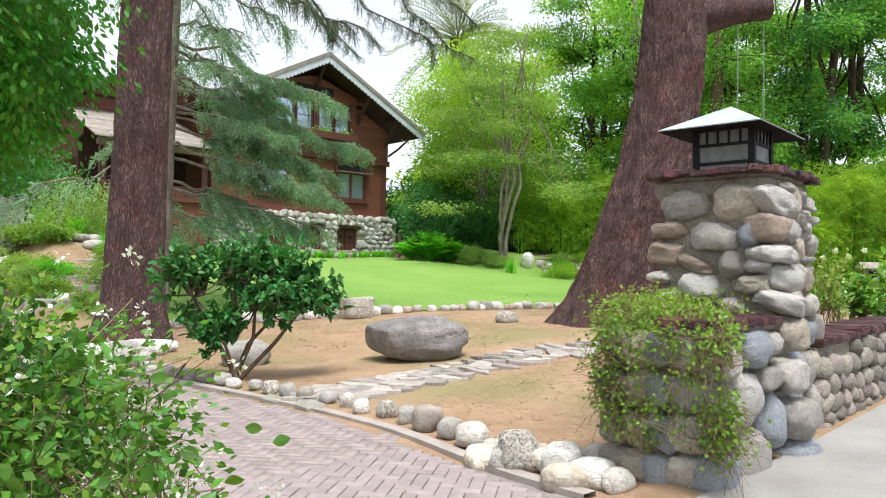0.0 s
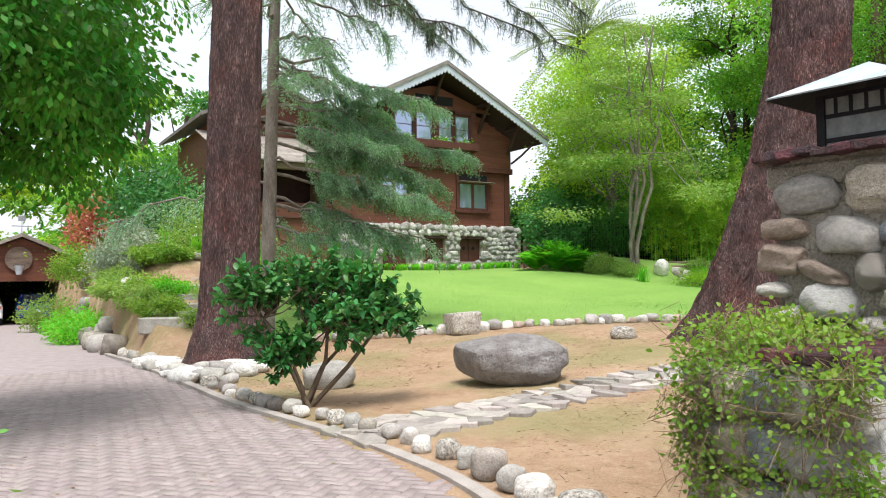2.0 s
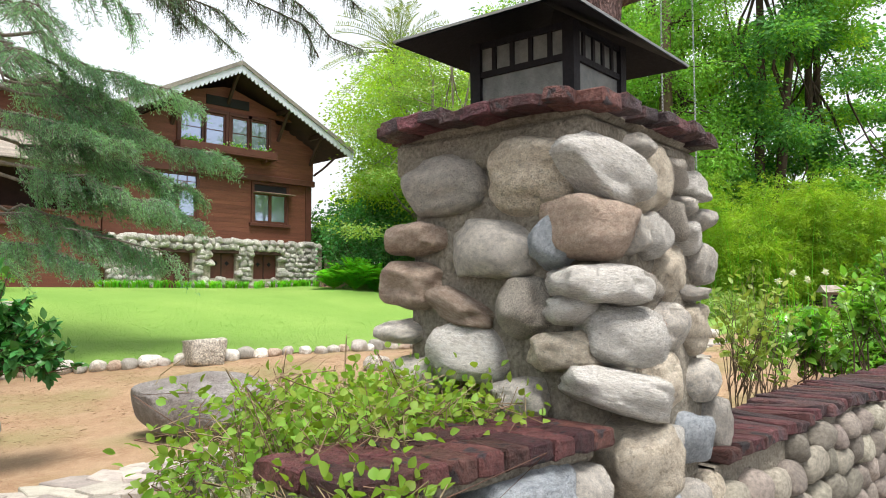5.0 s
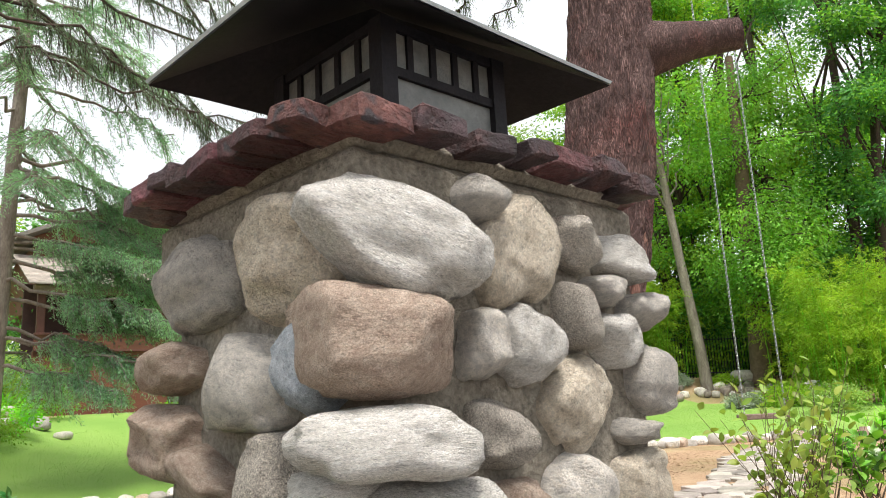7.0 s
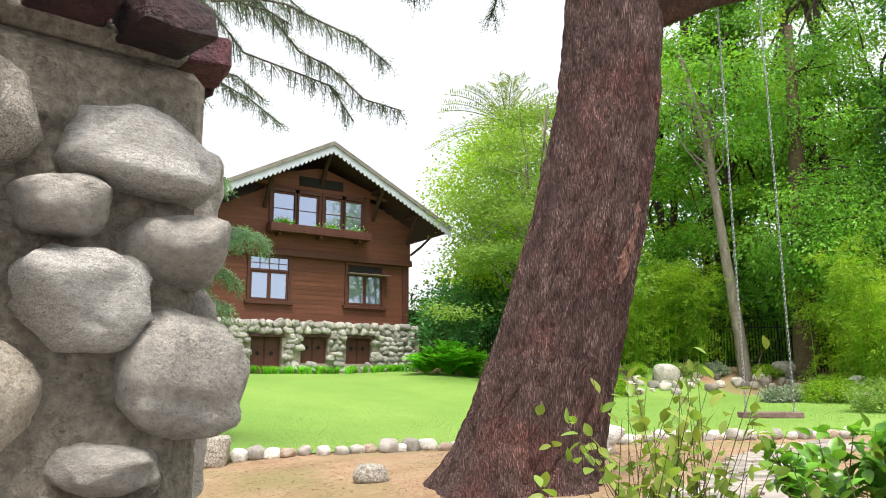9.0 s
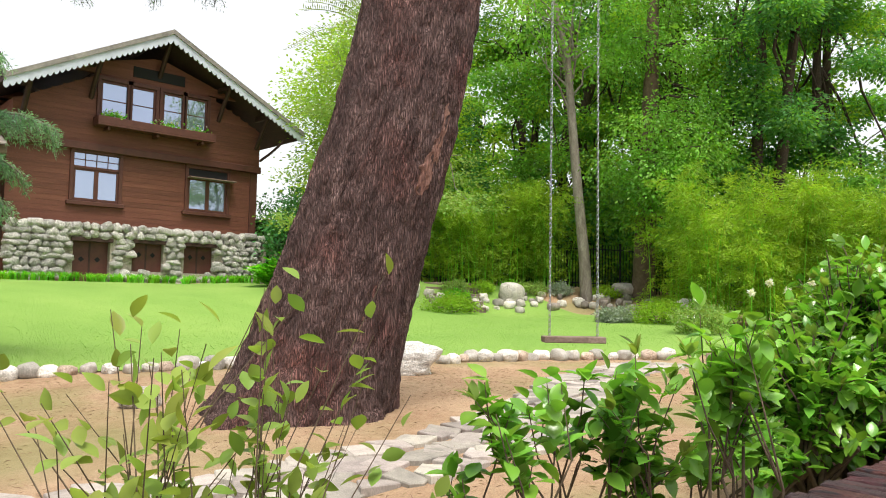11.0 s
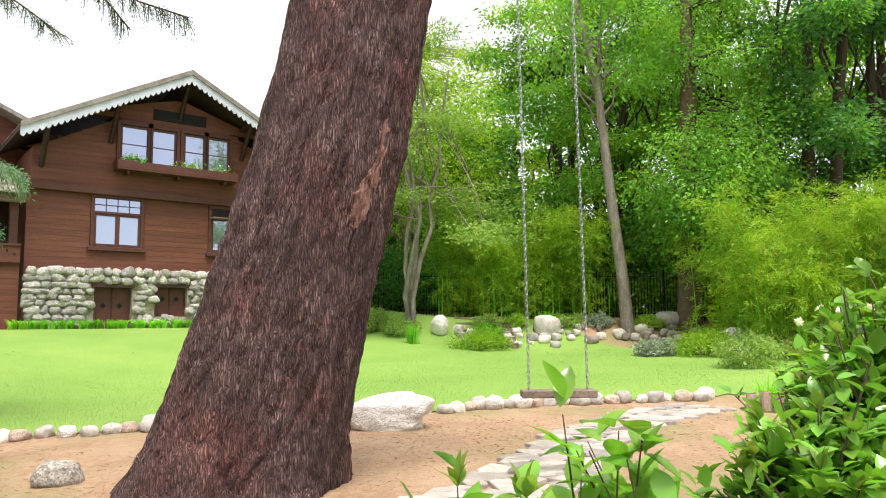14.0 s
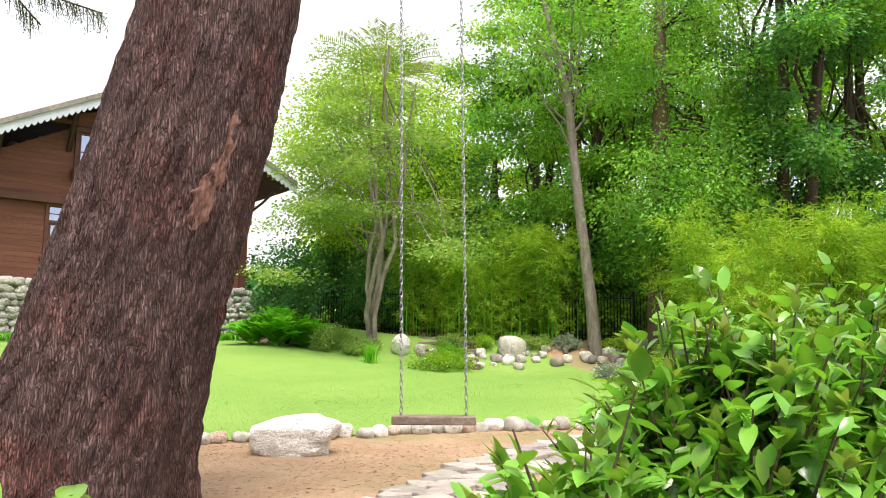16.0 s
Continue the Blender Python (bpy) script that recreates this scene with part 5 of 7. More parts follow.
deodar = thing("deodar_cedar", "slender grey-trunked cedar with drooping blue-green boughs", "tree")
rng = np.random.default_rng(31)
tr = [(6.55, 17.6, 0.2), (6.6, 17.6, 3), (6.7, 17.55, 7), (6.85, 17.5, 11), (6.9, 17.5, 15)]
part("trunk", tube(tr, [0.17, 0.15, 0.12, 0.085, 0.03], 12), M["bark_grey"], deodar, smooth=True)
woods, leaves = [], []
for k, (b, z, sag, tw) in enumerate([((11.2, 16.4, 4.6), 5.4, 0.12, 90), ((10.6, 16.6, 3.3), 3.9, 0.12, 100), ((10.2, 17.4, 4.2), 4.6, 0.1, 70), ((9.6, 15.8, 3.4), 4.2, 0.12, 70), ((9.8, 18.6, 5.2), 5.8, 0.1, 60), ((9.2, 16.6, 2.6), 3.2, 0.1, 60), ((9.9, 16.9, 2.5), 3.4, 0.12, 80), ((10.9, 17.2, 3.9), 4.9, 0.12, 90), ((8.9, 16.2, 4.6), 5.0, 0.12, 70), ((9.4, 17.2, 5.4), 6.3, 0.12, 70), ((8.4, 16.4, 2.3), 2.7, 0.1, 60), ((10.3, 16.2, 5.6), 6.5, 0.12, 80)]):
    a = (np.interp(z, [0, 15], [6.55, 6.9]), 17.57, z)
    wd, lv = bough(rng, a, b, sag, 0.04, int(tw * 2.7), 0.62, 56, 0.08, 0.5)
    woods.append(wd)
    leaves.append(lv)
for k in range(26):
    z = rng.uniform(3.0, 12)
    az = rng.uniform(0, 2 * math.pi)
    L = 3.3 * (1 - z / 17) + 0.9
    a = (np.interp(z, [0, 15], [6.55, 6.9]), 17.55, z)
    b = (a[0] + L * math.cos(az), a[1] + L * math.sin(az), z - 0.2 * L)
    wd, lv = bough(rng, a, b, 0.15, 0.035, 42, 0.9, 60, 0.09, 0.6)
    woods.append(wd)
    leaves.append(lv)
part("bough", joined(woods), M["bark_grey"], deodar)
part("needles", joined(leaves), M["deodar"], deodar)

# boughs that hang over the lawn from the tall conifer
woods, leaves = [], []
for a, b, sag in [((5.2, 14.8, 10.0), (10.6, 14.1, 7.9), 0.1), ((5.2, 14.8, 9.6), (12.3, 13.7, 7.5), 0.1), ((13.0, 8.8, 10.5), (13.6, 12.4, 8.0), 0.08), ((5.2, 14.8, 10.6), (11.6, 15.4, 8.8), 0.1), ((5.2, 14.8, 9.4), (13.1, 14.6, 7.1), 0.1), ((5.2, 14.8, 8.8), (9.6, 15.6, 6.9), 0.1), ((5.2, 14.8, 9.2), (12.4, 15.2, 6.9), 0.1), ((5.2, 14.8, 8.0), (10.6, 15.2, 6.9), 0.1), ((5.2, 14.8, 7.6), (9.2, 14.2, 6.6), 0.1), ((5.2, 14.8, 8.4), (12.0, 18.0, 7.6), 0.1), ((5.2, 14.8, 9.0), (8.8, 17.5, 7.8), 0.08), ((5.1, 14.8, 7.6), (2.2, 16.6, 6.2), 0.1), ((5.1, 14.8, 9), (8.5, 12.4, 7.9), 0.1), ((13.0, 8.8, 9.4), (12.0, 12.4, 7.9), 0.06), ((13.0, 8.8, 10.5), (9.4, 12.0, 9.0), 0.06), ((5.1, 14.8, 8), (6.9, 13.0, 6.4), 0.1)]:
    L = np.linalg.norm(np.subtract(b, a))
    wd, lv = bough(rng, a, b, sag, 0.032, int(24 * L), 0.42, 46, 0.055, 0.9, 0.5)
    woods.append(wd)
    leaves.append(lv)
part("bough", joined(woods), M["bark_dark"], redwood)
part("needles", joined(leaves), M["deodar_dark"], redwood)

# broad-leaved tree over the drive
leafy = thing("broadleaf_tree", "leafy green tree hanging over the brick driveway", "tree")
rng = np.random.default_rng(41)
cl = np.concatenate([clumps_of(rng, 210, (0.6, 10.4, 6.0), (2.7, 2.3, 2.4), 0.2), clumps_of(rng, 60, (1.6, 10.2, 4.2), (1.2, 1.2, 1.2), 0.1), clumps_of(rng, 46, (0.3, 9.6, 3.9), (1.2, 1.4, 1.0), 0.1), clumps_of(rng, 56, (1.75, 11.7, 3.4), (1.0, 0.9, 0.9), 0.2), clumps_of(rng, 40, (2.4, 11.7, 4.1), (0.7, 0.6, 0.8), 0.1)])
cl = cl[vnoise(cl * 1.1, 12) > 0.4]
pieces = []
p, tb = limb((-2.2, 11.2, -0.2), (-0.2, 10.6, 5.5), 0.22, 0.1, rng, 0, 9, 10, 0.02)
pieces.append(tb)
for j in range(0, len(cl), 5):
    pieces.append(limb(p[rng.integers(4, 9)], cl[j], 0.045, 0.012, rng, -0.08, 6, 5)[1])
part("trunk", joined(pieces), M["bark_dark"], leafy, smooth=True)
part("crown", foliage(rng, cl, (0.2, 0.2, 0.17), 110, 0.105, 0.06, 0.9), M["maple"], leafy)


# ---- shrubs ----
def shrub(name, label, category, base, tips, r0, leaf, per, spread, material, seed, bark="twig", kind=broad_leaves, young=None, droop=0.0, sub=4, flat=0.7, mains=None):
    """Stems that fork towards tips, with leaves set round the ends of the twigs."""
    rng = np.random.default_rng(seed)
    ob = thing(name, label, category)
    tips = np.asarray(tips, float)
    pieces, cs, ws, ys, yw = [], [], [], [], []
    hub = np.asarray(base, float)
    for tip in tips:
        mid = hub + (tip - hub) * (0.55 if mains is None else 0.8) + rng.normal(0, 0.08 if mains is None else 0.04, 3)
        root = hub + rng.normal(0, 0.04, 3) * (1, 1, 0) - (0, 0, 0.05)
        if mains is not None:
            root = mains[np.argmin(np.linalg.norm(np.asarray(mains) - tip, axis=1))]
        thin = 1.0 if mains is None else 0.4
        pieces.append(tube(np.array([root, (root + mid) / 2 + rng.normal(0, 0.05 * thin, 3), mid]), [r0 * thin, r0 * 0.75 * thin, r0 * 0.5 * thin], 6))
        for s in range(sub):
            end = tip + rng.normal(0, 1, 3) * spread
            m2 = (mid + end) / 2 + rng.normal(0, 0.03, 3)
            pieces.append(tube(np.array([mid, m2, end]), [r0 * 0.45, r0 * 0.32, r0 * 0.15], 5))
            d = unit(end - mid)
            t = rng.uniform(0.35, 1.05, (per, 1))
            c = mid + (end - mid) * t + rng.normal(0, 0.015, (per, 3))
            cs.append(c)
            ws.append(unit(rng.normal(size=(per, 3))) * 0.95 + d * 0.5 + np.array([0, 0, 0.3 - droop]))
            if young and rng.random() < young:
                ys.append(np.repeat(end[None], 6, 0))
                yw.append(rng.normal(size=(6, 3)) * 0.6 + d + np.array([0, 0, 0.6]))
    part("stem", joined(pieces), M[bark], ob, smooth=True)
    part("leaves", kind(np.concatenate(cs), np.concatenate(ws), *leaf, rng, flat=flat), M[material], ob, smooth=kind is broad_leaves)
    if ys:
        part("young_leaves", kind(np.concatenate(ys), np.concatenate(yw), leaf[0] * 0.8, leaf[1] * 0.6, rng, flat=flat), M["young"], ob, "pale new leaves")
    return ob


rng = np.random.default_rng(51)
RT, FW = np.array([0.85, -0.53, 0]), np.array([0.53, 0.85, 0])
cb = np.array([4.55, 10.25, gz(4.55, 10.25)])
tips = []
for lat, z, rx, rz, n in ((-0.62, 1.5, 0.38, 0.3, 9), (0.35, 1.3, 0.5, 0.34, 13), (0.95, 1.15, 0.48, 0.3, 12), (-0.15, 0.75, 0.5, 0.22, 9), (0.1, 1.62, 0.32, 0.16, 6), (0.75, 1.5, 0.3, 0.2, 5)):
    for k in range(n):
        d = unit(rng.normal(size=3)) * rng.uniform(0.4, 1.0)
        tips.append(cb + RT * (lat + d[0] * rx) + FW * d[1] * rx + np.array([0, 0, z + d[2] * rz]))
mains = [cb + RT * lat + FW * fw + np.array([0, 0, z]) for lat, fw, z in ((-0.5, 0.0, 1.05), (0.25, 0.1, 0.9), (0.8, -0.05, 0.85), (-0.1, -0.2, 0.5), (0.45, 0.3, 0.75))]
camel = shrub("camellia_shrub", "dark glossy camellia shrub growing on bare soil", "shrub", cb + (0, 0, 0.02), tips, 0.03, (0.115, 0.062), 22, 0.13, "camellia", 52, droop=0.35, sub=6, mains=mains)
for mpt in mains:
    stem = part("stem", tube(np.array([cb + rng.normal(0, 0.05, 3) * (1, 1, 0) - (0, 0, 0.05), cb + (mpt - cb) * 0.5 + rng.normal(0, 0.05, 3), mpt]), [0.032, 0.026, 0.018], 8), M["twig"], camel, smooth=True)


def ring_tips(rng, c, size, n, low=-0.3):
    d = unit(rng.normal(size=(n, 3)))
    d = d[d[:, 2] > low]
    return np.asarray(c) + d * np.asarray(size) * rng.uniform(0.6, 1.0, (len(d), 1))


# plants behind the pavement wall
rng = np.random.default_rng(61)
shrub("young_shrub", "sparse pale green shrub with thin bare twigs", "shrub", (8.25, 4.5, gz(8.25, 4.5)), ring_tips(rng, (8.22, 4.45, 1.45), (0.38, 0.2, 0.4), 20), 0.006, (0.056, 0.032), 8, 0.13, "young", 62, droop=0.1, sub=4)
shrub("young_shrub", "sparse pale green shrub with thin bare twigs", "shrub", (7.55, 4.75, gz(7.55, 4.75)), ring_tips(rng, (7.45, 4.7, 0.95), (0.42, 0.3, 0.36), 18), 0.012, (0.065, 0.033), 8, 0.12, "young", 63, droop=0.1, sub=3)
for k, (x, y, top, n, wide) in enumerate([(9.75, 4.95, 1.46, 8, 0.22), (10.15, 4.9, 1.54, 9, 0.2), (10.52, 4.5, 1.72, 10, 0.15), (10.45, 4.9, 1.36, 5, 0.18), (11.0, 4.75, 1.3, 10, 0.26), (11.7, 4.95, 1.15, 12, 0.3)]):
    shrub("camellia_hedge_plant", "glossy green camellia hedge plant behind the wall", "shrub", (x, y, gz(x, y)), ring_tips(rng, (x, y, top - 0.28), (wide, wide, 0.3), n, 0.0), 0.012, (0.108, 0.066), 13, 0.09, "hedge", 70 + k, young=0.2, sub=3, droop=0.2, flat=0.85)
for k, (x, y, top, rx, n) in enumerate([(13.15, 4.8, 1.98, 0.57, 84), (13.95, 4.8, 2.1, 0.72, 48), (12.4, 4.86, 1.5, 0.38, 36), (15.0, 5.0, 2.1, 0.8, 26)]):
    shrub("camellia_bush", "dense glossy green camellia bush beside the path", "shrub", (x, y, gz(x, y)), ring_tips(rng, (x, y, (top + 0.6) / 2 + 0.1), (rx, rx, (top - 0.6) / 2), n, -0.8), 0.022, (0.108, 0.064), 18, 0.12, "hedge", 80 + k, young=0.3, sub=5, droop=0.25, flat=0.85)

# flowering bush at the mouth of the drive
rng = np.random.default_rng(91)
bush = thing("flowering_bush", "tangled green bush with white flowers and dry stems", "shrub")
bc = np.concatenate([clumps_of(rng, 200, (0.28, 3.65, 0.62), (0.85, 0.75, 0.75), 0.6), clumps_of(rng, 110, (-0.6, 4.5, 0.85), (0.9, 0.9, 0.85), 0.5)])
bc = bc[bc[:, 2] > 0.02]
part("leaves", foliage(rng, bc, (0.1, 0.1, 0.09), 120, 0.032, 0.019, 0.25), M["bush_leaf"], bush)
part("large_leaves", foliage(rng, bc, (0.11, 0.11, 0.09), 20, 0.05, 0.034, 0.2, kind=broad_leaves), M["bush_leaf"], bush, smooth=True)
part("pale_leaves", foliage(rng, bc[::2] + (0, 0, 0.06), (0.09, 0.09, 0.07), 40, 0.03, 0.02, 0.1), M["vine"], bush)
part("stem", joined([tube(np.array([c + rng.normal(0, 0.1, 3), c + rng.normal(0, 0.12, 3) - (0, 0, 0.1), c + rng.normal(0, 0.12, 3) - (0, 0, 0.22)]), [0.0016, 0.002, 0.002], 4) for c in np.repeat(bc, 5, 0)]), M["dry"], bush)
fl = bc[rng.choice(len(bc), 230)]
fl = fl + unit(fl - (0.0, 4.0, 0.5)) * rng.uniform(0.12, 0.26, (230, 1)) + rng.normal(0, 0.06, (230, 3)) + (0, 0, 0.06)
part("blossom", foliage(rng, fl, (0.01,) * 3, 9, 0.017, 0.014, 0), M["petal"], bush, "small white flowers")
part("soil_mound", (lambda s: (s[0] * (0.9, 0.9, 0.25) + (0, 4.1, 0.0), s[1]))(stone_shape(5, 3, 0.9, 0.1)), M["soil"], bush, smooth=True)

# vine on the planter wall
rng = np.random.default_rng(95)
vine = thing("trailing_vine", "yellow-green trailing vine tangled over the stone planter wall", "vine")
top = np.stack([rng.uniform(4.5, 5.5, 240), rng.uniform(3.95, 4.65, 240), 1.14 + np.abs(rng.normal(0, 0.06, 240))], 1)
top = top[(top[:, 1] > 4.1) | (rng.random(240) < 0.25)]
top = top[vnoise(top * 5, 4) > 0.28]
side = np.stack([4.45 + rng.normal(0, 0.05, 150), rng.uniform(3.75, 4.55, 150), rng.uniform(0.3, 1.15, 150) ** 0.8], 1)
side = side[vnoise(side * 4, 5) > 0.3]
face = np.stack([rng.uniform(4.38, 4.6, 110), 3.62 + rng.normal(0, 0.04, 110), rng.uniform(0.2, 1.15, 110)], 1)
face = face[rng.random(110) < 1.1 - (face[:, 0] - 4.4) * 1.6]
face = face[vnoise(face * 4, 6) > 0.3]
vc = np.concatenate([top, side, face])
part("leaves", foliage(rng, vc, (0.055, 0.055, 0.05), 17, 0.034, 0.026, 0.1, kind=broad_leaves), M["vine"], vine, smooth=True)
part("stem", joined([tube(np.array([c + rng.normal(0, 0.04, 3), c + rng.normal(0, 0.09, 3) - (0, 0, 0.06), c + rng.normal(0, 0.09, 3) - (0, 0, 0.12)]), [0.0016, 0.0018, 0.0015], 4) for c in np.repeat(vc, 4, 0)]), M["dry"], vine)

# ---- trees beyond the lawn ----
rng = np.random.default_rng(99)
LAYERS = []
for k in range(42):
    z = rng.uniform(4.2, 12.0)
    az = rng.uniform(0, 2 * math.pi)
    r = (3.9 - 0.3 * (z - 4.2)) * rng.uniform(0.35, 1.0)
    LAYERS.append(((24.4 + r * math.cos(az), 24.0 + r * math.sin(az), z - 0.12 * r), (1.15, 1.15, 0.22)))
broad_tree("pale green layered tree with several slim grey stems", (24.2, 23.9, gz(24.2, 23.9)), (24.6, 24.0, 10.5), LAYERS, 8, 60, (0.42, 0.42, 0.08), (0.13, 0.075), "dogwood", 101, 0.16, "bark_grey", 4, 0.1, "layered_tree", 36)
broad_tree("yellow-green leafy tree behind the garden", (27.5, 28.5, 1.6), (27.5, 28.5, 11), [((27.6, 28.5, 9.5), (4.2, 3.6, 3.8))], 130, 190, (0.5, 0.5, 0.34), (0.16, 0.09), "tree_lime", 102, 0.3, "bark_grey", 1, 0.2, "broadleaf_tree")
BACK = [
    (35.5, 27.5, 18.0, 5.4, 5.0, "tree_mid"), (33.0, 22.5, 23.0, 3.6, 5.4, "tree_mid"), (38.0, 21.0, 26.0, 4.8, 6.2, "tree_mid"), (40.0, 15.0, 23.0, 5.0, 6.0, "tree_mid"), (36.0, 15.5, 24.0, 3.8, 5.0, "tree_dark"),
    (43.0, 9.0, 15.5, 5.2, 6.0, "tree_mid"), (40.0, 3.0, 14.0, 5.0, 5.5, "tree_lime"), (31.5, 30.0, 11.0, 3.2, 3.6, "tree_dark"), (29.5, 33.0, 12.0, 4.2, 4.2, "tree_lime"), (44.0, 30.0, 16.0, 6.5, 6.0, "tree_dark"),
    (-9.0, 36.0, 12.0, 4.6, 4.8, "tree_lime"), (-3.0, 46.0, 13.0, 5.5, 5.0, "tree_mid"), (6.5, 52.0, 12.0, 5.5, 5.0, "tree_mid"), (34.5, 33.5, 13.0, 4.5, 5.0, "tree_mid"), (47.0, 20.0, 18.0, 6.5, 7.5, "tree_mid"), (46.0, 2.0, 15.0, 6.0, 6.5, "tree_dark"), (8.5, 44.0, 12.0, 5.0, 5.5, "tree_mid"), (1.0, 56.0, 14.0, 6.0, 6.0, "tree_lime"), (-7.0, 18.0, 11.0, 4.5, 4.6, "maple"), (12.0, 50.0, 13.0, 6.0, 5.0, "tree_dark"),
    (52.0, 14.0, 18.0, 7.0, 7.5, "tree_dark"), (50.0, 26.0, 19.0, 7.0, 7.5, "tree_dark"), (41.0, 25.0, 24.0, 6.0, 7.0, "tree_dark"), (52.0, 5.0, 17.0, 7.0, 7.5, "tree_dark"), (40.0, 35.0, 15.0, 6.0, 6.5, "tree_mid"), (36.0, 39.0, 13.0, 5.0, 5.5, "tree_dark"),
]
for k, (x, y, top, rx, rz, mt) in enumerate(BACK):
    r5 = np.random.default_rng(900 + k)
    near = x > 30 and y < 34
    boughs = []
    for j in range(int(28 + 1.6 * max(0, top - 18)) if near else 18):
        h = r5.uniform(0.14, 1.0) ** 1.15
        az = r5.uniform(0, 2 * math.pi)
        r = rx * (1.05 - 0.6 * h**2) * r5.uniform(0.25, 1.0)
        boughs.append(((x + r * math.cos(az), y + r * math.sin(az), top * h), (1.5 * r5.uniform(0.6, 1.3), 1.5 * r5.uniform(0.6, 1.3), 0.7 * r5.uniform(0.5, 1.2))))
    broad_tree({"tree_mid": "tall green broad-leaved tree with open airy crown", "tree_dark": "tall dark green tree behind the fence", "tree_lime": "bright yellow-green tree beyond the garden", "maple": "dense green tree beside the driveway"}[mt], (x, y, gz(x, y)), (x + 0.3, y, top - 1), boughs, 9, 145 if x < 42 and near else 60, (0.42, 0.42, 0.2), (0.18, 0.1) if x < 42 and near else (0.3, 0.18), mt, 110 + k, 0.34, "bark_dark", 2 if near else 1, 0.3, "background_tree", 16, "trees beyond the garden", 0.2, {"tree_mid": "tree_lime", "tree_dark": "tree_mid"}.get(mt, ""))
# undergrowth in front of the fence and behind the house corner
rng = np.random.default_rng(140)
for k, (x, y, r, h, mt) in enumerate([(24.2, 30.5, 1.6, 3.2, "tree_dark"), (26.5, 27.5, 1.5, 2.4, "tree_dark"), (29.5, 25.0, 1.6, 2.6, "tree_dark"), (34.5, 16.5, 1.8, 3.2, "tree_dark"), (22.9, 27.4, 1.2, 3.6, "camellia"), (36.5, 11.0, 2.2, 3.5, "tree_dark"), (30.5, 27.5, 2.0, 4.0, "tree_mid"), (33.5, 20.5, 1.6, 4.2, "tree_mid")]):
    ob = thing("evergreen_shrub", "dark evergreen shrub in the shade of the trees", "shrub", None, "shade shrubs")
    z = gz(x, y)
    cl = clumps_of(rng, 60, (x, y, z + h * 0.5), (r, r, h * 0.5), 0.4)
    part("leaves", foliage(rng, cl, (0.25, 0.25, 0.2), 70, 0.14, 0.08, 0.3), M[mt], ob)
    part("stem", joined([limb((x, y, z - 0.1), c, 0.03, 0.008, rng, 0, 5, 5)[1] for c in cl[::6]]), M["bark_dark"], ob)

for k in range(11):
    t = k / 10
    x, y = 26.2 + 13.0 * t, 31.0 - 19.0 * t
    ob = thing("evergreen_hedge", "dark evergreen hedge close behind the iron fence", "hedge", None, "hedge behind the fence")
    z = gz(x, y)
    cl = clumps_of(rng, 70, (x + 1.1, y + 0.8, z + 2.3), (1.8, 1.8, 2.6), 0.3)
    part("leaves", foliage(rng, cl, (0.35, 0.35, 0.3), 70, 0.2, 0.12, 0.3), M["tree_dark"], ob)
    part("stem", limb((x + 1.1, y + 0.8, z - 0.1), (x + 1.1, y + 0.8, z + 3.6), 0.06, 0.02, rng, 0, 5, 6)[1], M["bark_dark"], ob)

# pale slim tree and the dark trunk by the fence
slim = thing("slim_tree", "slim pale-barked tree leaning over the rock bed", "tree")
part("trunk", tube([(30.0, 19.4, 1.0), (29.9, 19.5, 3.2), (29.6, 19.7, 6.5), (29.3, 19.9, 10.5), (28.6, 20.4, 14)], [0.24, 0.2, 0.17, 0.13, 0.06], 10), M["bark_grey"], slim, smooth=True)
rng = np.random.default_rng(150)
cl = clumps_of(rng, 40, (29.0, 20.2, 12.2), (2.6, 2.4, 2.6), 0.3)
part("limb", joined([limb((29.5, 19.8, rng.uniform(7, 12)), c, 0.05, 0.012, rng, 0, 6, 5)[1] for c in cl[::3]]), M["bark_grey"], slim)
part("crown", foliage(rng, cl, (0.5, 0.5, 0.4), 60, 0.2, 0.11, 0.3), M["tree_mid"], slim)
dark = thing("dark_trunk_tree", "stout dark tree trunk beside the iron fence", "tree")
part("trunk", tube([(31.7, 18.2, 0.9), (31.75, 18.2, 2.5), (31.9, 18.1, 7), (32.1, 18.0, 15)], [0.5, 0.4, 0.34, 0.15], 12), M["twig"], dark, smooth=True)
cl = np.concatenate([clumps_of(rng, 60, (32.2, 17.8, 12.0), (3.2, 3.2, 3.6), 0.3), clumps_of(rng, 66, (31.0, 17.0, 6.6), (2.4, 2.2, 2.6), 0.1)])
part("limb", joined([limb((32.0, 18.0, min(13, max(4.5, c[2] + 0.5))), c, 0.07, 0.02, rng, 0, 6, 6)[1] for c in cl[::3]]), M["bark_dark"], dark)
part("crown", foliage(rng, cl, (0.45, 0.45, 0.3), 190, 0.14, 0.08, 0.5), M["tree_mid"], dark)


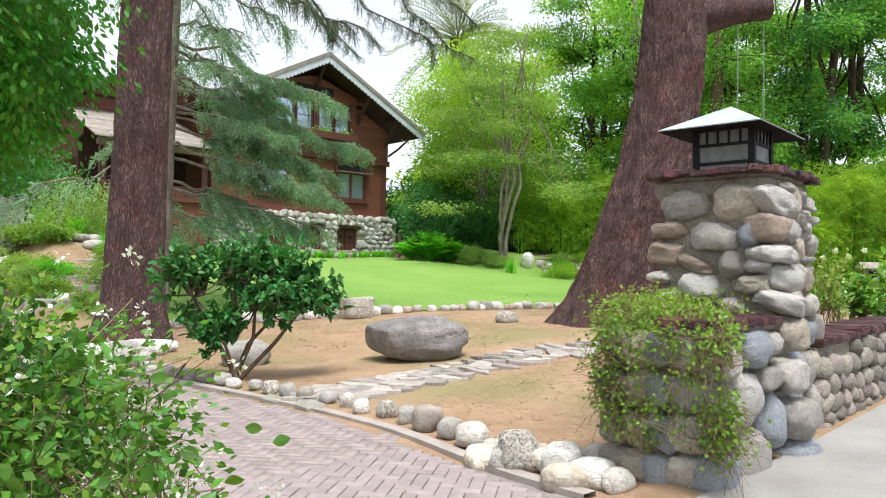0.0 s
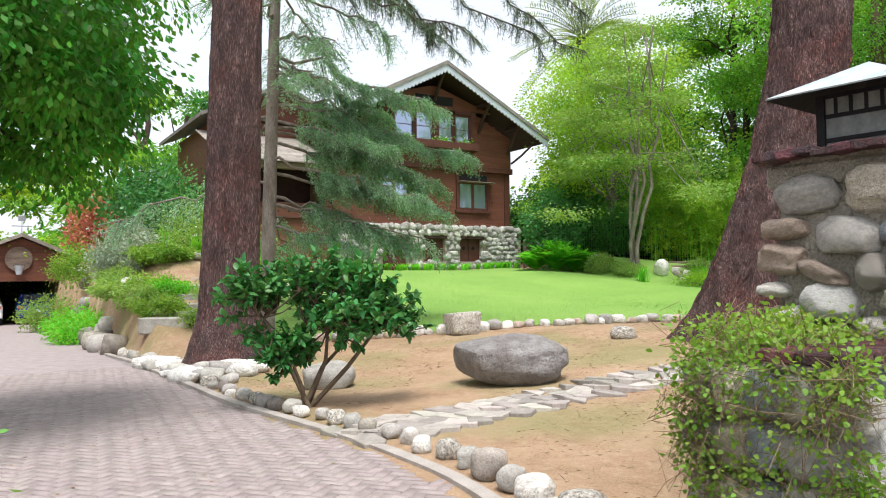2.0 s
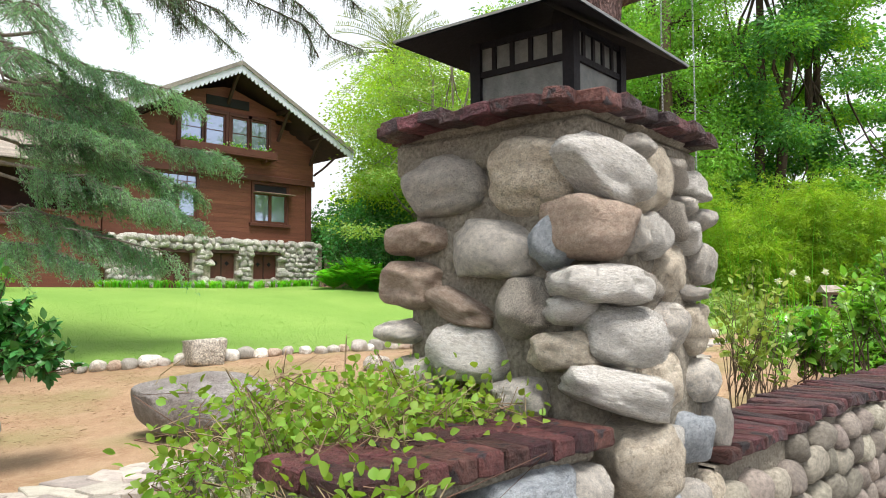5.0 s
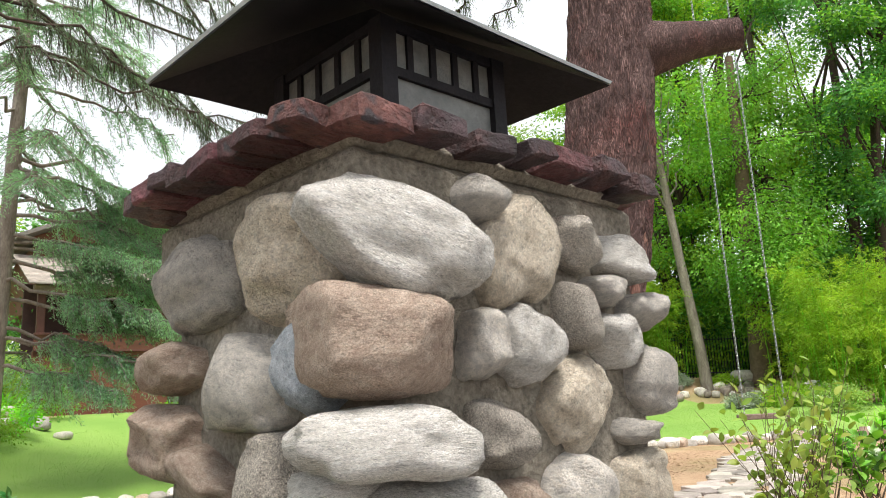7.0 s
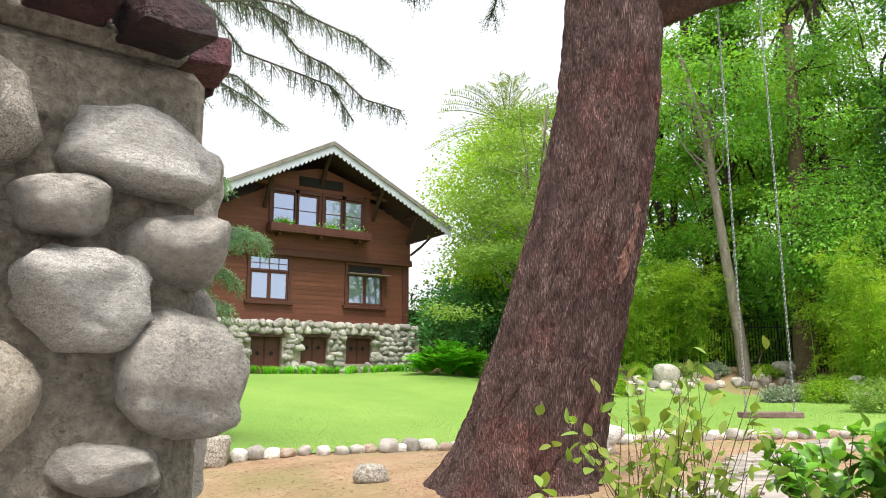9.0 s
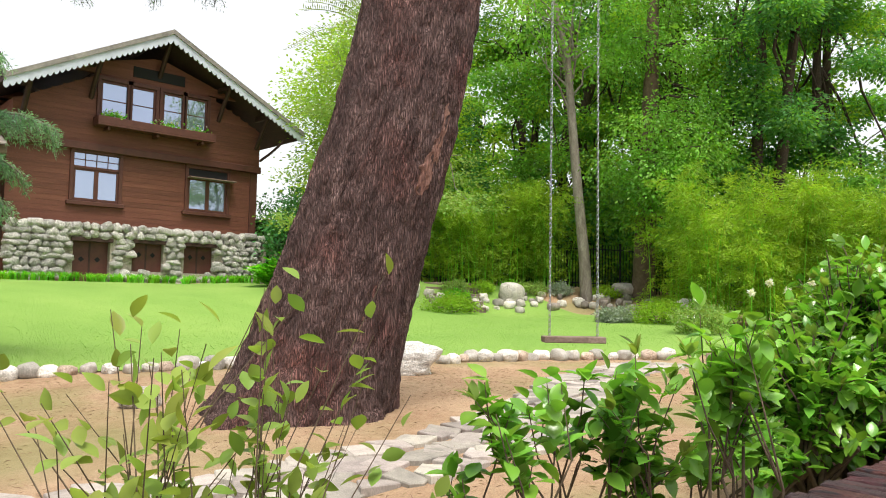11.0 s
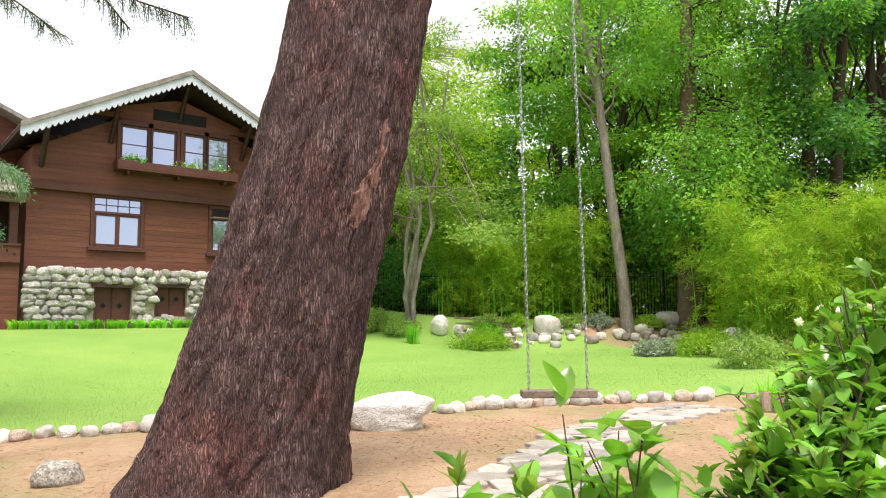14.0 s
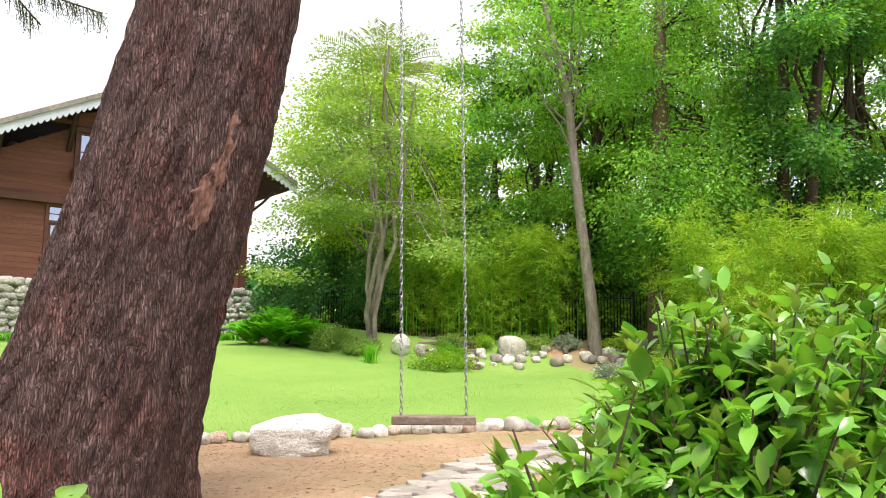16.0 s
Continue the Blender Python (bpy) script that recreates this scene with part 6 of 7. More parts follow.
def bamboo(label, places, height, seed):
    rng = np.random.default_rng(seed)
    for x, y, n, r in places:
        ob = thing("bamboo_clump", label, "bamboo", None, "bamboo clumps")
        z = gz(x, y)
        cs, ws = [], []
        for k in range(n):
            a = np.array([x + rng.normal(0, r * 0.45), y + rng.normal(0, r * 0.45), z - 0.05])
            h = height * rng.uniform(0.55, 1.05)
            az = rng.uniform(0, 2 * math.pi)
            lean = np.array([math.cos(az), math.sin(az)]) * h * rng.uniform(0.08, 0.36)
            t = np.linspace(0, 1, 9)[:, None]
            p = a + np.concatenate([lean[None] * t**2.4, t * h - rng.uniform(0.1, 0.3) * h * t**4], 1)
            part("culm", tube(p, np.linspace(0.018, 0.004, 9), 5), M["fern"], ob)
            m = int(9.5 * h)
            s = rng.uniform(0.06, 1, m) ** 0.8
            c = np.stack([np.interp(s, t[:, 0], p[:, j]) for j in range(3)], 1)
            spray = rng.normal(size=(m, 3)) * (0.3, 0.3, 0.12)
            per = 20
            u = rng.uniform(0.2, 1.25, (m * per, 1))
            cs.append(np.repeat(c, per, 0) + np.repeat(spray, per, 0) * u + rng.normal(0, 0.05, (m * per, 3)) - (0, 0, 0.12) * u**2)
            ws.append(np.repeat(unit(spray), per, 0) + rng.normal(0, 0.45, (m * per, 3)) + (0, 0, -0.3))
        part("leaves", leaf_cards(np.concatenate(cs), np.concatenate(ws), 0.16, 0.026, rng, 0.1, 0.5), M["bamboo"], ob)


bamboo("bright yellow-green bamboo clump arching over the garden edge", [(28.2, 13.0, 16, 1.2), (28.9, 14.6, 12, 1.0), (30.4, 15.8, 12, 1.0), (28.9, 11.6, 16, 1.2), (29.9, 10.2, 16, 1.2), (31.0, 8.8, 16, 1.2), (30.8, 13.4, 16, 1.3), (31.8, 11.2, 16, 1.3), (32.4, 7.0, 16, 1.3)], 5.6, 160)
bamboo("yellow-green bamboo clump in front of the fence", [(27.6, 23.1, 15, 1.0), (28.9, 21.9, 16, 1.1), (27.0, 24.6, 12, 0.9), (29.6, 20.9, 10, 0.8), (28.1, 22.6, 10, 0.9)], 5.0, 161)

# palm behind the house
palm = thing("palm_tree", "tall date palm with a dense crown of arching fronds", "palm")
px, py, pz = 32.5, 35.8, 16.1
part("trunk", tube([(px, py, 0.6), (px, py, 8), (px, py, pz)], [0.5, 0.42, 0.5], 14), M["bark_dark"], palm, smooth=True)
rng = np.random.default_rng(170)
for k in range(46):
    az, el = rng.uniform(0, 2 * math.pi), rng.uniform(-0.5, 1.35)
    L = rng.uniform(3.8, 5.2)
    t = np.linspace(0, 1, 9)
    d = np.array([math.cos(az) * math.cos(el), math.sin(az) * math.cos(el), math.sin(el)])
    p = np.array([px, py, pz]) + d * L * t[:, None] + np.array([0, 0, -1.0]) * (L * 0.42 * t**2)[:, None]
    side = unit(np.cross(d, (0, 0, 1.0)))
    s = np.repeat(np.linspace(0.12, 1, 30), 2)
    c = np.stack([np.interp(s, t, p[:, j]) for j in range(3)], 1)
    w = side * np.tile([1, -1], 30)[:, None] + d * 0.6 + np.array([0, 0, 0.15])
    fr = part("frond", leaf_cards(c, w, 0.55, 0.06, rng, 0.1, 0.8), M["palm"], palm)
    part("midrib", tube(p, np.linspace(0.04, 0.01, 9), 4), M["palm"], fr)

# ---- garden plants ----
def tuft(name, label, category, x, y, n, h, w, material, seed, lean=0.6, z=None):
    """A clump of strap leaves that arch outwards from one root."""
    rng = np.random.default_rng(seed)
    ob = thing(name, label, category)
    z = gz(x, y) if z is None else z
    vs, qs = [], []
    for k in range(n):
        az = rng.uniform(0, 2 * math.pi)
        L = h * rng.uniform(0.6, 1.1)
        out = lean * L * rng.uniform(0.2, 1.0)
        o = np.array([x + rng.normal(0, 0.12 * h), y + rng.normal(0, 0.12 * h), z])
        d, s = np.array([math.cos(az), math.sin(az), 0]), np.array([-math.sin(az), math.cos(az), 0])
        b = len(vs)
        for t in (0, 0.35, 0.7, 1.0):
            c = o + d * out * t**1.8 + np.array([0, 0, L * (t - 0.35 * lean * t**3)])
            ww = w * (1 - t) ** 0.5 + 0.002
            vs += [c - s * ww / 2, c + s * ww / 2]
        qs += [(b + 2 * j, b + 2 * j + 1, b + 2 * j + 3, b + 2 * j + 2) for j in range(3)]
    part("leaves", (np.array(vs), np.array(qs)), M[material], ob)
    return ob


def fern(x, y, n, L, seed, label="large bright green fern with arching fronds"):
    rng = np.random.default_rng(seed)
    ob = thing("fern", label, "fern")
    o = np.array([x, y, gz(x, y)])
    cs, ws, rib = [], [], []
    for k in range(n):
        az, el = rng.uniform(0, 2 * math.pi), rng.uniform(0.75, 1.45)
        ln = L * rng.uniform(0.7, 1.1)
        t = np.linspace(0, 1, 8)
        d = np.array([math.cos(az) * math.cos(el), math.sin(az) * math.cos(el), math.sin(el)])
        p = o + d * ln * t[:, None] + np.array([0, 0, -1.0]) * (0.38 * ln * t**2)[:, None]
        rib.append(tube(p, np.linspace(0.008, 0.003, 8), 4))
        s = np.repeat(np.linspace(0.12, 1, 26), 2)
        cs.append(np.stack([np.interp(s, t, p[:, j]) for j in range(3)], 1))
        sd = unit(np.cross(d, (0, 0, 1.0)))
        ws.append(sd * np.tile([1, -1], 26)[:, None] + d * 0.4)
    part("frond", leaf_cards(np.concatenate(cs), np.concatenate(ws), 0.26, 0.075, rng, 0.1, 0.8), M["fern"], ob)
    part("rib", joined(rib), M["fern"], ob)


for k, (x, y, n, L) in enumerate([(21.9, 26.2, 50, 2.0), (22.7, 25.9, 36, 1.7), (21.2, 26.7, 26, 1.4)]):
    fern(x, y, n, L, 180 + k)
rng = np.random.default_rng(185)
for k in range(34):
    x = 13.2 + k * 0.27
    tuft("strap_leaf_plant", "low green strap-leaved plants along the stone base", "plant", x, FY - 0.85 + rng.normal(0, 0.15), 40, 0.44, 0.045, "fern", 190 + k, 0.9)
for k, (x, y, h, n) in enumerate([(21.4, 9.3, 1.0, 90), (22.1, 8.9, 1.05, 90), (22.9, 9.4, 1.0, 80), (21.8, 8.3, 0.9, 60), (23.2, 22.6, 0.8, 60), (20.9, 9.6, 0.75, 40)]):
    tuft("lily_clump", "bright green clump of arching strap leaves", "plant", x, y, n, h, 0.04, "fern", 230 + k, 0.75)


def mound(name, label, x, y, r, h, material, seed, leaf=(0.07, 0.045), n=60, per=70, z=None, category="shrub"):
    rng = np.random.default_rng(seed)
    ob = thing(name, label, category)
    z = gz(x, y) if z is None else z
    cl = clumps_of(rng, n, (x, y, z + h * 0.42), (r, r, h * 0.55), 0.55)
    cl = cl[cl[:, 2] > z]
    part("leaves", foliage(rng, cl, (r * 0.16, r * 0.16, h * 0.13), per, *leaf, 0.1), M[material], ob)
    part("stem", joined([limb((x, y, z - 0.03), c, 0.012, 0.004, rng, 0, 4, 4)[1] for c in cl[::5]]), M["twig"], ob)


mound("low_shrub", "low clipped olive-green shrub by the lawn", 25.6, 12.6, 0.75, 0.7, "dogwood", 240)
mound("low_shrub", "low yellow-green shrub at the lawn's edge", 27.4, 15.0, 0.85, 0.65, "tree_lime", 241)
mound("low_shrub", "low green ground cover between the rocks", 24.9, 21.3, 0.9, 0.6, "tree_lime", 242)
mound("silver_plant", "small silvery plant beside the lawn", 26.6, 15.9, 0.5, 0.45, "silver", 243, category="plant")
mound("low_shrub", "low green ground cover between the rocks", 23.6, 23.8, 0.6, 0.4, "dogwood", 244)
mound("low_shrub", "pale leafy shrub by the bench", 23.2, 24.9, 0.6, 0.7, "dogwood", 245)
# bed beside the drive, on the bank by the steps
for k, (x, y, r, h, mt, nm, lb) in enumerate([
    (4.8, 24.6, 0.9, 1.25, "silver", "silver_bush", "silvery grey rounded bush on the bank"), (3.9, 25.5, 0.9, 0.8, "fern", "green_mound", "soft green grassy mound beside the driveway"), (4.0, 27.6, 1.0, 0.9, "fern", "green_mound", "soft green grassy mound beside the driveway"),
    (4.4, 30.0, 1.1, 1.2, "vine", "green_mound", "soft green grassy mound beside the driveway"), (4.5, 22.2, 0.8, 0.4, "dogwood", "ground_cover", "flat yellowish ground cover among stones"), (5.6, 23.4, 0.8, 0.4, "vine", "ground_cover", "flat yellowish ground cover among stones"),
    (7.0, 25.4, 1.2, 1.6, "dogwood", "round_bush", "rounded olive-green bush above the steps"), (6.2, 28.0, 1.6, 2.6, "camellia", "dark_bush", "tall dark green bush behind the bank"), (8.6, 27.0, 1.2, 1.5, "tree_mid", "round_bush", "rounded olive-green bush above the steps"),
    (5.4, 34.5, 1.2, 2.2, "redleaf", "red_leaf_shrub", "reddish leafy shrub near the garage"), (2.6, 47.5, 3.0, 3.4, "tree_dark", "dark_bush", "tall dark green bush behind the garage"), (8.0, 34.0, 2.0, 4.0, "tree_dark", "dark_bush", "tall dark green bush behind the bank"), (5.2, 26.6, 0.7, 1.0, "silver", "silver_bush", "silvery grey rounded bush on the bank"),
    (3.6, 34.0, 1.0, 1.3, "dogwood", "green_mound", "soft green grassy mound beside the driveway"),
]):
    mound(nm, lb, x, y, r, h, mt, 250 + k, (0.1, 0.05) if h < 2 else (0.16, 0.09), 60, 80)
for k, (x, y) in enumerate([(6.2, 25.6), (6.8, 24.4), (5.4, 28.4), (7.6, 24.2)]):
    tuft("lily_clump", "bright green clump of arching strap leaves", "plant", x, y, 70, 0.8, 0.04, "fern", 270 + k, 0.75)
for k, (x, y, r, h, mt) in enumerate([(4.75, 19.6, 0.5, 0.4, "vine"), (4.6, 20.7, 0.6, 0.5, "dogwood"), (5.2, 20.9, 0.5, 0.4, "fern"), (4.9, 21.6, 0.6, 0.5, "vine"), (6.3, 20.2, 0.7, 0.5, "dogwood"), (6.9, 21.2, 0.7, 0.6, "vine"), (5.5, 18.4, 0.5, 0.35, "dogwood"), (7.4, 22.3, 0.7, 0.6, "fern"), (4.5, 23.4, 0.6, 0.5, "dogwood")]):
    mound("ground_cover", "low leafy ground cover beside the garden steps", x, y, r, h, mt, 290 + k, (0.07, 0.04), 40, 70)
for k, (x, y, r, mt) in enumerate([(26.3, 22.5, 0.5, "dogwood"), (27.1, 22.0, 0.45, "tree_lime"), (28.7, 20.9, 0.5, "dogwood"), (29.5, 20.3, 0.4, "silver"), (30.6, 19.1, 0.5, "tree_lime"), (25.9, 22.0, 0.4, "fern"), (28.1, 21.4, 0.35, "fern"), (31.6, 17.4, 0.5, "dogwood")]):
    mound("ground_cover", "low green ground cover between the pale rocks", x, y, r, 0.4, mt, 310 + k, (0.07, 0.04), 34, 60)
# tall white flower heads by the bamboo
for k, (x, y, z) in enumerate([(22.9, 9.7, 2.15), (23.3, 9.5, 2.0), (24.0, 9.3, 2.2), (22.5, 9.9, 1.95)]):
    ob = thing("globe_flower", "white globe flower on a tall thin stem", "flower", None, "globe flowers")
    part("stem", tube([(x, y, gz(x, y)), (x + 0.03, y, (gz(x, y) + z) / 2), (x + 0.02, y, z)], [0.012, 0.01, 0.008], 5), M["fern"], ob)
    r4 = np.random.default_rng(k)
    part("flower_head", leaf_cards(np.repeat([[x + 0.02, y, z]], 60, 0), unit(r4.normal(size=(60, 3))), 0.1, 0.035, r4), M["petal"], ob)

# ---- rocks ----
def rock(name, label, x, y, half, seed, tone="stone_pale", rz=0.0, sink=0.2, level=4, group="", boxy=0.75, rough=0.22, tilt=0.0, category="rock", flats=5):
    v, f = stone_shape(seed, level, boxy, rough, flats)
    ob = part(name, mesh_of(name, v * np.asarray(half), f, True, (M[tone],)), None)
    ob.matrix_basis = pose(x, y, gz(x, y) + half[2] * (0.92 - 2 * sink), tilt, 0, rz)
    return tagged(ob, label, category, group)


rock("boulder", "large smooth brown-grey boulder resting on bare soil", 7.2, 9.72, (0.82, 0.52, 0.35), 501, "boulder_stone", -40, 0.06, 5, boxy=0.85, rough=0.17, flats=3)
rock("block_rock", "squarish pale weathered rock at the lawn's edge", 9.8, 14.87, (0.36, 0.32, 0.27), 502, "stone_speck", -20, 0.1, 4, boxy=0.4)
rock("white_boulder", "low broad white boulder at the lawn's edge", 15.05, 12.0, (0.64, 0.44, 0.32), 503, "stone_white", -35, 0.2, 5, boxy=0.8, rough=0.26, flats=6)
rock("flat_rock", "low rough brown rock on bare soil", 10.8, 11.3, (0.25, 0.2, 0.14), 504, "stone_speck", -30, 0.2, 3)
rock("flat_rock", "pale rock half sunk beside the shrub", 5.35, 11.5, (0.42, 0.3, 0.24), 505, "stone_pale", -30, 0.2, 3)
rock("garden_rock", "large pale rock in the rock bed", 27.6, 20.95, (0.5, 0.42, 0.44), 506, "stone_grey", 0, 0.12, 3)
rock("garden_rock", "pale upright rock beside the timber steps", 24.55, 22.85, (0.3, 0.26, 0.36), 507, "stone_white", 0, 0.05, 3)
rock("garden_rock", "rounded grey rock by the low shrubs", 28.8, 14.75, (0.55, 0.45, 0.4), 508, "stone_grey", 0, 0.1, 3)
rock("garden_rock", "tilted pale rock by the dark tree trunk", 31.3, 18.7, (0.55, 0.34, 0.27), 509, "stone_pale", -30, 0.0, 3, tilt=14)
rock("garden_rock", "small pale rock under the low shrub", 26.5, 13.5, (0.35, 0.3, 0.28), 510, "stone_white", 0, 0.1, 3)
rng = np.random.default_rng(520)
for k in range(60):
    t = rng.random()
    x, y = 25.2 + 6.2 * t + rng.normal(0, 0.35), 22.6 - 4.6 * t + rng.normal(0, 0.35)
    s = rng.uniform(0.1, 0.25)
    rock("garden_rock", "pale rounded rock in the rock bed", x, y, (s, s * 0.8, s * 0.75), 521 + k, ("stone_pale", "stone_mix", "stone_grey")[k % 3], rng.uniform(0, 180), 0.18, 3, "rock bed stones", boxy=0.6)
for k in range(62):  # lawn edging
    x = 6.4 + k * 0.245 + rng.normal(0, 0.03)
    y = float(edge_y(x)) + rng.normal(0, 0.06)
    s = rng.uniform(0.11, 0.19)
    rock("edging_stone", "pale rounded stone edging the lawn", x, y, (s * 1.15, s * 0.9, s * 0.8), 560 + k, ("stone_pale", "stone_white", "stone_pale", "stone_grey", "stone_pink")[k % 5], rng.uniform(0, 180), 0.2, 3, "lawn edging stones", category="stone")
for k in range(46):  # along the drive
    y = 4.75 + k * 0.335
    x = float(kx(y)) + 0.28 + rng.normal(0, 0.03)
    s = rng.uniform(0.085, 0.135) + (0.07 if k == 1 else 0.02 if k < 6 else 0)
    rock("edging_stone", "rounded grey-white stone along the kerb", x, y, (s, s * rng.uniform(0.8, 1.1), s * rng.uniform(0.75, 1.0)), 630 + k, ("stone_pale", "stone_speck", "stone_grey", "stone_grey", "stone_pale", "stone_mix")[k % 6], rng.uniform(0, 180), 0.14, 3, "driveway edging stones", category="stone")
for k in range(9):
    x, y = 4.25 + rng.normal(0, 0.12), 4.3 + 0.13 * k + rng.normal(0, 0.05)
    s = rng.uniform(0.1, 0.2)
    rock("edging_stone", "rounded stone at the foot of the planter wall", x, y, (s, s, s * 0.7), 680 + k, ("stone_grey", "stone_white", "stone_tan")[k % 3], rng.uniform(0, 180), 0.2, 3, "driveway edging stones", category="stone")
for k in range(40):  # pile at the foot of the conifer
    t = rng.random()
    x, y = 3.95 + 1.5 * rng.random() * t + rng.normal(0, 0.12), 13.3 + 3.2 * (1 - t) + rng.normal(0, 0.3)
    s = rng.uniform(0.11, 0.24)
    rock("loose_rock", "pale rough rock heaped at the tree's foot", x, y, (s * 1.2, s * 0.9, s * 0.55), 700 + k, ("stone_white", "stone_pale")[k % 2], rng.uniform(0, 180), 0.05, 2, "rocks at the conifer", boxy=0.5)
for k in range(40):  # bank and steps
    x, y = 3.75 + abs(rng.normal(0, 0.3)) + 0.12 * (k % 3), 20.6 + 0.33 * k
    s = rng.uniform(0.2, 0.38)
    rock("bank_rock", "rough grey retaining rock along the bank", x, y, (s, s * 0.8, s * 0.8), 760 + k, ("stone_mix", "stone_pale")[k % 2], rng.uniform(0, 180), 0.1, 2, "bank rocks", boxy=0.6)
for k in range(20):
    x, y = 7.0 + rng.normal(0, 0.8), 23.6 + rng.normal(0, 0.8)
    s = rng.uniform(0.15, 0.3)
    rock("bank_rock", "rough grey retaining rock along the bank", x, y, (s * 1.3, s, s * 0.6), 820 + k, "stone_pale", rng.uniform(0, 180), 0.1, 2, "bank rocks", boxy=0.6)
steps = thing("garden_steps", "worn stone garden steps climbing the bank", "steps")
for k in range(8):
    x, y = 4.75 + 0.34 * k, 18.9 + 0.52 * k
    z = gz(x, y)
    part("step", boxes((-0.55, 0.55, -0.22, 0.22, -0.3, 0.05), bevel=0.025, m=Matrix.Translation((x, y, z + 0.03)) @ Matrix.Rotation(radians(-32), 4, "Z")), M["stone_pale"], steps)
timber = thing("timber_steps", "weathered timber steps in the rock bed", "steps")
for k in range(5):
    x, y = 25.4 + 0.5 * k * 0.6, 21.4 + 0.42 * k
    part("step", boxes((-0.95, 0.95, -0.11, 0.11, -0.25, 0.07), bevel=0.015, m=Matrix.Translation((x, y, gz(x, y) + 0.05)) @ Matrix.Rotation(radians(-40), 4, "Z")), M["old_wood"], timber)

# log edging by the path
for k in range(11):
    a = k / 10
    x, y = 20.35 + 1.05 * a, 9.65 - 0.75 * a - 0.3 * math.sin(math.pi * a)
    h = 0.28 + 0.05 * math.sin(k * 2.1)
    ob = thing("log_post", "short upright log edging the flower bed", "log", pose(x, y, gz(x, y)), "log edging")
    part("log", tube([(0, 0, -0.1), (0, 0, h - 0.015), (0, 0, h)], [0.085, 0.085, 0.075], 12), M["log"], ob, smooth=False)
    part("cut_end", tube([(0, 0, h - 0.001), (0, 0, h + 0.002)], [0.075, 0.001], 12), M["scar"], ob)

# ---- swing ----
swing = thing("swing", "weathered plank swing hung on two long chains", "swing")
sa, sb = Vector((14.065, 8.325, 1.31)), Vector((14.565, 7.925, 1.31))
mid, along = (sa + sb) / 2, (sb - sa).normalized()
turn = Matrix.Translation(mid) @ Matrix.Rotation(math.atan2(along.y, along.x), 4, "Z")
part("seat", boxes((-0.345, 0.345, -0.1, 0.1, -0.035, 0.035), bevel=0.008, m=turn), M["old_wood"], swing)
vv, qq = tube([(0.012 * math.cos(t), 0, 0.024 * math.sin(t) + 0.011 * np.sign(math.sin(t))) for t in np.linspace(0, 2 * math.pi, 13)], [0.0045] * 13, 5)
link = mesh_of("link", vv, qq, True, (M["chain"],))
for s in (-1, 1):
    foot = mid + along * 0.27 * s
    head = Vector((14.05, 7.97, 9.05)) + along * 0.25 * s
    ch = part("chain", tube([tuple(foot), tuple(foot + Vector((0, 0, -0.04)))], [0.01, 0.012], 6), M["chain"], swing, "galvanised chain")
    n = 145
    d = (head - foot) / n
    rot = d.to_track_quat("Z", "X").to_matrix().to_4x4()
    for k in range(n):
        ob = new("link", link)
        ob.parent = ch
        ob.matrix_basis = Matrix.Translation(foot + d * (k + 0.5)) @ rot @ Matrix.Rotation(radians(45 + 90 * (k % 2)), 4, "Z")

# ---- fence, bench, bird box ----
fence = thing("iron_fence", "dark iron bar fence behind the shrubs", "fence")
fa, fb = Vector((25.0, 29.0)), Vector((37.5, 11.0))
n = 200
for k in range(n):
    p = fa + (fb - fa) * k / (n - 1)
    post = k % 18 == 0
    z = gz(p.x, p.y)
    r = 0.03 if post else 0.01
    part("post" if post else "bar", boxes((p.x - r, p.x + r, p.y - r, p.y + r, z, z + (1.75 if post else 1.65))), M["iron"], fence)
for h in (0.2, 1.5):
    for k in range(11):
        p, q = fa + (fb - fa) * k / 11, fa + (fb - fa) * (k + 1) / 11
        part("rail", tube([(p.x, p.y, gz(p.x, p.y) + h), (q.x, q.y, gz(q.x, q.y) + h)], [0.02, 0.02], 4), M["iron"], fence)
bench = thing("stone_bench", "small grey stone bench beside the ferns", "bench", pose(23.4, 26.3, gz(23.4, 26.3), 0, 0, -30))
part("seat", boxes((-0.7, 0.7, -0.22, 0.22, 0.42, 0.52), bevel=0.02), M["stone_grey"], bench)
for s in (-1, 1):
    part("leg", boxes((s * 0.45 - 0.1, s * 0.45 + 0.1, -0.16, 0.16, -0.05, 0.42), bevel=0.02), M["stone_grey"], bench)
railing = thing("wooden_railing", "low brown wooden railing beside the house corner", "railing")
for k in range(4):
    part("rail", boxes((22.9, 25.2, FY - 0.5, FY - 0.44, 2.2 + 0.32 * k, 2.28 + 0.32 * k)), M["old_wood"], railing)
for x in (22.95, 24.0, 25.1):
    part("post", boxes((x - 0.06, x + 0.06, FY - 0.54, FY - 0.42, 1.2, 3.4)), M["old_wood"], railing)
hut = thing("dark_shed", "dark shed in the shade beside the house", "shed")
part("wall", boxes((23.2, 26.2, FY + 1.4, FY + 4.5, 1.2, 4.6)), M["eave"], hut)
part("roof", boxes((23.0, 26.4, FY + 1.2, FY + 4.7, 4.6, 4.75)), M["roofing"], hut)
nest = thing("bird_house", "small brown wooden bird house on a post", "bird house", pose(27.2, 10.2, gz(27.2, 10.2), 0, 0, -45))
part("post", boxes((-0.05, 0.05, -0.05, 0.05, -0.1, 0.5)), M["old_wood"], nest)
part("box", boxes((-0.22, 0.22, -0.18, 0.18, 0.5, 0.95), bevel=0.01), M["old_wood"], nest)
part("opening", boxes((-0.14, 0.14, -0.186, -0.18, 0.58, 0.85)), M["dark"], nest)
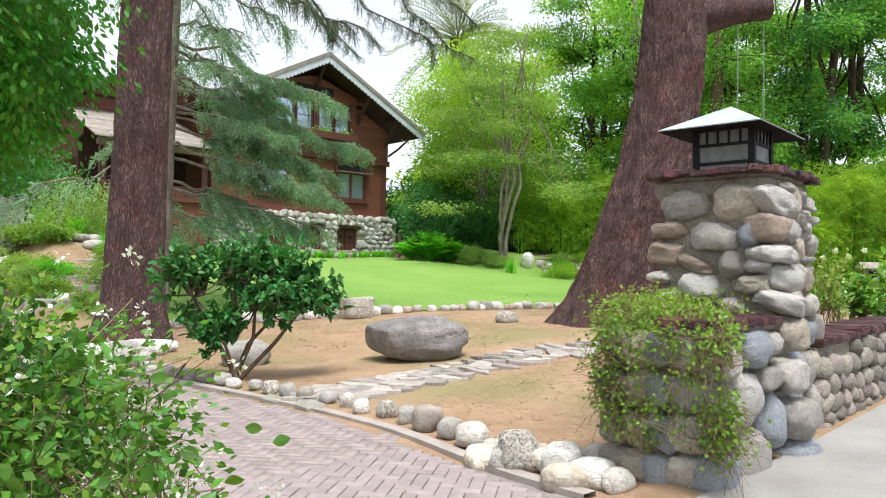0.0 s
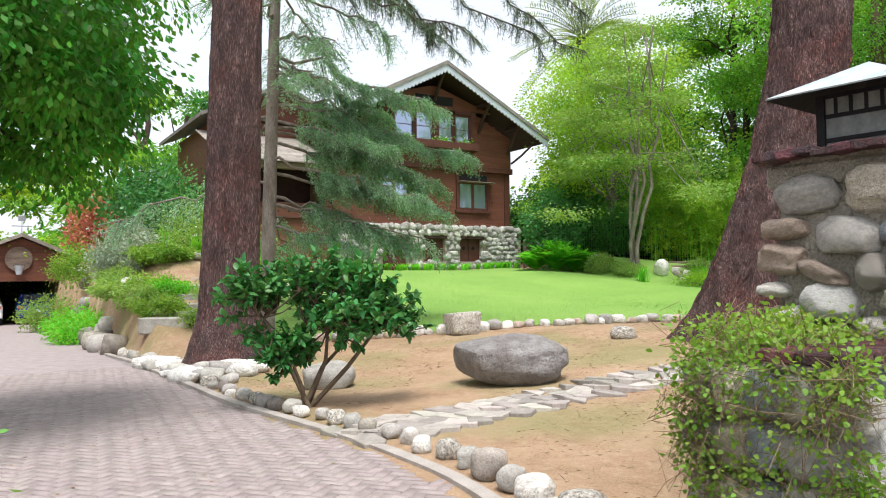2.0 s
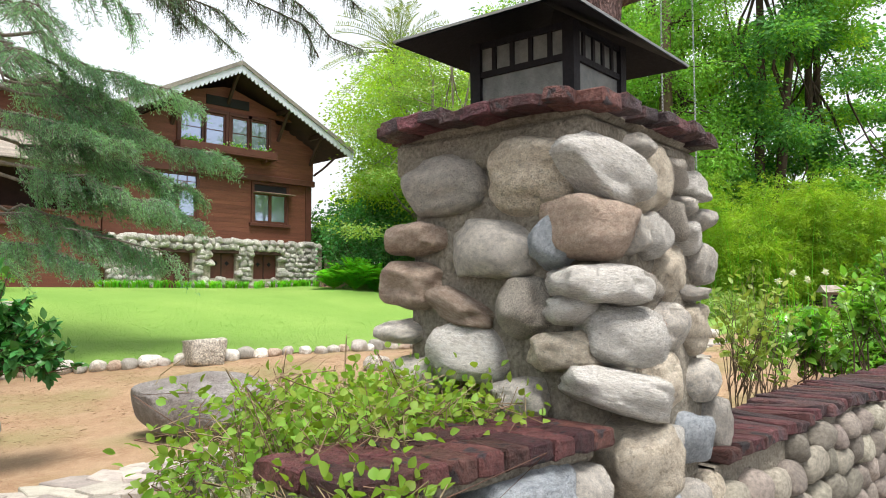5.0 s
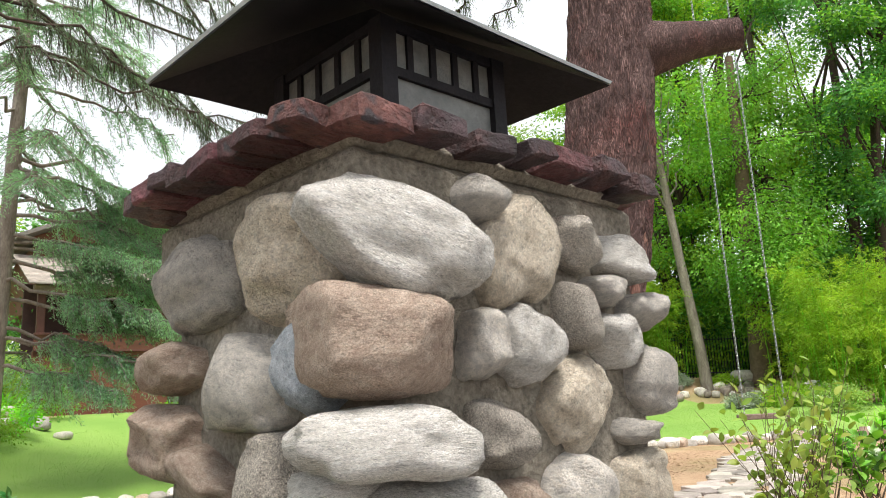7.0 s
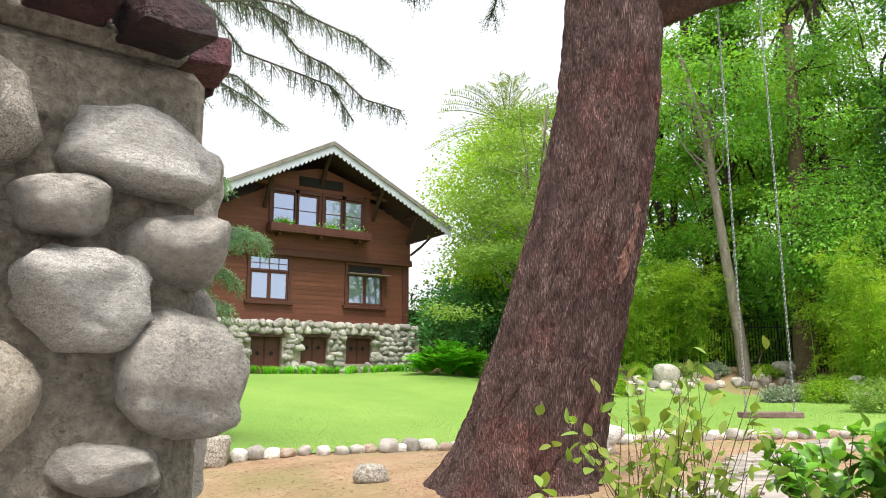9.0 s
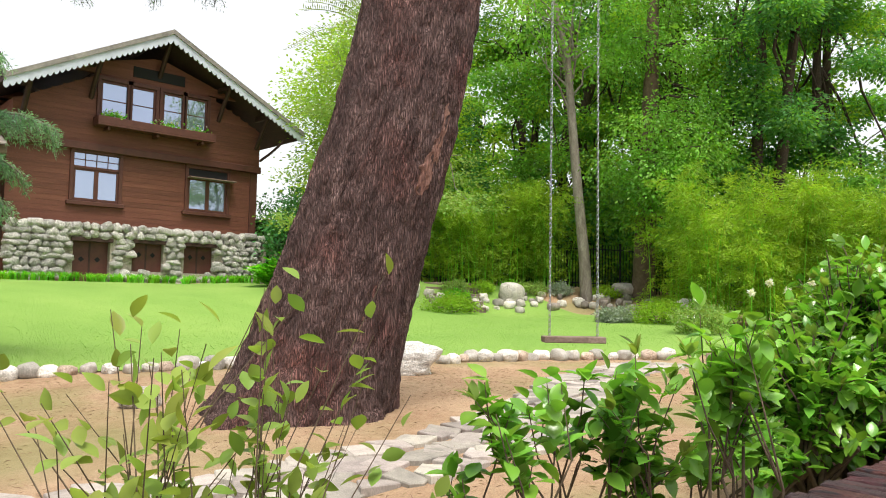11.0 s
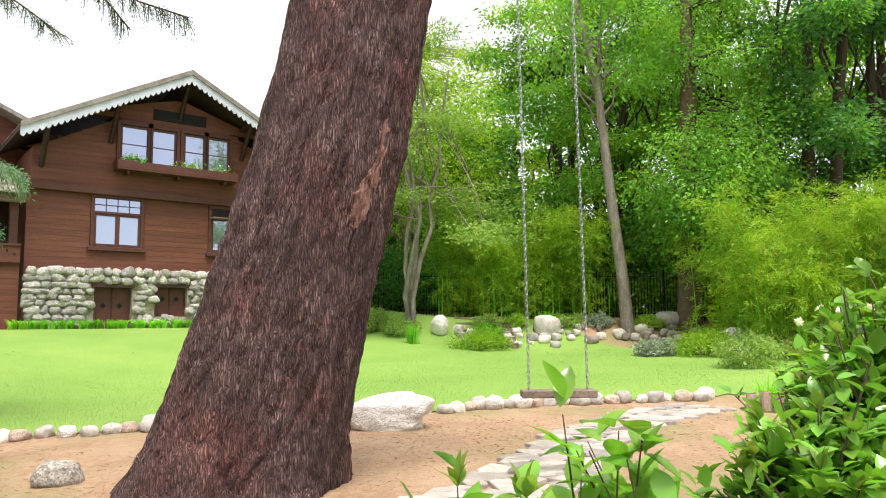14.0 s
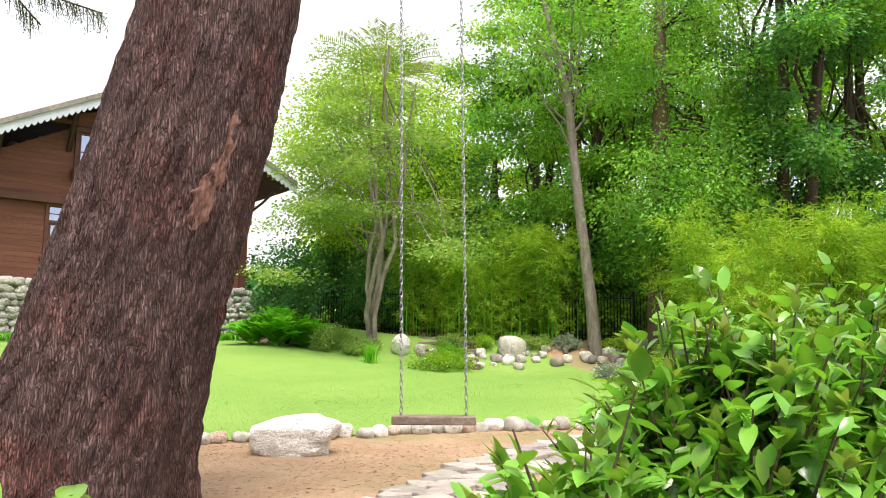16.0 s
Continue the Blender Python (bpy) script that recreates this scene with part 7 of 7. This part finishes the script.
part("roof", mesh_of("roof", [(-0.36, -0.3, 0.93), (0.36, -0.3, 0.93), (0.36, 0.3, 0.93), (-0.36, 0.3, 0.93), (-0.36, 0, 1.14), (0.36, 0, 1.14)], [(0, 1, 5, 4), (2, 3, 4, 5), (1, 2, 5), (3, 0, 4), (3, 2, 1, 0)], False, (M["porch_shingle"],)), None, nest)

# ---- garage and cars ----
garage = thing("garage", "brown gabled garage with a wide dark opening", "garage")
GX, GY, GZ = 2.9, 40.5, -0.32
part("wall", boxes((GX + 2.5, GX + 3.1, GY, GY + 0.2, GZ, GZ + 2.55), (GX - 3.1, GX - 2.5, GY, GY + 0.2, GZ, GZ + 2.55), (GX - 2.5, GX + 2.5, GY, GY + 0.2, GZ + 2.0, GZ + 2.55), (GX + 2.9, GX + 3.1, GY + 0.2, GY + 6, GZ, GZ + 2.55), (GX - 3.1, GX - 2.9, GY + 0.2, GY + 6, GZ, GZ + 2.55)), M["siding"], garage)
part("gable", mesh_of("gable", [(GX - 3.1, GY, GZ + 2.55), (GX + 3.1, GY, GZ + 2.55), (GX, GY, GZ + 3.95), (GX - 3.1, GY + 0.2, GZ + 2.55), (GX + 3.1, GY + 0.2, GZ + 2.55), (GX, GY + 0.2, GZ + 3.95)], [(0, 1, 2), (5, 4, 3), (0, 2, 5, 3), (2, 1, 4, 5), (1, 0, 3, 4)], False, (M["siding"],)), None, garage)
part("back_wall", boxes((GX - 2.9, GX + 2.9, GY + 6, GY + 6.2, GZ, GZ + 2.55)), M["dark"], garage)
part("ceiling", boxes((GX - 2.9, GX + 2.9, GY + 0.2, GY + 6, GZ + 2.4, GZ + 2.55)), M["dark"], garage)
for s in (-1, 1):
    part("roof", mesh_of("roof", [(GX, GY - 0.4, GZ + 4.0), (GX + s * 3.7, GY - 0.4, GZ + 2.35), (GX + s * 3.7, GY + 6.5, GZ + 2.35), (GX, GY + 6.5, GZ + 4.0), (GX, GY - 0.4, GZ + 4.16), (GX + s * 3.7, GY - 0.4, GZ + 2.51), (GX + s * 3.7, GY + 6.5, GZ + 2.51), (GX, GY + 6.5, GZ + 4.16)], [(0, 1, 2, 3), (7, 6, 5, 4), (0, 4, 5, 1), (1, 5, 6, 2), (2, 6, 7, 3)], False, (M["porch_shingle"],)), None, garage)
hoop = thing("basketball_backboard", "weathered backboard fixed to the garage gable", "backboard")
part("board", tube([(GX - 0.1, GY - 0.1, GZ + 3.0), (GX - 0.1, GY - 0.06, GZ + 3.0)], [0.55, 0.55], 16), M["old_wood"], hoop)
part("board_face", tube([(GX - 0.1, GY - 0.101, GZ + 3.0), (GX - 0.1, GY - 0.1, GZ + 3.0)], [0.001, 0.55], 16), M["old_wood"], hoop)
part("ring", tube([(GX - 0.1 + 0.22 * math.cos(t), GY - 0.36 + 0.22 * math.sin(t), GZ + 2.72) for t in np.linspace(0, 2 * math.pi, 15)], [0.015] * 15, 5), M["iron"], hoop)
part("net", tube([(GX - 0.1, GY - 0.36, GZ + 2.72), (GX - 0.1, GY - 0.36, GZ + 2.3)], [0.2, 0.12], 10), M["white_paint"], hoop)
vane = thing("weather_vane", "grey weather vane on the garage ridge", "weather vane")
part("rod", tube([(GX, GY - 0.2, GZ + 4.05), (GX, GY - 0.2, GZ + 5.0)], [0.02, 0.015], 6), M["chain"], vane)
part("arrow", boxes((GX - 0.4, GX + 0.4, GY - 0.215, GY - 0.185, GZ + 4.45, GZ + 4.49)), M["chain"], vane)
part("figure", boxes((GX - 0.15, GX + 0.15, GY - 0.21, GY - 0.19, GZ + 4.7, GZ + 4.95), bevel=0.005), M["chain"], vane)


def car(label, x, y, z, paint, seed):
    ob = thing("car", label, "car", pose(x, y, z))
    prof = [(-2.1, 0.35), (-2.15, 0.75), (-1.95, 0.98), (-1.5, 1.02), (-1.2, 1.42), (0.5, 1.46), (1.2, 1.0), (2.05, 0.85), (2.15, 0.4)]
    bm = bmesh.new()
    rows = []
    for px_, s in ((-0.86, 0.94), (-0.8, 1.0), (0.8, 1.0), (0.86, 0.94)):
        rows.append([bm.verts.new((px_ * (0.84 if h > 1.1 else 1.0), yy * (1.0 if abs(px_) < 0.83 else 0.97), h * s if h > 0.5 else h)) for yy, h in prof])
    for a, b in zip(rows, rows[1:]):
        for k in range(len(prof) - 1):
            bm.faces.new((a[k], b[k], b[k + 1], a[k + 1]))
    bm.faces.new(rows[0])
    bm.faces.new(rows[-1][::-1])
    bmesh.ops.recalc_face_normals(bm, faces=bm.faces[:])
    part("body", bm, M[paint], ob)
    part("rear_window", mesh_of("rear_window", [(-0.6, -1.5, 1.06), (0.6, -1.5, 1.06), (0.55, -1.25, 1.38), (-0.55, -1.25, 1.38)], [(0, 1, 2, 3)], False, (M["glass"],)), None, ob)
    part("number_plate", boxes((-0.25, 0.25, -2.17, -2.14, 0.6, 0.72)), M["white_paint"], ob)
    part("bumper", boxes((-0.84, 0.84, -2.2, -2.08, 0.36, 0.55), bevel=0.03), M[paint], ob)
    for s in (-1, 1):
        part("tail_light", boxes((s * 0.68 - 0.13, s * 0.68 + 0.13, -2.16, -2.1, 0.76, 0.9), bevel=0.01), M["redleaf"], ob)
        for yy in (-1.3, 1.3):
            w = part("wheel", tube([(s * 0.68, yy, 0.32), (s * 0.86, yy, 0.32)], [0.32, 0.32], 18), M["tyre"], ob)
            part("rim", tube([(s * 0.862, yy, 0.32), (s * 0.864, yy, 0.32)], [0.2, 0.001], 14), M["chain"], w)


car("blue car parked inside the dark garage", 3.6, 42.95, GZ, "blue_car", 1)
car("white car parked at the garage opening", 1.35, 42.9, GZ, "white_car", 2)
gatepost = thing("brown_gate", "brown wooden gate post and panel beside the bank", "gate")
part("post", boxes((6.1, 6.4, 35.0, 35.3, 0.0, 2.6)), M["trim"], gatepost)
part("panel", boxes((6.4, 8.2, 35.05, 35.2, 0.3, 2.1)), M["siding"], gatepost)
part("cap", boxes((6.3, 8.3, 34.95, 35.3, 2.1, 2.2)), M["kerb"], gatepost)



# ---- pieces of floors ----
FLAGS = []
for k in range(9):
    r5 = np.random.default_rng(900 + k)
    n = r5.integers(5, 8)
    th = np.sort(r5.uniform(0, 2 * math.pi, n) * 0.25 + np.linspace(0, 2 * math.pi, n, endpoint=False) * 1.0)
    rad = r5.uniform(0.75, 1.1, n)
    bm = bmesh.new()
    lo = [bm.verts.new((math.cos(a) * r * 0.5, math.sin(a) * r * 0.5, -0.03)) for a, r in zip(th, rad)]
    hi = [bm.verts.new((v.co.x * 0.99, v.co.y * 0.99, 0.022)) for v in lo]
    tp = [bm.verts.new((v.co.x * 0.94, v.co.y * 0.94, 0.03)) for v in lo]
    for a, b in ((lo, hi), (hi, tp)):
        for j in range(n):
            bm.faces.new((a[j], a[(j + 1) % n], b[(j + 1) % n], b[j]))
    bm.faces.new(tp)
    me = bpy.data.meshes.new("flagstone")
    bm.to_mesh(me)
    bm.free()
    me.materials.append(M["flag"])
    FLAGS.append(me)
path = thing("flagstone_path", "winding path of uneven grey flagstones set in soil", "path")
rng = np.random.default_rng(910)
PX, PY = [4.35, 7.8, 9.0, 10.2, 11.2, 12.4, 13.5, 15.0, 16.3, 18.5, 20.6], [8.45, 8.5, 8.1, 7.5, 7.3, 7.5, 7.95, 8.75, 9.5, 10.3, 10.55]
s = 0.0
for k in range(190):
    t = (k // 3 + 0.5 * ((k % 3) == 1)) / 63.0
    x = 4.35 + 16.0 * t + rng.normal(0, 0.03)
    y0 = float(np.interp(x, PX, PY))
    wide = float(np.interp(x, [4.3, 8, 11, 13, 16, 20], [0.28, 0.36, 0.42, 0.46, 0.42, 0.4]))
    y = y0 + (k % 3 - 1) * wide * 0.95 + rng.normal(0, 0.03)
    sc = rng.uniform(0.38, 0.56)
    ob = new("flagstone", FLAGS[rng.integers(9)])
    ob.parent = path
    dzx = gz(x + 0.2, y) - gz(x - 0.2, y)
    ob.matrix_basis = pose(x, y, gz(x, y) + 0.012, rng.normal(0, 1.0), -math.degrees(math.atan2(dzx, 0.4)) + rng.normal(0, 1.0), rng.uniform(0, 360)) @ Matrix.Diagonal((sc * rng.uniform(1.0, 1.3), sc * rng.uniform(0.8, 1.0), 1, 1))

# drive bricks laid in herringbone; the nearest as single pieces
drive = thing("brick_driveway", "worn pinkish-grey brick driveway laid in herringbone", "driveway", kind="structure")
bmp = boxes((-0.0975, 0.0975, -0.046, 0.046, -0.03, 0.012), bevel=0.006)
PAVER = bpy.data.meshes.new("brick")
bmp.to_mesh(PAVER)
bmp.free()
PAVER.materials.append(M["paver"])
U = 0.1
single, rest = [], []
ca, sa_ = math.cos(radians(38)), math.sin(radians(38))
for i in range(-150, 250):
    for j in range(-150, 250):
        k = (i + j) % 4
        if (i - j) % 4 == 0:
            bx, by, rot = (i + 1.0) * U, (j + 0.5) * U, 0
        elif (i - j) % 4 == 3:
            bx, by, rot = (i + 0.5) * U, (j + 1.0) * U, 90
        else:
            continue
        x, y = bx * ca - by * sa_ + 1.5, bx * sa_ + by * ca + 6.0
        if -1.9 < x and x < float(kx(y)) - 0.08 and 3.36 < y < 17.0:
            near = 1.3 < x < 4.1 and 3.9 < y < 6.1
            (single if near and len(single) < 290 else rest).append((x, y, rot + 38))
r6 = random.Random(77)
for x, y, rz in single:
    ob = new("brick", PAVER)
    ob.parent = drive
    ob.matrix_basis = pose(x, y, gz(x, y) + 0.008 + r6.gauss(0, 0.0015), r6.gauss(0, 0.5), r6.gauss(0, 0.5), rz)
bv = np.array([(sx * 0.0965 * q, sy * 0.0455 * q2, h) for h, q, q2 in ((0.0, 1, 1), (0.012, 0.95, 0.9)) for sx, sy in ((-1, -1), (1, -1), (1, 1), (-1, 1))])
bf = np.array([(4, 5, 6, 7), (0, 1, 5, 4), (1, 2, 6, 5), (2, 3, 7, 6), (3, 0, 4, 7)])
R = np.array(rest)
ang = np.radians(R[:, 2])
c_, s_ = np.cos(ang)[:, None], np.sin(ang)[:, None]
vx = R[:, 0:1] + bv[None, :, 0] * c_ - bv[None, :, 1] * s_
vy = R[:, 1:2] + bv[None, :, 0] * s_ + bv[None, :, 1] * c_
vz = (-0.012 * np.clip(R[:, 1:2] - 12, 0, 25)) + 0.008 + bv[None, :, 2] + np.random.default_rng(5).normal(0, 0.0015, (len(R), 1))
M["paver_far"] = mat("driveway_brick_far", [(0.25, 0.205, 0.19), (0.305, 0.252, 0.236), (0.36, 0.3, 0.283)], 6, 0.85, 0.4, 80, vary=0.09, hue=0.012, fine=0.2, island=True)
tagged(part("bricks", (np.stack([vx, vy, vz], -1).reshape(-1, 3), (bf[None] + 8 * np.arange(len(R))[:, None, None]).reshape(-1, 4)), M["paver_far"], drive), kind="stuff")
tagged(part("driveway_far", sheet(np.arange(-2.6, 4.0, 0.3), np.arange(17.0, 42.1, 0.5), None, 0.012, lambda x, y: -0.012 * np.clip(y - 12, 0, 25) + 0 * x), M["paver"]), "brick driveway running on towards the garage", "driveway", kind="structure")

# grass on the lawn and thin blades on the soil
rng = np.random.default_rng(950)
n = 60000
x = rng.uniform(6, 28, n)
y = rng.uniform(10, 24, n)
ok = on_lawn(x, y) & (rng.random(n) < np.clip(1.6 - (y - edge_y(x)) / 8, 0.15, 1))
x, y = x[ok], y[ok]
c = np.stack([x, y, ground_z(x, y) + 0.014], 1)
tagged(part("lawn_grass", leaf_cards(c, rng.normal(0, 0.35, c.shape) + (0, 0, 1.0), 0.026, 0.009, rng, 0.0, 0.0), M["blade"]), "short green grass blades of the lawn", "grass", kind="stuff")
n = 26000
x, y = rng.uniform(4.6, 20, n), rng.uniform(4.4, 15.5, n)
ok = (y < edge_y(x) - 0.1) & (fbm(np.stack([x, y, 0 * x], -1) * 0.5, 31) > 0.42)
x, y = x[ok], y[ok]
c = np.stack([x, y, ground_z(x, y) + 0.002], 1)
tagged(part("dry_straw", leaf_cards(c, rng.normal(0, 1.0, c.shape) * (1, 1, 0.12) + (0, 0, 0.06), 0.06, 0.006, rng, 0.0, 0.0), M["dry"]), "dry straw and needles scattered on soil", "straw", kind="stuff")
n = 160
x, y = rng.uniform(-1, 4, n), rng.uniform(3.5, 18, n)
c = np.stack([x, y, ground_z(x, y) * 0 + 0.026 - 0.012 * np.clip(y - 12, 0, 25)], 1)
tagged(part("fallen_leaves", leaf_cards(c, rng.normal(0, 1.0, c.shape) * (1, 1, 0.05), 0.05, 0.03, rng, 0.1, 0.9), M["dry"]), "few dry leaves fallen on the driveway", "leaves", kind="stuff")
